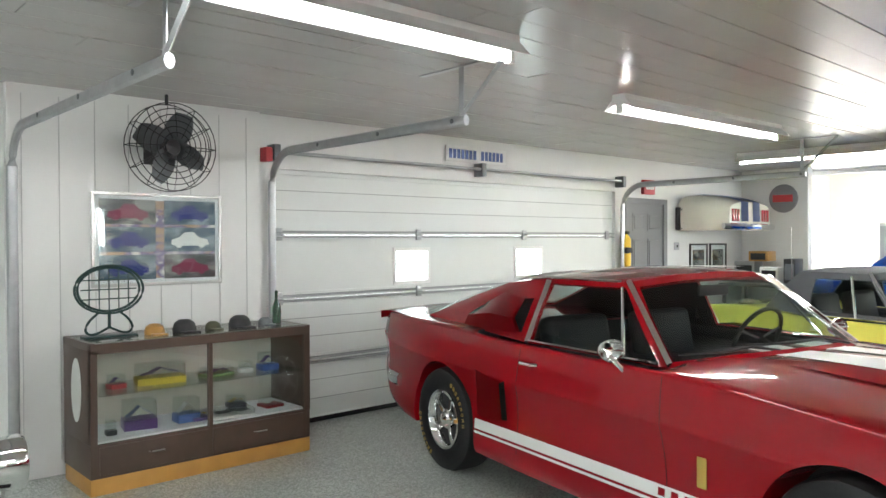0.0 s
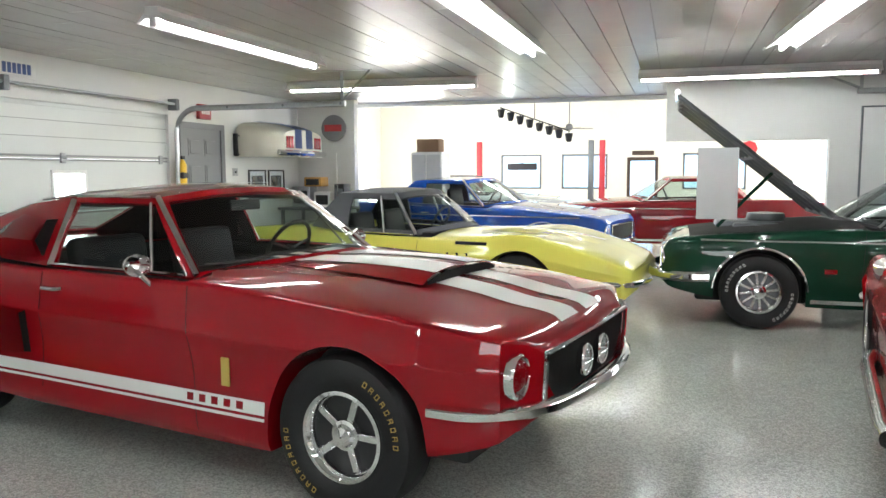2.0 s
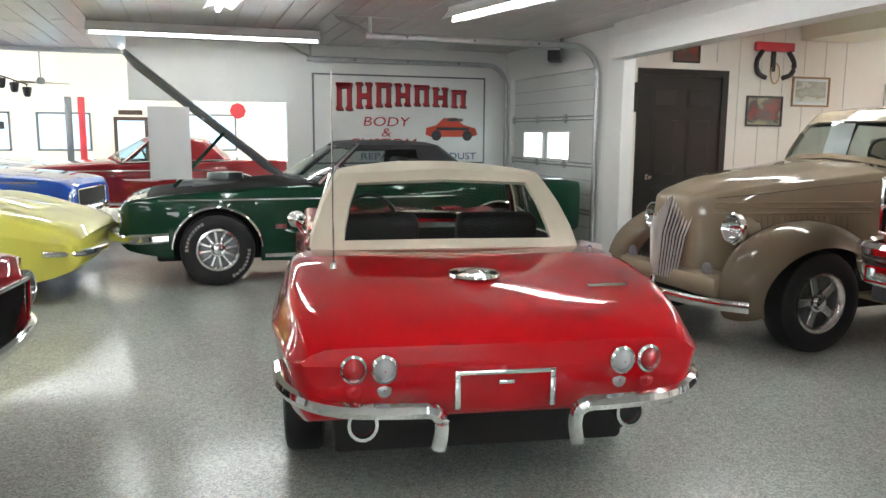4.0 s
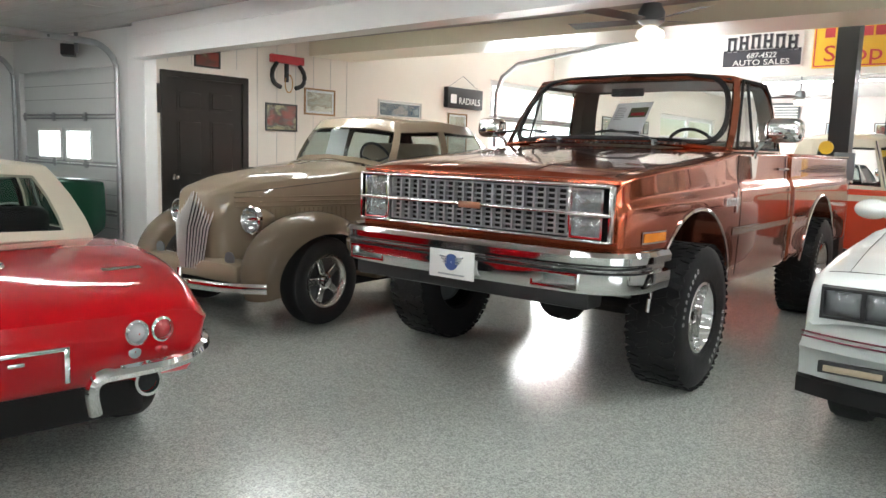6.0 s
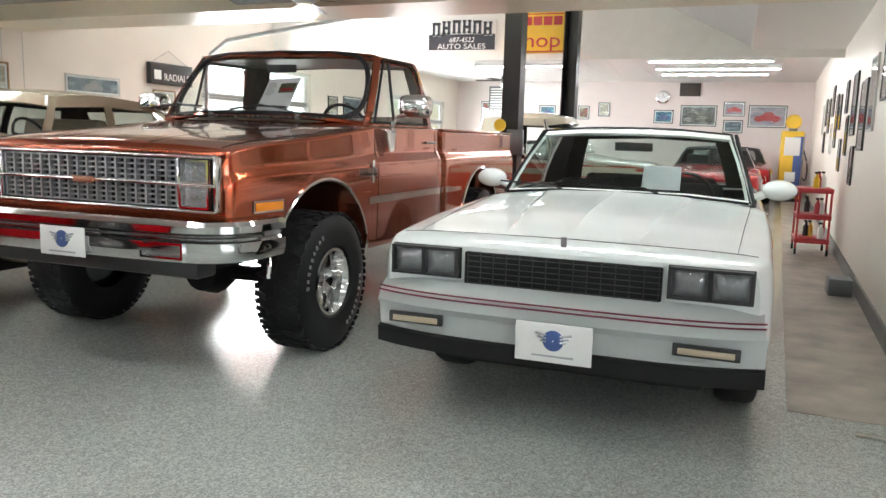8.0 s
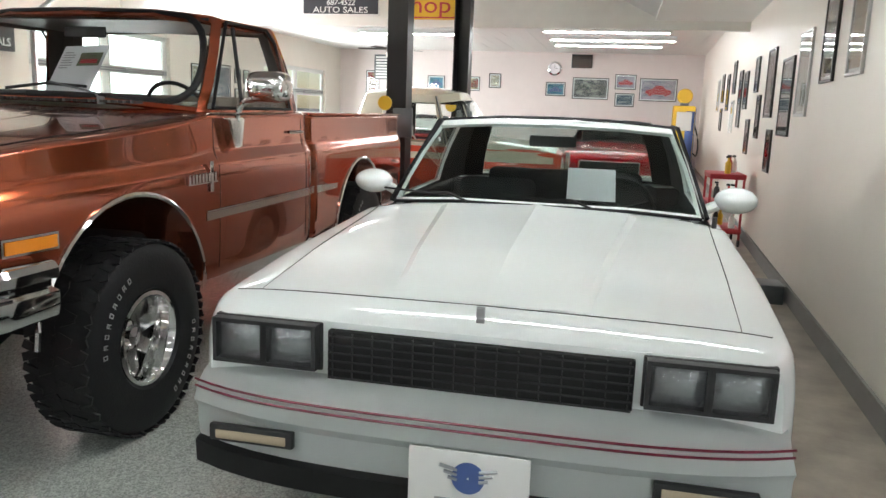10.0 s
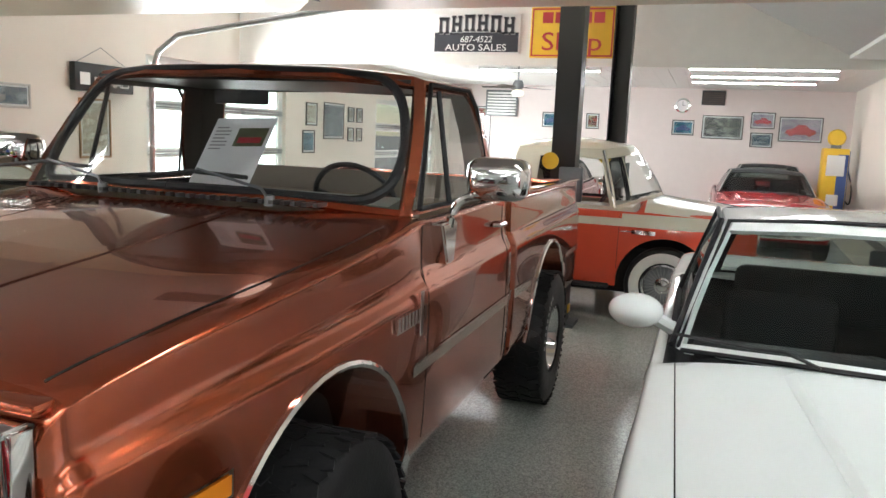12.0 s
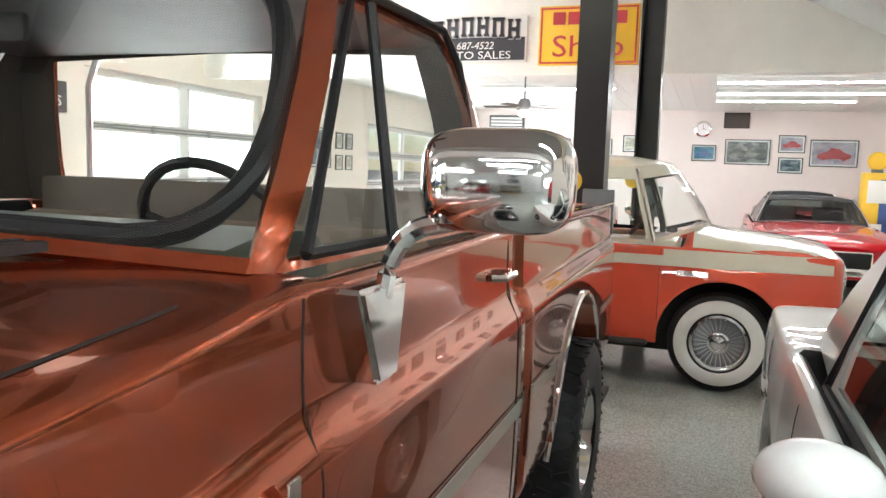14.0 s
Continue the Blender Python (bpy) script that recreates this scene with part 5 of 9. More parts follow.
def notch(name, label, m, skin, top_mat, hood_open=False, style="slots", letter=None, soft=True, nose=0.84, glassm=None, simple=False):
    """A 1960s notchback convertible."""
    keys = [(nose, 0.40, 0.70, 0.74, 0.66, 0.70), (nose - 0.08, 0.34, 0.78, 0.80, 0.76, 0.78), (0.4, 0.27, 0.83, 0.87, 0.82, 0.85), (0, 0.23, 0.86, 0.91, 0.84, 0.875), (-0.85, 0.21, 0.90, 0.97, 0.85, 0.885), (-0.9, 0.21, 0.90, 0.76, 0.85, 0.885), (-2.1, 0.21, 0.92, 0.76, 0.855, 0.885), (-2.45, 0.22, 0.94, 0.78, 0.86, 0.89), (-2.5, 0.22, 0.94, 0.955, 0.86, 0.89), (-3.0, 0.24, 0.945, 0.96, 0.85, 0.88), (-3.5, 0.30, 0.93, 0.95, 0.82, 0.84), (-3.72, 0.42, 0.90, 0.92, 0.78, 0.80)]
    sh = Shape(keys, (0, -2.743), 0.385, 0.33, 0.5)
    car = base_car(name, label, m, sh, skin, (-2.5, -0.88) if not hood_open else (-2.5, 0.62), TRIMB if not hood_open else UNDER, (0, -2.743), 0.765, 0.333, 0.22, 0.19, style, letter, archm=CHROME)
    belt = [(-0.66, 0, 0.97), (-0.72, 0.40, 0.96), (-0.92, 0.73, 0.91), (-0.97, 0.76, 0.905), (-1.95, 0.79, 0.92), (-2.0, 0.79, 0.92), (-2.52, 0.76, 0.95), (-2.62, 0.55, 0.96), (-2.66, 0, 0.965)]
    roof = [(-1.26, 0, 1.32), (-1.28, 0.30, 1.315), (-1.34, 0.55, 1.29), (-1.39, 0.58, 1.285), (-1.95, 0.60, 1.29), (-2.0, 0.60, 1.29), (-2.18, 0.58, 1.28), (-2.24, 0.44, 1.285), (-2.24, 0, 1.31)]
    cabin(car, belt, roof, ["front", "front", "post", "door", "post", "panel", "panel", "rear"], top_mat if soft else skin, glassm or GLASS, 0.02, bow=0.07, frame=0.06, head=0.88)
    for s in (-1, 1):
        bm = bmesh.new()
        tube(bm, [(-0.95, s * 0.76, 0.915), (-1.37, s * 0.585, 1.29)], 0.017, 6)
        tube(bm, [(-0.98, s * 0.78, 0.92), (-2.5, s * 0.78, 0.955)], 0.009, 6)
        part("window_trim", bm, CHROME, car, "bright window trim")
        part("side_moulding", sh.strip_side(-2.3, 0.5, 0.785, 0.80, s), CHROME, car, "thin bright side moulding")
        part("rocker_moulding", sh.strip_side(-2.3, -0.42, 0.25, 0.285, s), CHROME, car, "bright rocker moulding")
        seam(car, sh, -0.80, 0.24, -0.84, 0.88, s)
        seam(car, sh, -1.98, 0.28, -1.98, 0.91, s)
        handle(car, -1.85, s * (sh.side(-1.85, 0.82) + 0.004), 0.82, s)
        part("fender_badge", sh.strip_side(-0.62, -0.52, 0.52, 0.56, s, 3, 0.006), CHROME, car)
        lamp_round(car, nose - 0.02, s * 0.62, 0.60, 0.085)
    bumper(car, chaikin([(0.42, 0.84, 0.46), (0.66, 0.83, 0.45), (nose + 0.06, 0.6, 0.44), (nose + 0.13, 0, 0.44), (nose + 0.06, -0.6, 0.44), (0.66, -0.83, 0.45), (0.42, -0.84, 0.46)], 3), 0.09, -0.045, CHROME)
    part("grille", boxm(nose - 0.04, nose + 0.006, -0.50, 0.50, 0.48, 0.68, 0.01), UNDER, car, "black grille mouth")
    bm = bmesh.new()
    for s in (-1, 1):
        tube(bm, [(nose + 0.012, s * 0.50, 0.48), (nose + 0.012, s * 0.50, 0.68)], 0.01, 6)
    tube(bm, [(nose + 0.012, -0.5, 0.685), (nose + 0.012, 0.5, 0.685)], 0.01, 6)
    tube(bm, [(nose + 0.012, -0.5, 0.475), (nose + 0.012, 0.5, 0.475)], 0.01, 6)
    part("grille_surround", bm, CHROME, car)
    if not simple:
        seats(car, -1.95, 0.6, 0.72, TRIMB)
        steering(car, -1.3, 0.36, 0.95)
        part("dashboard", boxm(-1.14, -0.88, -0.7, 0.7, 0.72, 0.93, 0.05), TRIMB, car)
    if hood_open:
        ang = radians(39)
        c, s_ = math.cos(ang), math.sin(ang)
        x0, z0, L = -0.66, 1.0, 1.80
        bm = bmesh.new()
        rows = []
        for i in range(9):
            t = L * i / 8
            rows.append([(x0 + c * t + s_ * 0.03 * (1 - (y / 0.72) ** 2), y, z0 + s_ * t - c * 0.0 + 0.03 * (1 - (y / 0.72) ** 2)) for y in np.linspace(-0.70, 0.70, 9)])
        sheet(bm, rows, 0.012)
        hood = part("open_bonnet", bm, skin, car, "raised bonnet panel")
        bm = bmesh.new()
        nx, nz = s_, -c
        for y in (-0.66, -0.22, 0.22, 0.66):
            tube(bm, [(x0 + c * t + nx * 0.03, y, z0 + s_ * t + nz * 0.03) for t in (0.05, L - 0.05)], 0.026, 6)
        for t in (0.06, L * 0.5, L - 0.06):
            tube(bm, [(x0 + c * t + nx * 0.03, y, z0 + s_ * t + nz * 0.03) for y in (-0.68, 0.68)], 0.026, 6)
        part("bonnet_frame", bm, DSTEEL, hood, "ribbed metal underside")
        part("bonnet_lip", tubem([(x0 + c * L, y, z0 + s_ * L) for y in np.linspace(-0.7, 0.7, 5)], 0.03, 8), CHROME, hood)
        bm = bmesh.new()
        tube(bm, [(0.36, 0.62, 0.90), (-0.1, 0.66, 1.40)], 0.018, 6)
        part("bonnet_prop", bm, skin, car)
        # engine bay
        bm = bmesh.new()
        box(bm, -0.5, 0.35, -0.25, 0.25, 0.75, 0.93, 0.03)
        for s in (-1, 1):
            box(bm, -0.45, 0.2, s * 0.33 - 0.07, s * 0.33 + 0.07, 0.8, 0.92, 0.02)
        lathe(bm, [(0.17, 0), (0.18, 0.02), (0.17, 0.07), (0.05, 0.08), (0.004, 0.08)], 24, (-0.12, 0, 0.93), "z")
        part("engine", bm, DSTEEL, car, "dark engine with a round air cleaner")
        part("display_board", boxm(0.20, 0.55, 0.80, 0.815, 0.98, 1.62, 0.003), mat("grey_board", (0.55, 0.57, 0.58), 0.6), car, "pale display card under the bonnet")
    return car


def coupe80(m):
    """A white 1980s two-door coupe."""
    skin = paint("white_coupe_paint", (0.79, 0.83, 0.815), rough=0.3, ior=1.5)
    keys = [(0.945, 0.45, 0.825, 0.835, 0.80, 0.82), (0.90, 0.44, 0.845, 0.86, 0.83, 0.855), (0.80, 0.42, 0.86, 0.885, 0.855, 0.875), (0.5, 0.40, 0.885, 0.92, 0.865, 0.885), (0.3, 0.26, 0.90, 0.945, 0.87, 0.89), (-0.4, 0.20, 0.935, 0.99, 0.875, 0.90), (-0.72, 0.20, 0.95, 1.01, 0.875, 0.90), (-0.78, 0.20, 0.95, 0.80, 0.875, 0.90), (-2.5, 0.20, 0.97, 0.80, 0.875, 0.90), (-2.56, 0.20, 0.97, 0.985, 0.875, 0.90), (-3.3, 0.24, 0.96, 0.985, 0.86, 0.885), (-3.78, 0.34, 0.93, 0.95, 0.83, 0.85), (-3.86, 0.40, 0.86, 0.88, 0.80, 0.83)]
    sh = Shape(keys, (0, -2.74), 0.39, 0.33, 0.42)
    car = base_car("coupe", "white two-door coupe with a black grille and burgundy pinstripes", m, sh, skin, (-2.54, -0.75), TRIMB, (0, -2.74), 0.765, 0.33, 0.215, 0.19, "five")
    belt = [(-0.66, 0, 1.01), (-0.72, 0.42, 1.005), (-0.87, 0.77, 0.97), (-0.92, 0.79, 0.965), (-1.95, 0.80, 0.98), (-2.02, 0.80, 0.98), (-2.62, 0.76, 0.99), (-2.70, 0.62, 0.99), (-2.74, 0, 0.99)]
    roof = [(-1.28, 0, 1.42), (-1.29, 0.34, 1.415), (-1.34, 0.62, 1.395), (-1.40, 0.645, 1.39), (-1.97, 0.65, 1.395), (-2.05, 0.65, 1.395), (-2.30, 0.62, 1.385), (-2.36, 0.5, 1.39), (-2.36, 0, 1.41)]
    cabin(car, belt, roof, ["front", "front", "post", "door", "post", "panel", "panel", "rear"], skin, GLASS, 0.02, frame=0.05, head=0.93)
    bm = bmesh.new()
    tube(bm, [(-0.90, 0.78, 0.975), (-1.35, 0.635, 1.40), (-1.30, 0.3, 1.425), (-1.29, 0, 1.43), (-1.30, -0.3, 1.425), (-1.35, -0.635, 1.40), (-0.90, -0.78, 0.975)], 0.009, 6)
    tube(bm, [(-0.86, 0.77, 0.975), (-0.70, 0.42, 1.012), (-0.645, 0, 1.018), (-0.70, -0.42, 1.012), (-0.86, -0.77, 0.975)], 0.009, 6)
    part("windshield_seal", bm, TRIMB, car, "black screen seal")
    for s in (-1, 1):
        bm = bmesh.new()
        tube(bm, [(-0.93, s * 0.805, 0.975), (-1.40, s * 0.665, 1.395), (-1.97, s * 0.67, 1.40), (-2.0, s * 0.815, 0.985), (-0.93, s * 0.805, 0.975)], 0.012, 6)
        part("window_seal", bm, TRIMB, car)
        seam(car, sh, -0.86, 0.26, -0.86, 0.95, s)
        seam(car, sh, -2.02, 0.26, -2.02, 0.96, s)
        handle(car, -1.86, s * (sh.side(-1.86, 0.84) + 0.003), 0.84, s)
        # hood creases
        bm = bmesh.new()
        tube(bm, [(x, s * (0.72 + 0.06 * (0.8 - x) / 1.4), sh.top(x, 0.75) + 0.001) for x in np.linspace(0.8, -0.68, 20)], 0.002, 4)
        part("bonnet_gap", bm, UNDER, car, smooth=0)
        # pairs of square lamps
        for a, b in ((0.475, 0.615), (0.635, 0.775)):
            y0, y1 = sorted((s * a, s * b))
            lamp_box(car, 0.955, 0.985, y0, y1, 0.705, 0.815, "headlight", BLACK)
        bm = bmesh.new()
        y0, y1 = sorted((s * 0.455, s * 0.795))
        box(bm, 0.90, 0.953, y0, y1, 0.685, 0.83, 0.004)
        part("lamp_panel", bm, BLACK, car)
        y0, y1 = sorted((s * 0.50, s * 0.76))
        pk = part("park_light", boxm(1.045, 1.068, y0, y1, 0.478, 0.528, 0.004), BLACK, car, "slim lamp in a dark slot")
        part("lens", boxm(1.060, 1.071, y0 + 0.02, y1 - 0.02, 0.486, 0.514, 0.004), mat("pale_amber", (0.42, 0.34, 0.24), 0.2, coat=1), pk)
        # pod mirror
        bm = bmesh.new()
        bmesh.ops.create_uvsphere(bm, u_segments=20, v_segments=12, radius=1)
        bmesh.ops.scale(bm, vec=(0.095, 0.105, 0.066), verts=bm.verts)
        bmesh.ops.translate(bm, vec=(-1.07, s * 0.95, 1.055), verts=bm.verts)
        tube(bm, [(-1.07, s * 0.88, 1.035), (-1.05, s * 0.78, 0.99)], 0.028, 8)
        part("door_mirror", bm, skin, car, "body-colour pod mirror")
        wiper(car, (-0.66, s * 0.3 - 0.05, 1.02), (-0.74, s * 0.3 - 0.25, 1.04), (-0.78, s * 0.3 - 0.5, 1.05))
    # nose cap: bonnet shut line, lip, stripes, grille, valance
    bm = bmesh.new()
    tube(bm, [(0.80, y, sh.top(0.80, y) + 0.0005) for y in np.linspace(-0.80, 0.80, 21)], 0.002, 4)
    part("bonnet_gap", bm, UNDER, car, smooth=0)
    bm = bmesh.new()
    rows = []
    for i in range(25):
        x = 0.785 - 1.40 * i / 24
        w = 0.30 + 0.16 * i / 24
        up = 0.016 * min(1, i / 5)
        rows.append([(x, w * v, sh.top(x, w * v) + up * g + 0.0015) for v, g in ((-1, 0), (-0.93, 0.85), (-0.8, 1.0), (-0.4, 1.0), (-0.06, 1.15), (0, 1.5), (0.06, 1.15), (0.4, 1.0), (0.8, 1.0), (0.93, 0.85), (1, 0))])
    sheet(bm, rows)
    part("bonnet_bulge", bm, skin, car, "raised bonnet centre with a ridge", smooth=20)
    part("grille", boxm(0.90, 0.965, -0.435, 0.435, 0.655, 0.815, 0.006), UNDER, car, "black grille")
    bm = bmesh.new()
    for k in range(6):
        z = 0.672 + k * 0.025
        box(bm, 0.962, 0.975, -0.43, 0.43, z, z + 0.004)
    for k in range(15):
        y = -0.42 + k * 0.06
        box(bm, 0.962, 0.972, y, y + 0.004, 0.66, 0.81)
    part("grille_mesh", bm, BLACK, car, smooth=0)
    # lower fascia
    bm = bmesh.new()
    prof = [(0.93, 0.675), (0.985, 0.672), (1.05, 0.645), (1.085, 0.62), (1.085, 0.56), (1.06, 0.53), (1.06, 0.49), (1.05, 0.435), (0.98, 0.42)]
    rows = []
    for y in np.linspace(-0.84, 0.84, 17):
        k = 0.10 * abs(y / 0.84) ** 4
        rows.append([(x - k, y * (1.02 if z < 0.62 else 1.0), z) for x, z in prof])
    sheet(bm, rows, 0.012)
    part("bumper_fascia", bm, skin, car, "body-colour bumper fascia")
    for z, m_ in ((0.632, mat("burgundy_stripe", (0.16, 0.01, 0.03), 0.4)), (0.612, MATS["burgundy_stripe"] if "burgundy_stripe" in MATS else REDP)):
        bm = bmesh.new()
        tube(bm, [(1.088 - 0.10 * abs(y / 0.84) ** 4, y * 1.01, z - 0.004) for y in np.linspace(-0.84, 0.84, 25)], 0.004, 4)
        part("pinstripe", bm, m_, car, "burgundy pinstripe", smooth=0)
    bm = bmesh.new()
    rows = []
    for y in np.linspace(-0.86, 0.86, 17):
        k = 0.10 * abs(y / 0.86) ** 4
        rows.append([(1.045 - k, y, 0.435), (1.075 - k, y, 0.425), (1.07 - k, y, 0.355), (1.03 - k, y, 0.345)])
    sheet(bm, rows, 0.012)
    part("air_dam", bm, BLACK, car, "black rubber air dam")
    plate(car, 1.10, 0.02, 0.475, 1, w=0.33, h=0.17)
    bm = bmesh.new()
    box(bm, 0.885, 0.90, -0.012, 0.012, 0.845, 0.905, 0.003)
    part("bonnet_ornament", bm, GREYM, car)
    seats(car, -1.75, 0.60, 0.74, mat("dark_grey_cloth", (0.03, 0.032, 0.034), 0.85, spec=0.2, var=0.15, bump=0.1), h=0.45)
    seats(car, -2.45, 0.62, 0.6, MATS["dark_grey_cloth"], 1, 0.45)
    steering(car, -1.2, 0.37, 0.97, 0.185)
    part("dashboard", boxm(-1.12, -0.8, -0.74, 0.74, 0.78, 0.98, 0.05), TRIMB, car)
    bm = bmesh.new()
    sheet(bm, [[(-0.86, 0.36, 1.035), (-0.86, 0.12, 1.035)], [(-1.05, 0.35, 1.18), (-1.05, 0.11, 1.18)]], 0.002)
    sheet_ = part("price_sheet", bm, PAPER, car, "white paper sheet behind the screen", smooth=0)
    part("rear_view_mirror", boxm(-1.33, -1.31, -0.13, 0.13, 1.27, 1.33, 0.01), BLACK, car)
    bm = bmesh.new()
    tube(bm, [(-0.62, 0.80, 0.97), (-0.62, 0.80, 1.02)], 0.012, 6)
    part("aerial_base", bm, BLACK, car)
    return car


def pickup80(m):
    """A lifted copper 1980s pickup."""
    skin = paint("copper_metallic_paint", (0.41, 0.088, 0.036), 0.86, 0.18, 1.5)
    keys = [(0.86, 0.74, 1.16, 1.20, 0.85, 0.87), (0.83, 0.72, 1.22, 1.255, 0.88, 0.90), (0.5, 0.68, 1.27, 1.31, 0.91, 0.945), (0, 0.62, 1.31, 1.36, 0.925, 0.965), (-0.5, 0.56, 1.36, 1.41, 0.935, 0.975), (-0.76, 0.55, 1.39, 1.425, 0.935, 0.975), (-0.80, 0.55, 1.39, 1.15, 0.935, 0.975), (-1.95, 0.55, 1.40, 1.15, 0.935, 0.975), (-1.965, 0.55, 1.40, 1.39, 0.90, 0.94), (-1.995, 0.55, 1.39, 1.37, 0.90, 0.94), (-2.01, 0.56, 1.385, 0.95, 0.94, 0.975), (-4.1, 0.60, 1.385, 0.95, 0.935, 0.97), (-4.13, 0.60, 1.385, 1.37, 0.93, 0.965), (-4.17, 0.62, 1.38, 1.37, 0.92, 0.955)]
    sh = Shape(keys, (0, -2.985), 0.55, 0.49, 0.50, [(0, 0.5), (0.04, 0.85), (0.25, 1.0), (0.5, 1.05), (0.64, 1.0), (0.69, 0.95), (0.715, 0.8), (0.755, 0.35), (0.79, 0.1), (0.88, 0.02), (0.96, 0.0)])
    car = base_car("pickup_truck", "copper metallic lifted pickup with chrome bumper and off-road tyres", m, sh, skin, (-1.94, -0.81), TRIMB, (0, -2.985), 0.885, 0.425, 0.30, 0.205, "deep", mat("faded_white_letter", (0.40, 0.40, 0.39), 0.6), category="pickup", archm=CHROME, tread=True)
    belt = [(-0.52, 0, 1.435), (-0.56, 0.45, 1.43), (-0.70, 0.855, 1.40), (-0.76, 0.875, 1.395), (-1.78, 0.885, 1.40), (-1.84, 0.885, 1.40), (-1.93, 0.87, 1.40), (-1.945, 0.72, 1.40), (-1.95, 0, 1.40)]
    roof = [(-0.97, 0, 1.94), (-0.99, 0.45, 1.935), (-1.05, 0.755, 1.91), (-1.11, 0.78, 1.90), (-1.66, 0.785, 1.91), (-1.72, 0.785, 1.91), (-1.80, 0.765, 1.905), (-1.83, 0.64, 1.91), (-1.83, 0, 1.93)]
    cabin(car, belt, roof, ["front", "front", "post", "door", "post", "panel", "panel", "rear"], skin, GLASSC, 0.03, bow=0.06, frame=0.04, head=0.92, lining=mat("brown_headliner", (0.06, 0.05, 0.04), 0.8))
    bm = bmesh.new()
    loop = [(-0.745, 0.835, 1.43), (-1.03, 0.745, 1.885), (-0.985, 0.45, 1.915), (-0.965, 0, 1.92), (-0.985, -0.45, 1.915), (-1.03, -0.745, 1.885), (-0.745, -0.835, 1.43), (-0.59, -0.45, 1.455), (-0.545, 0, 1.46), (-0.59, 0.45, 1.455)]
    loop = loop[8:] + loop[:8]
    tube(bm, chaikin(loop + [loop[0]], 3), 0.020, 8)
    part("windshield_seal", bm, RUBBER, car, "black rubber screen seal")
    for s in (-1, 1):
        bm = bmesh.new()
        tube(bm, [(-0.80, s * 0.893, 1.42), (-1.125, s * 0.80, 1.885), (-1.62, s * 0.805, 1.89), (-1.70, s * 0.82, 1.82), (-1.76, s * 0.90, 1.42), (-0.80, s * 0.893, 1.42)], 0.010, 6)
        tube(bm, [(-1.10, s * 0.905, 1.42), (-1.16, s * 0.82, 1.86)], 0.011, 6)
        part("window_seal", bm, RUBBER, car)
        # door shut lines, mouldings, handle
        seam(car, sh, -0.70, 0.60, -0.72, 1.37, s)
        seam(car, sh, -1.84, 0.60, -1.84, 1.39, s)
        part("side_moulding", sh.strip_side(-2.42, -0.57, 0.862, 0.902, s), mat("brushed_moulding", (0.72, 0.69, 0.64), 0.26, metal=1.0), car, "broad bright side moulding")
        part("side_moulding", sh.strip_side(-4.1, -3.55, 0.862, 0.902, s), MATS["brushed_moulding"], car)
        part("rear_moulding_edge", sh.strip_side(-2.42, -0.57, 0.905, 0.912, s, 40, 0.006), CHROME, car)
        handle(car, -1.73, s * (sh.side(-1.73, 1.28) + 0.004), 1.28, s, 0.15)
        bm = bmesh.new()
        yy = s * (sh.side(-0.52, 1.09) + 0.006)
        for k in range(9):
            box(bm, -0.42 - k * 0.03, -0.402 - k * 0.03, min(yy, yy + s * 0.006), max(yy, yy + s * 0.006), 1.06, 1.105)
        box(bm, -0.63, -0.60, min(yy, yy + s * 0.008), max(yy, yy + s * 0.008), 1.005, 1.16, 0.003)
        box(bm, -0.68, -0.40, min(yy, yy + s * 0.003), max(yy, yy + s * 0.003), 1.052, 1.058)
        part("fender_badge", bm, CHROME, car, "chrome script and crest badge", smooth=0)
        y0, y1 = sorted((s * 0.885, s * 0.918))
        ml = part("marker_light", sh.strip_side(0.46, 0.69, 0.905, 0.952, s, 8, 0.010), AMBER, car, "amber marker lamp")
        part("marker_rim", sh.strip_side(0.45, 0.70, 0.896, 0.961, s, 8, 0.006), CHROME, ml)
        # big chrome mirror on a bent arm
        bm = bmesh.new()
        bmesh.ops.create_uvsphere(bm, u_segments=32, v_segments=20, radius=1)
        for v in bm.verts:
            v.co = Vector((0.085 * math.copysign(abs(v.co.x) ** 0.7, v.co.x), 0.115 * math.copysign(abs(v.co.y) ** 0.45, v.co.y), 0.080 * math.copysign(abs(v.co.z) ** 0.6, v.co.z)))
        bmesh.ops.translate(bm, vec=(-0.93, s * 1.15, 1.538), verts=bm.verts)
        mir = part("door_mirror", bm, CHROME, car, "large chrome door mirror")
        part("mirror_arm", tubem(chaikin([(-0.90, s * 1.09, 1.475), (-0.90, s * 1.02, 1.46), (-0.90, s * 0.985, 1.41), (-0.90, s * 0.975, 1.35)], 2), 0.016, 8), CHROME, mir)
        bm = bmesh.new()
        b0 = [(-0.80, 1.372), (-0.98, 1.372), (-0.935, 1.215), (-0.86, 1.215)]
        rings(bm, [[(x, s * (sh.side(x, z) - 0.01), z) for x, z in b0], [(x, s * (sh.side(x, z) + 0.05), z) for x, z in b0]], True, True)
        bmesh.ops.bevel(bm, geom=bm.edges[:], offset=0.008, segments=2, affect="EDGES")
        part("mirror_foot", bm, CHROME, mir)
        # headlights, one over the other
        for z0, z1 in ((1.06, 1.165), (0.935, 1.035)):
            y0, y1 = sorted((s * 0.64, s * 0.80))
            lamp_box(car, 0.878, 0.915, y0, y1, z0, z1, "headlight")
        y0 = 0.44 if s > 0 else -0.28
        bm = bmesh.new()
        tube(bm, [(-0.52, y0, 1.44), (-0.56, y0 - 0.06, 1.475), (-0.63, y0 - 0.38, 1.525)], 0.0055, 6)
        lathe(bm, [(0.018, -0.01), (0.018, 0.025), (0.003, 0.03)], 12, (-0.52, y0, 1.43), "z")
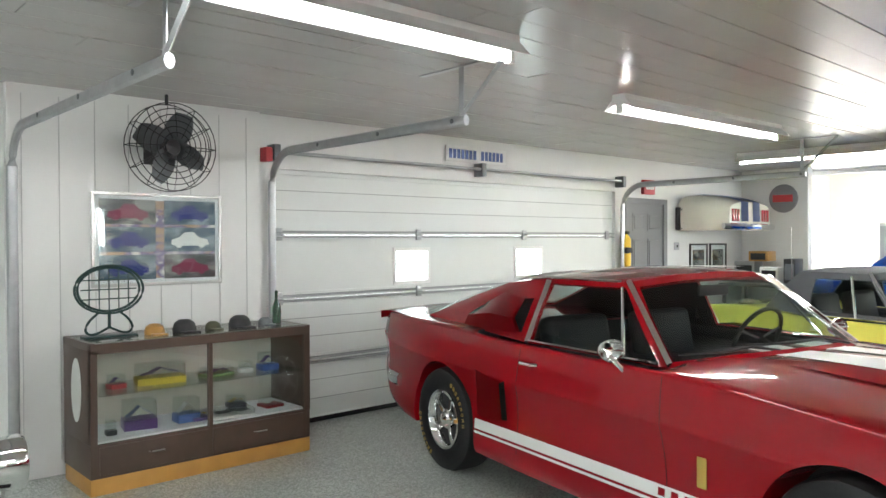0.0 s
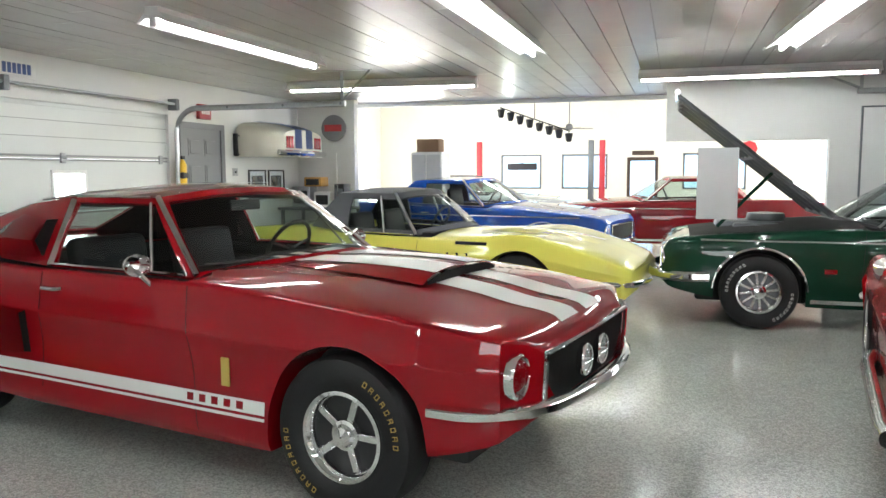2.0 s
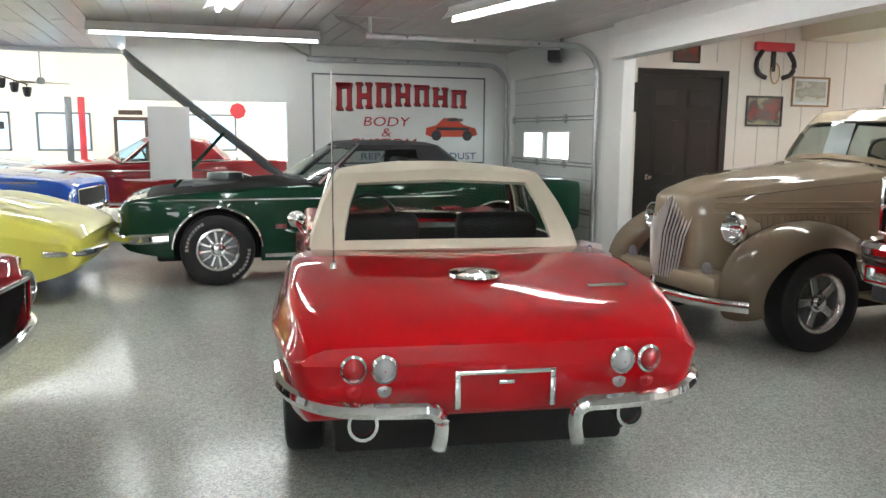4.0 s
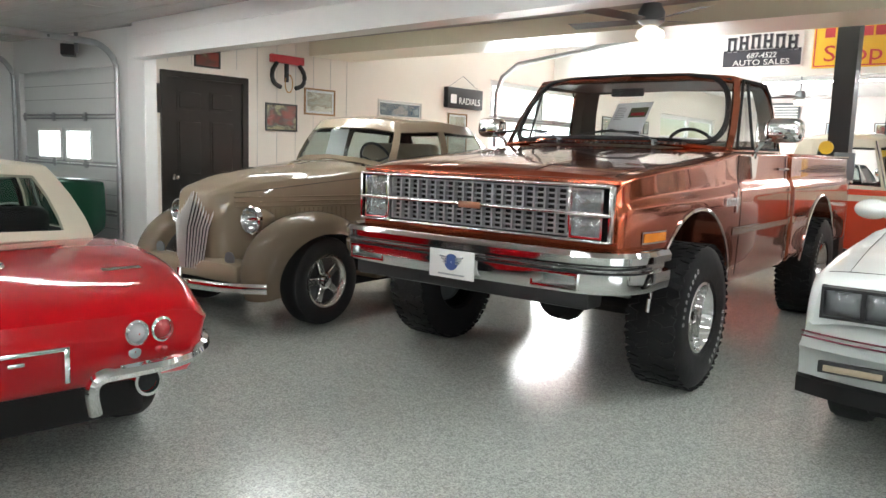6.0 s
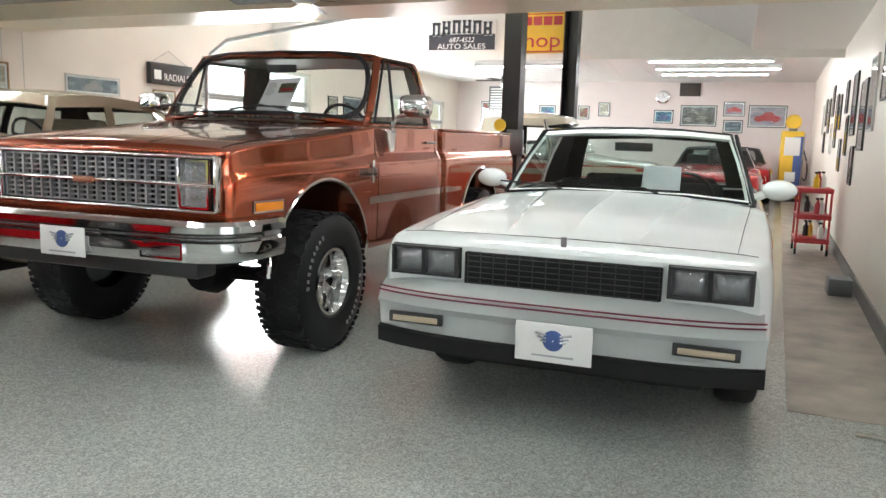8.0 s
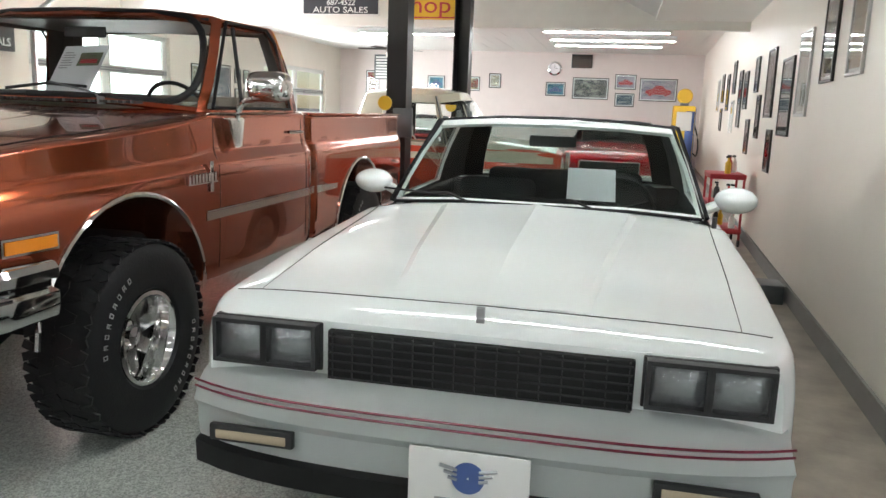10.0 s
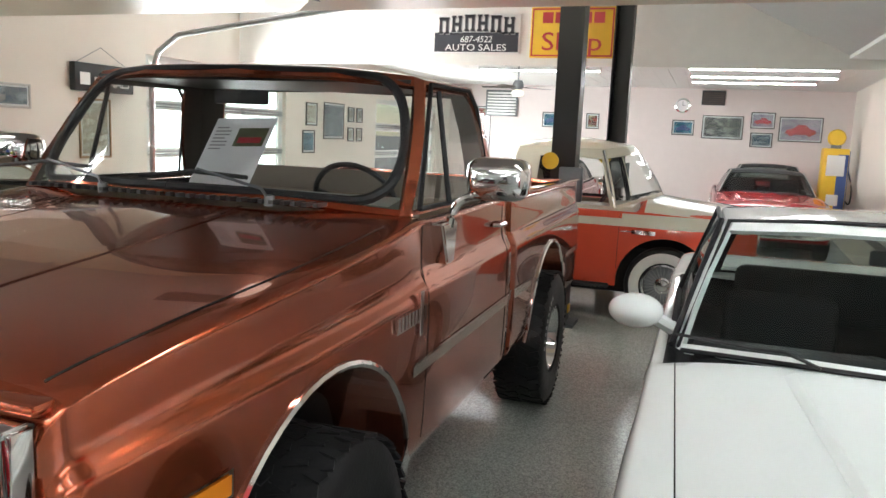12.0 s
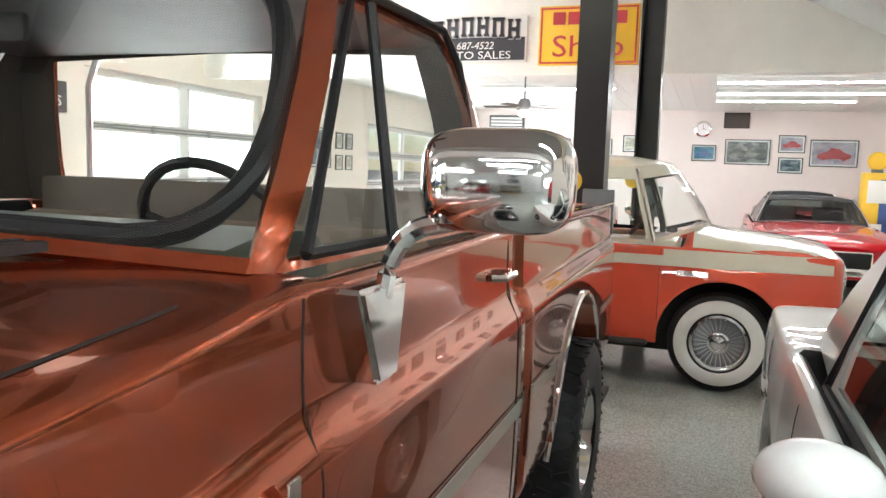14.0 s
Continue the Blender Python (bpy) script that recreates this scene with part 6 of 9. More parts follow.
        arm = part("wiper_arm", bm, DSTEEL, car, "grey metal wiper arm")
        part("wiper_blade", tubem([(-0.60, y0 - 0.62, 1.485), (-0.625, y0 - 0.40, 1.515), (-0.625, y0 - 0.16, 1.505)], 0.009, 6), BLACK, arm, "black wiper blade")
        bm = bmesh.new()
        box(bm, -4.22, -4.165, s * 0.83 - 0.07, s * 0.83 + 0.07, 0.95, 1.28, 0.008)
        part("tail_light", bm, REDL, car)
        # bed rail
        part("bed_rail", boxm(-4.15, -2.02, min(s * 0.86, s * 0.945), max(s * 0.86, s * 0.945), 1.38, 1.40, 0.008), skin, car)
        part("leaf_spring", boxm(-0.55, 0.5, s * 0.46 - 0.03, s * 0.46 + 0.03, 0.52, 0.58, 0.01), UNDER, car)
    # grille: two egg-crate bands, chrome bars
    part("grille_back", boxm(0.80, 0.872, -0.84, 0.84, 0.90, 1.185, 0.004), UNDER, car)
    bm = bmesh.new()
    for z0, z1 in ((1.055, 1.17), (0.93, 1.04)):
        for k in range(19):
            y = -0.60 + k * 0.0667
            box(bm, 0.872, 0.905, y - 0.006, y + 0.006, z0, z1)
        for k in range(5):
            z = z0 + (z1 - z0) * k / 4
            box(bm, 0.872, 0.895, -0.61, 0.61, z - 0.004, z + 0.004)
    part("grille_crate", bm, mat("grey_grille", (0.30, 0.30, 0.31), 0.35, metal=0.6), car, "grey egg-crate grille", smooth=0)
    bm = bmesh.new()
    for z, h in ((1.19, 0.016), (1.047, 0.018), (0.912, 0.014)):
        box(bm, 0.872, 0.925, -0.85, 0.85, z - h / 2, z + h / 2, 0.004)
    for y in (-0.85, -0.625, 0.625, 0.85):
        box(bm, 0.872, 0.918, y - 0.01, y + 0.01, 0.91, 1.19, 0.003)
    part("grille_surround", bm, CHROME, car, "chrome grille surround")
    part("grille_emblem", boxm(0.925, 0.937, -0.075, 0.075, 1.028, 1.066, 0.006), mat("bronze_badge", (0.30, 0.11, 0.06), 0.35), car, "small bronze cross-shaped badge")
    # bonnet lip and centre pressings
    part("bonnet_lip", boxm(0.80, 0.875, -0.86, 0.86, 1.20, 1.225, 0.01), skin, car)
    for s in (-1, 1):
        part("bonnet_crease", sh.strip_top(0.80, -0.50, s * 0.33, s * 0.35, 24, 0.009), skin, car)
        bm = bmesh.new()
        tube(bm, [(x, s * (sh.at(x)[3] - 0.075), sh.top(x, sh.at(x)[3] - 0.075) + 0.001) for x in np.linspace(0.80, -0.55, 22)], 0.0028, 4)
        part("bonnet_gap", bm, UNDER, car, smooth=0)
    bm = bmesh.new()
    for k in range(30):
        y = -0.62 + k * 0.0427
        box(bm, -0.575, -0.50, y, y + 0.018, 1.428, 1.442)
    part("cowl_vent", bm, BLACK, car, "slotted cowl vent", smooth=0)
    # bumper and valance
    bm = bmesh.new()
    path = chaikin([(0.55, 1.01, 0), (0.86, 1.0, 0), (1.02, 0.86, 0), (1.06, 0.6, 0), (1.07, 0, 0), (1.06, -0.6, 0), (1.02, -0.86, 0), (0.86, -1.0, 0), (0.55, -1.01, 0)], 2)
    prof = [(0, 0.665), (0.012, 0.68), (0.02, 0.72), (0.02, 0.765), (-0.015, 0.78), (-0.015, 0.80), (0.02, 0.815), (0.022, 0.85), (0.005, 0.872), (-0.03, 0.875), (-0.05, 0.86), (-0.05, 0.68)]
    rows = []
    for i, p in enumerate(path):
        a, b = Vector(path[max(i - 1, 0)]), Vector(path[min(i + 1, len(path) - 1)])
        d = (b - a).normalized()
        nrm = Vector((-d.y, d.x, 0))
        rows.append([Vector((p[0], p[1], z)) + nrm * o for o, z in prof])
    rings(bm, rows, True, True)
    part("bumper", bm, CHROME, car, "deep chrome front bumper")
    bm = bmesh.new()
    tube(bm, [(p[0] - 0.006, p[1], 0.79) for p in path[4:-4]], 0.006, 6)
    part("bumper_insert", bm, BLACK, car, "black bumper insert")
    for s in (-1, 1):
        y0, y1 = sorted((s * 0.52, s * 0.76))
        lamp_box(car, 1.045, 1.072, y0, y1, 0.695, 0.755, "park_light", CHROME)
    part("valance", boxm(0.84, 1.0, -0.80, 0.80, 0.575, 0.665, 0.02), BLACK, car, "black lower valance")
    plate(car, 1.10, 0.02, 0.73, 1)
    # axle, frame, interior
    for x in (0, -2.985):
        bm = bmesh.new()
        tube(bm, [(x, -0.75, 0.42), (x, 0.75, 0.42)], 0.05, 8)
        lathe(bm, [(0.02, -0.16), (0.12, -0.13), (0.16, 0), (0.12, 0.13), (0.02, 0.16)], 14, (x, 0.12, 0.42), "x")
        part("axle", bm, UNDER, car)
    seats(car, -1.72, 1.05, 0.8, mat("tan_bench", (0.22, 0.17, 0.12), 0.7, bump=0.1), 1, 0.33)
    steering(car, -1.22, 0.44, 1.385, 0.19, 60)
    bm = bmesh.new()
    ys = np.linspace(-0.80, 0.80, 17)
    xf = lambda y: float(np.interp(abs(y), [0, 0.45, 0.855], [-0.565, -0.605, -0.75]))
    sheet(bm, [[(xf(y), y, 1.441 - 0.03 * abs(y) ** 3) for y in ys], [(-0.85, y, 1.446) for y in ys], [(-0.99, y, 1.438) for y in ys], [(-1.04, y, 1.40) for y in ys], [(-1.05, y, 1.12) for y in ys]], 0.012)
    part("dashboard", bm, GREYV, car, "grey-green dashboard")
    part("rear_panel", boxm(-1.925, -1.90, -0.80, 0.80, 1.16, 1.485, 0.01), mat("tan_trim_panel", (0.16, 0.13, 0.10), 0.7), car, "brown rear cab panel")
    # price sheet leaning on the dash: photo and rows of print
    SX = lambda u, v, o: (-0.655 - 0.16 * v + o, -0.01 + 0.27 * u + 0.035 * v, 1.445 + 0.27 * v + 0.012 * u + o)

    def on_sheet(u0, u1, v0, v1, o, d):
        bm = bmesh.new()
        sheet(bm, [[SX(u0, v0, o), SX(u1, v0, o)], [SX(u0, v1, o), SX(u1, v1, o)]], d)
        return bm

    ps = part("price_sheet", on_sheet(0, 1, 0, 1, 0, 0.002), PAPER, car, "white sheet with a small photo behind the screen", smooth=0)
    part("photo", on_sheet(0.46, 0.95, 0.58, 0.84, 0.004, 0.001), mat("photo_mix", (0.12, 0.14, 0.08), 0.5, var=0.8, scale=40), ps, "small colour photo", smooth=0)
    part("photo_car", on_sheet(0.52, 0.9, 0.62, 0.70, 0.006, 0.001), REDP, ps, smooth=0)
    for k in range(7):
        part("print_line", on_sheet(0.08, 0.34 if k % 3 else 0.28, 0.84 - 0.05 * k, 0.86 - 0.05 * k, 0.004, 0.001), mat("print_grey", (0.35, 0.35, 0.36), 0.7), ps, smooth=0)
    part("rear_view_mirror", boxm(-1.02, -1.0, -0.13, 0.13, 1.78, 1.84, 0.01), BLACK, car)
    part("headliner", boxm(-1.80, -1.02, -0.75, 0.75, 1.88, 1.895), BLACK, car)
    return car


def pickup50(m):
    """A two-tone 1950s pickup with whitewall tyres."""
    skin = paint("coral_paint", (0.70, 0.095, 0.05))
    cream = paint("cream_paint", (0.74, 0.70, 0.58))
    keys = [(0.80, 0.40, 0.98, 1.02, 0.70, 0.74), (0.74, 0.38, 1.01, 1.06, 0.80, 0.84), (0.3, 0.34, 1.03, 1.12, 0.84, 0.90), (0, 0.32, 1.035, 1.15, 0.845, 0.91), (-0.24, 0.32, 1.04, 1.18, 0.85, 0.91), (-0.34, 0.32, 1.04, 0.9, 0.85, 0.91), (-1.69, 0.33, 1.05, 0.9, 0.85, 0.91), (-1.71, 0.34, 1.05, 1.03, 0.82, 0.88), (-1.77, 0.34, 1.04, 1.02, 0.82, 0.88), (-1.79, 0.35, 1.04, 0.75, 0.85, 0.91), (-3.9, 0.38, 1.04, 0.75, 0.84, 0.90), (-3.95, 0.40, 1.02, 1.0, 0.82, 0.88)]
    sh = Shape(keys, (0, -2.9), 0.44, 0.37, 0.5)
    car = base_car("vintage_pickup", "coral and cream vintage pickup with wide whitewall tyres", m, sh, skin, (-1.69, -0.36), TANV, (0, -2.9), 0.80, 0.36, 0.18, 0.20, "wire", None, WHITE, category="pickup")
    belt = [(-0.10, 0, 1.17), (-0.16, 0.42, 1.16), (-0.48, 0.76, 1.05), (-0.54, 0.79, 1.04), (-1.29, 0.80, 1.05), (-1.36, 0.80, 1.05), (-1.64, 0.76, 1.05), (-1.69, 0.60, 1.05), (-1.70, 0, 1.05)]
    roof = [(-0.44, 0, 1.66), (-0.48, 0.38, 1.65), (-0.64, 0.66, 1.62), (-0.69, 0.69, 1.615), (-1.26, 0.70, 1.62), (-1.32, 0.70, 1.62), (-1.50, 0.64, 1.61), (-1.56, 0.5, 1.62), (-1.58, 0, 1.64)]
    cabin(car, belt, roof, ["front", "front", "post", "door", "post", "panel", "panel", "rear"], cream, GLASSC, 0.07, bow=0.10, frame=0.06, head=0.84)
    bm = bmesh.new()
    rows = [[(x, y, sh.top(x, y) + 0.006) for y in np.linspace(-0.1, 0.1, 17) * 8.36 * (0.93 if x > 0.6 else 1)] for x in np.linspace(0.74, -0.22, 16)]
    sheet(bm, rows)
    part("bonnet", bm, cream, car, "cream bonnet")
    for s in (-1, 1):
        part("cream_shoulder", sh.strip_side(0.72, -0.42, 0.90, 1.02, s, 30, 0.005), cream, car)
        part("cream_door_top", sh.strip_side(-0.32, -1.68, 0.90, 1.045, s, 30, 0.004), cream, car)
        seam(car, sh, -0.44, 0.50, -0.44, 1.02, s)
        seam(car, sh, -1.38, 0.36, -1.38, 1.03, s)
        handle(car, -1.5, s * (sh.side(-1.5, 0.92) + 0.006), 0.92, s)
        bm = sh.strip_side(-0.10, -0.32, 0.835, 0.875, s, 6, 0.012)
        part("fender_badge", bm, CHROME, car, "chrome arrow badge")
        part("badge_tip", sh.strip_side(-0.32, -0.42, 0.85, 0.86, s, 4, 0.012), CHROME, car)
        mirror_pod(car, -0.85, s * 0.98, 1.22, CHROME, s, 0.06, 0.06)
        lamp_round(car, 0.80, s * 0.62, 0.86, 0.09)
        part("running_board", boxm(-2.2, -0.5, min(s * 0.84, s * 0.93), max(s * 0.84, s * 0.93), 0.30, 0.34, 0.01), BLACK, car)
        bm = bmesh.new()
        tube(bm, [(-0.50, s * 0.80, 1.06), (-0.66, s * 0.70, 1.60)], 0.014, 6)
        part("window_trim", bm, CHROME, car)
    bumper(car, chaikin([(0.7, 0.9, 0.48), (0.95, 0.7, 0.47), (1.0, 0, 0.47), (0.95, -0.7, 0.47), (0.7, -0.9, 0.48)], 2), 0.14, -0.04, CHROME)
    seats(car, -1.5, 0.85, 0.8, TANV, 1, 0.5)
    steering(car, -0.7, 0.36, 1.14, 0.21, 55)
    part("dashboard", boxm(-0.6, -0.33, -0.72, 0.72, 0.9, 1.08, 0.04), cream, car)
    return car


def sedan36(m):
    """A tan 1930s sedan with separate fenders."""
    skin = paint("tan_paint", (0.235, 0.185, 0.13))
    keys = [(0.60, 0.50, 0.93, 0.97, 0.16, 0.17), (0.58, 0.45, 0.97, 1.0, 0.21, 0.22), (0.48, 0.42, 1.0, 1.05, 0.26, 0.28), (0.2, 0.40, 1.06, 1.13, 0.34, 0.38), (-0.4, 0.38, 1.12, 1.20, 0.46, 0.50), (-0.75, 0.36, 1.16, 1.23, 0.56, 0.60), (-0.80, 0.36, 1.16, 0.95, 0.57, 0.62), (-2.2, 0.34, 1.18, 0.95, 0.66, 0.70), (-2.6, 0.34, 1.18, 0.97, 0.66, 0.70), (-2.65, 0.34, 1.18, 1.22, 0.66, 0.70), (-3.1, 0.36, 1.08, 1.16, 0.58, 0.64), (-3.5, 0.42, 0.80, 0.88, 0.40, 0.50), (-3.62, 0.46, 0.62, 0.70, 0.25, 0.35)]
    sh = Shape(keys, (9,), 0.3, 0.33, 0.5)
    car = base_car("vintage_sedan", "tan 1930s sedan with rounded fenders and a tall narrow grille", m, sh, skin, (-2.62, -0.78), TANV, (0, -2.85), 0.71, 0.335, 0.20, 0.20, "five")
    belt = [(-0.78, 0, 1.24), (-0.80, 0.32, 1.22), (-0.92, 0.56, 1.17), (-0.98, 0.60, 1.165), (-1.62, 0.65, 1.17), (-1.70, 0.655, 1.17), (-2.40, 0.66, 1.18), (-2.75, 0.50, 1.20), (-2.85, 0, 1.22)]
    roof = [(-1.06, 0, 1.60), (-1.08, 0.28, 1.595), (-1.15, 0.46, 1.575), (-1.20, 0.49, 1.57), (-1.66, 0.52, 1.60), (-1.74, 0.52, 1.60), (-2.24, 0.50, 1.57), (-2.40, 0.38, 1.57), (-2.45, 0, 1.58)]
    cabin(car, belt, roof, ["front", "front", "post", "door", "post", "door", "panel", "rear"], skin, GLASS, 0.055, bow=0.10, frame=0.10, head=0.78)
    for s in (-1, 1):
        # front and rear fenders: swept crescents with a rolled crown
        for xw, a0, a1, R, dz in ((0, 150, -12, 0.50, 0.0), (-2.85, 170, 0, 0.50, 0.0)):
            bm = bmesh.new()
            rows = []
            for i in range(25):
                t = i / 24
                a = radians(a0 + (a1 - a0) * t)
                rr = R + 0.06 * math.sin(math.pi * t)
                cx, cz = xw + rr * math.cos(a) * 1.04, 0.34 + rr * math.sin(a) * 0.74
                row = []
                for j in range(9):
                    b = math.pi * j / 8
                    w = 0.165 * (0.85 + 0.3 * math.sin(math.pi * t))
                    cr = 0.11 * math.sin(b) ** 0.8 - (0.05 * (j / 8) ** 3)
                    row.append((cx + cr * math.cos(a), s * (0.665 - w * math.cos(b)), cz + cr * math.sin(a)))
                rows.append(row)
            sheet(bm, rows, 0.012)
            part("fender", bm, skin, car, "rounded tan fender")
        # running board
        part("running_board", boxm(-2.35, -0.50, min(s * 0.60, s * 0.86), max(s * 0.60, s * 0.86), 0.30, 0.34, 0.012), skin, car)
        # bullet headlamps
        bm = bmesh.new()
        lathe(bm, [(0.004, -0.20), (0.05, -0.17), (0.085, -0.08), (0.10, 0.0), (0.105, 0.01)], 24, (0.405, s * 0.43, 0.79), "x")
        tube(bm, [(0.36, s * 0.43, 0.72), (0.33, s * 0.47, 0.60)], 0.03, 8)
        hl = part("headlight", bm, skin, car, "tan bullet headlamp")
        lamp_round(hl, 0.42, s * 0.43, 0.79, 0.09, "lamp_face", CHROME)
        bm = bmesh.new()
        lathe(bm, [(0.05, 0.0), (0.052, 0.01), (0.03, 0.016), (0.003, 0.017)], 18, (0.60, s * 0.42, 0.52), "x")
        part("horn_grille", bm, DSTEEL, car)
        # bonnet louvres
        bm = bmesh.new()
        for k in range(3):
            tube(bm, [(x, s * (sh.side(x, 0.88 + 0.035 * k) + 0.003), 0.88 + 0.035 * k) for x in np.linspace(0.45, -0.65, 14)], 0.007, 5)
        for k in range(22):
            x = 0.40 - k * 0.042
            tube(bm, [(x, s * (sh.side(x, z) + 0.002), z) for z in (0.70, 0.78, 0.86)], 0.006, 4)
        part("bonnet_louvres", bm, skin, car, "rows of bonnet louvres")
        seam(car, sh, 0.44, 0.98, -0.74, 1.10, s)
        seam(car, sh, -0.84, 0.42, -0.84, 1.12, s)
        seam(car, sh, -1.68, 0.42, -1.68, 1.14, s)
        handle(car, -1.55, s * (sh.side(-1.55, 1.02) + 0.003), 1.02, s)
    # raked radiator grille of thin bars
    bm = bmesh.new()
    for k in range(15):
        f = (k - 7) / 7
        y = 0.20 * f
        xt = 0.60 - 0.05 * abs(f)
        tube(bm, [(xt, y * 1.1, 0.98 - 0.05 * abs(f)), (xt + 0.07, y * 0.95, 0.72), (xt + 0.09, y * 0.7, 0.42)], 0.007, 5)
    part("grille", bm, mat("bright_grille_bar", (0.52, 0.51, 0.48), 0.35, metal=0.4), car, "tall bright grille of thin bars")
    bm = bmesh.new()
    sheet(bm, [[(0.54, -0.22, 0.95), (0.585, 0, 0.97), (0.54, 0.22, 0.95)], [(0.61, -0.19, 0.7), (0.655, 0, 0.7), (0.61, 0.19, 0.7)], [(0.63, -0.14, 0.42), (0.675, 0, 0.42), (0.63, 0.14, 0.42)]], 0.005)
    part("grille_back", bm, BLACK, car)
    bm = bmesh.new()
    tube(bm, chaikin([(0.64, 0.86, 0.36), (0.80, 0.66, 0.36), (0.86, 0.3, 0.36), (0.82, 0, 0.33), (0.86, -0.3, 0.36), (0.80, -0.66, 0.36), (0.64, -0.86, 0.36)], 2), 0.035, 8, 0.4)
    for s in (-1, 1):
        tube(bm, [(0.88, s * 0.22, 0.28), (0.89, s * 0.22, 0.36), (0.88, s * 0.22, 0.47)], 0.02, 8)
    part("bumper", bm, CHROME, car, "slim chrome bumper with two uprights")
    part("front_apron", boxm(0.40, 0.66, -0.56, 0.56, 0.34, 0.50, 0.06), skin, car)
    plate(car, 0.86, -0.62, 0.50, 1)
    seats(car, -1.7, 0.9, 0.5, TANV, 1, 0.5)
    steering(car, -1.15, 0.26, 1.22, 0.18)
    part("dashboard", boxm(-1.02, -0.86, -0.5, 0.5, 0.98, 1.18, 0.03), skin, car)
    bm = bmesh.new()
    sheet(bm, [[(-0.90, -0.14, 1.26), (-0.90, 0.08, 1.26)], [(-1.02, -0.18, 1.50), (-1.02, 0.04, 1.50)]], 0.002)
    part("price_sheet", bm, PAPER, car, "white paper sheet behind the screen", smooth=0)
    return car


RED = paint("deep_red_paint", (0.23, 0.0018, 0.006), ior=1.42)
BRED = paint("bright_red_paint", (0.37, 0.0025, 0.006), ior=1.42)
YEL = paint("pale_yellow_paint", (0.74, 0.70, 0.13))
BLUE = paint("bright_blue_paint", (0.008, 0.07, 0.40))
GREEN = paint("dark_green_paint", (0.006, 0.035, 0.020), 0.2)
MAROON = paint("maroon_paint", (0.20, 0.01, 0.015))
IVORY = mat("ivory_canvas", (0.66, 0.60, 0.48), 0.8, var=0.08, bump=0.15, bscale=120)
CHARCOAL = mat("charcoal_canvas", (0.085, 0.088, 0.095), 0.85, var=0.1, bump=0.15, bscale=120)
BLACKC = mat("black_canvas", (0.02, 0.021, 0.024), 0.8, var=0.1, bump=0.15, bscale=120)


def put(x, y, heading):
    return Matrix.Translation((x, y, 0)) @ Matrix.Rotation(radians(heading), 4, "Z")


fastback("fastback_coupe", "deep red fastback coupe with white racing stripes", put(-1.07, 4.24, -11.5), RED, True, GOLD)
roadster("sports_convertible", "bright red sports convertible with an ivory soft top", put(2.08, 6.36, 80.6) @ Matrix.Diagonal((1, 0.90, 1, 1)), BRED, IVORY)
pickup80(put(4.81, 2.815, 180))
coupe80(put(4.92, 0.21, 180))
sedan36(put(4.355, 5.285, 182))
roadster("sports_convertible", "pale yellow sports convertible with a charcoal soft top", put(-1.22, 8.22, -7), YEL, CHARCOAL, None, "ten")
notch("convertible", "dark green convertible with its bonnet raised and black top up", put(0.77, 8.74, 180), GREEN, BLACKC, True, "slots", WHITE)
notch("fastback_coupe", "bright blue coupe parked in the bright room", put(-1.5, 11.75, -12), BLUE, BLUE, False, "five", None, False)
notch("classic_car", "maroon classic car parked in the bright room", put(-1.4, 14.6, 180), MAROON, MAROON, False, "slots", None, False)
notch("convertible", "silver classic convertible with a dark top", put(-3.0, 17.6, 0), paint("silver_paint", (0.4, 0.42, 0.44), 0.5), BLACKC, False, "slots")
pickup50(put(11.28, 1.245, -90))
notch("convertible", "red convertible facing the aisle in the far room", put(16.0, -0.05, 180), BRED, BLACKC, False, "five", simple=False)
notch("convertible", "red convertible facing the aisle beside the fuel pump", put(20.6, -0.4, 180), BRED, BLACKC, False, "five", simple=True)
notch("convertible", "red convertible with a black top in the far room", put(16.4, 3.9, 180), BRED, BLACKC, False, "five", simple=True)

# ---- wall things and fittings ----
def on_wall(m_wall, x, z):
    """Pose on a wall: x along it, y out of it, z up."""
    return m_wall @ Matrix.Translation((x, 0, z))


WA = Matrix.Translation((XA, 0, 0)) @ Matrix.Rotation(-math.pi / 2, 4, "Z")          # x runs along -y
WP = Matrix.Translation((XA + 0.064, 0, 0)) @ Matrix.Rotation(-math.pi / 2, 4, "Z")
WS = Matrix.Translation((0, YS, 0)) @ Matrix.Rotation(math.pi, 4, "Z")               # x runs along -x
WK = Matrix.Translation((0, 7.9, 0)) @ Matrix.Rotation(math.pi, 4, "Z")
WF = Matrix.Translation((23.7, 0, 0)) @ Matrix.Rotation(math.pi / 2, 4, "Z")         # x runs along +y
WH = Matrix.Translation((13.4, 0, 0)) @ Matrix.Rotation(math.pi / 2, 4, "Z")


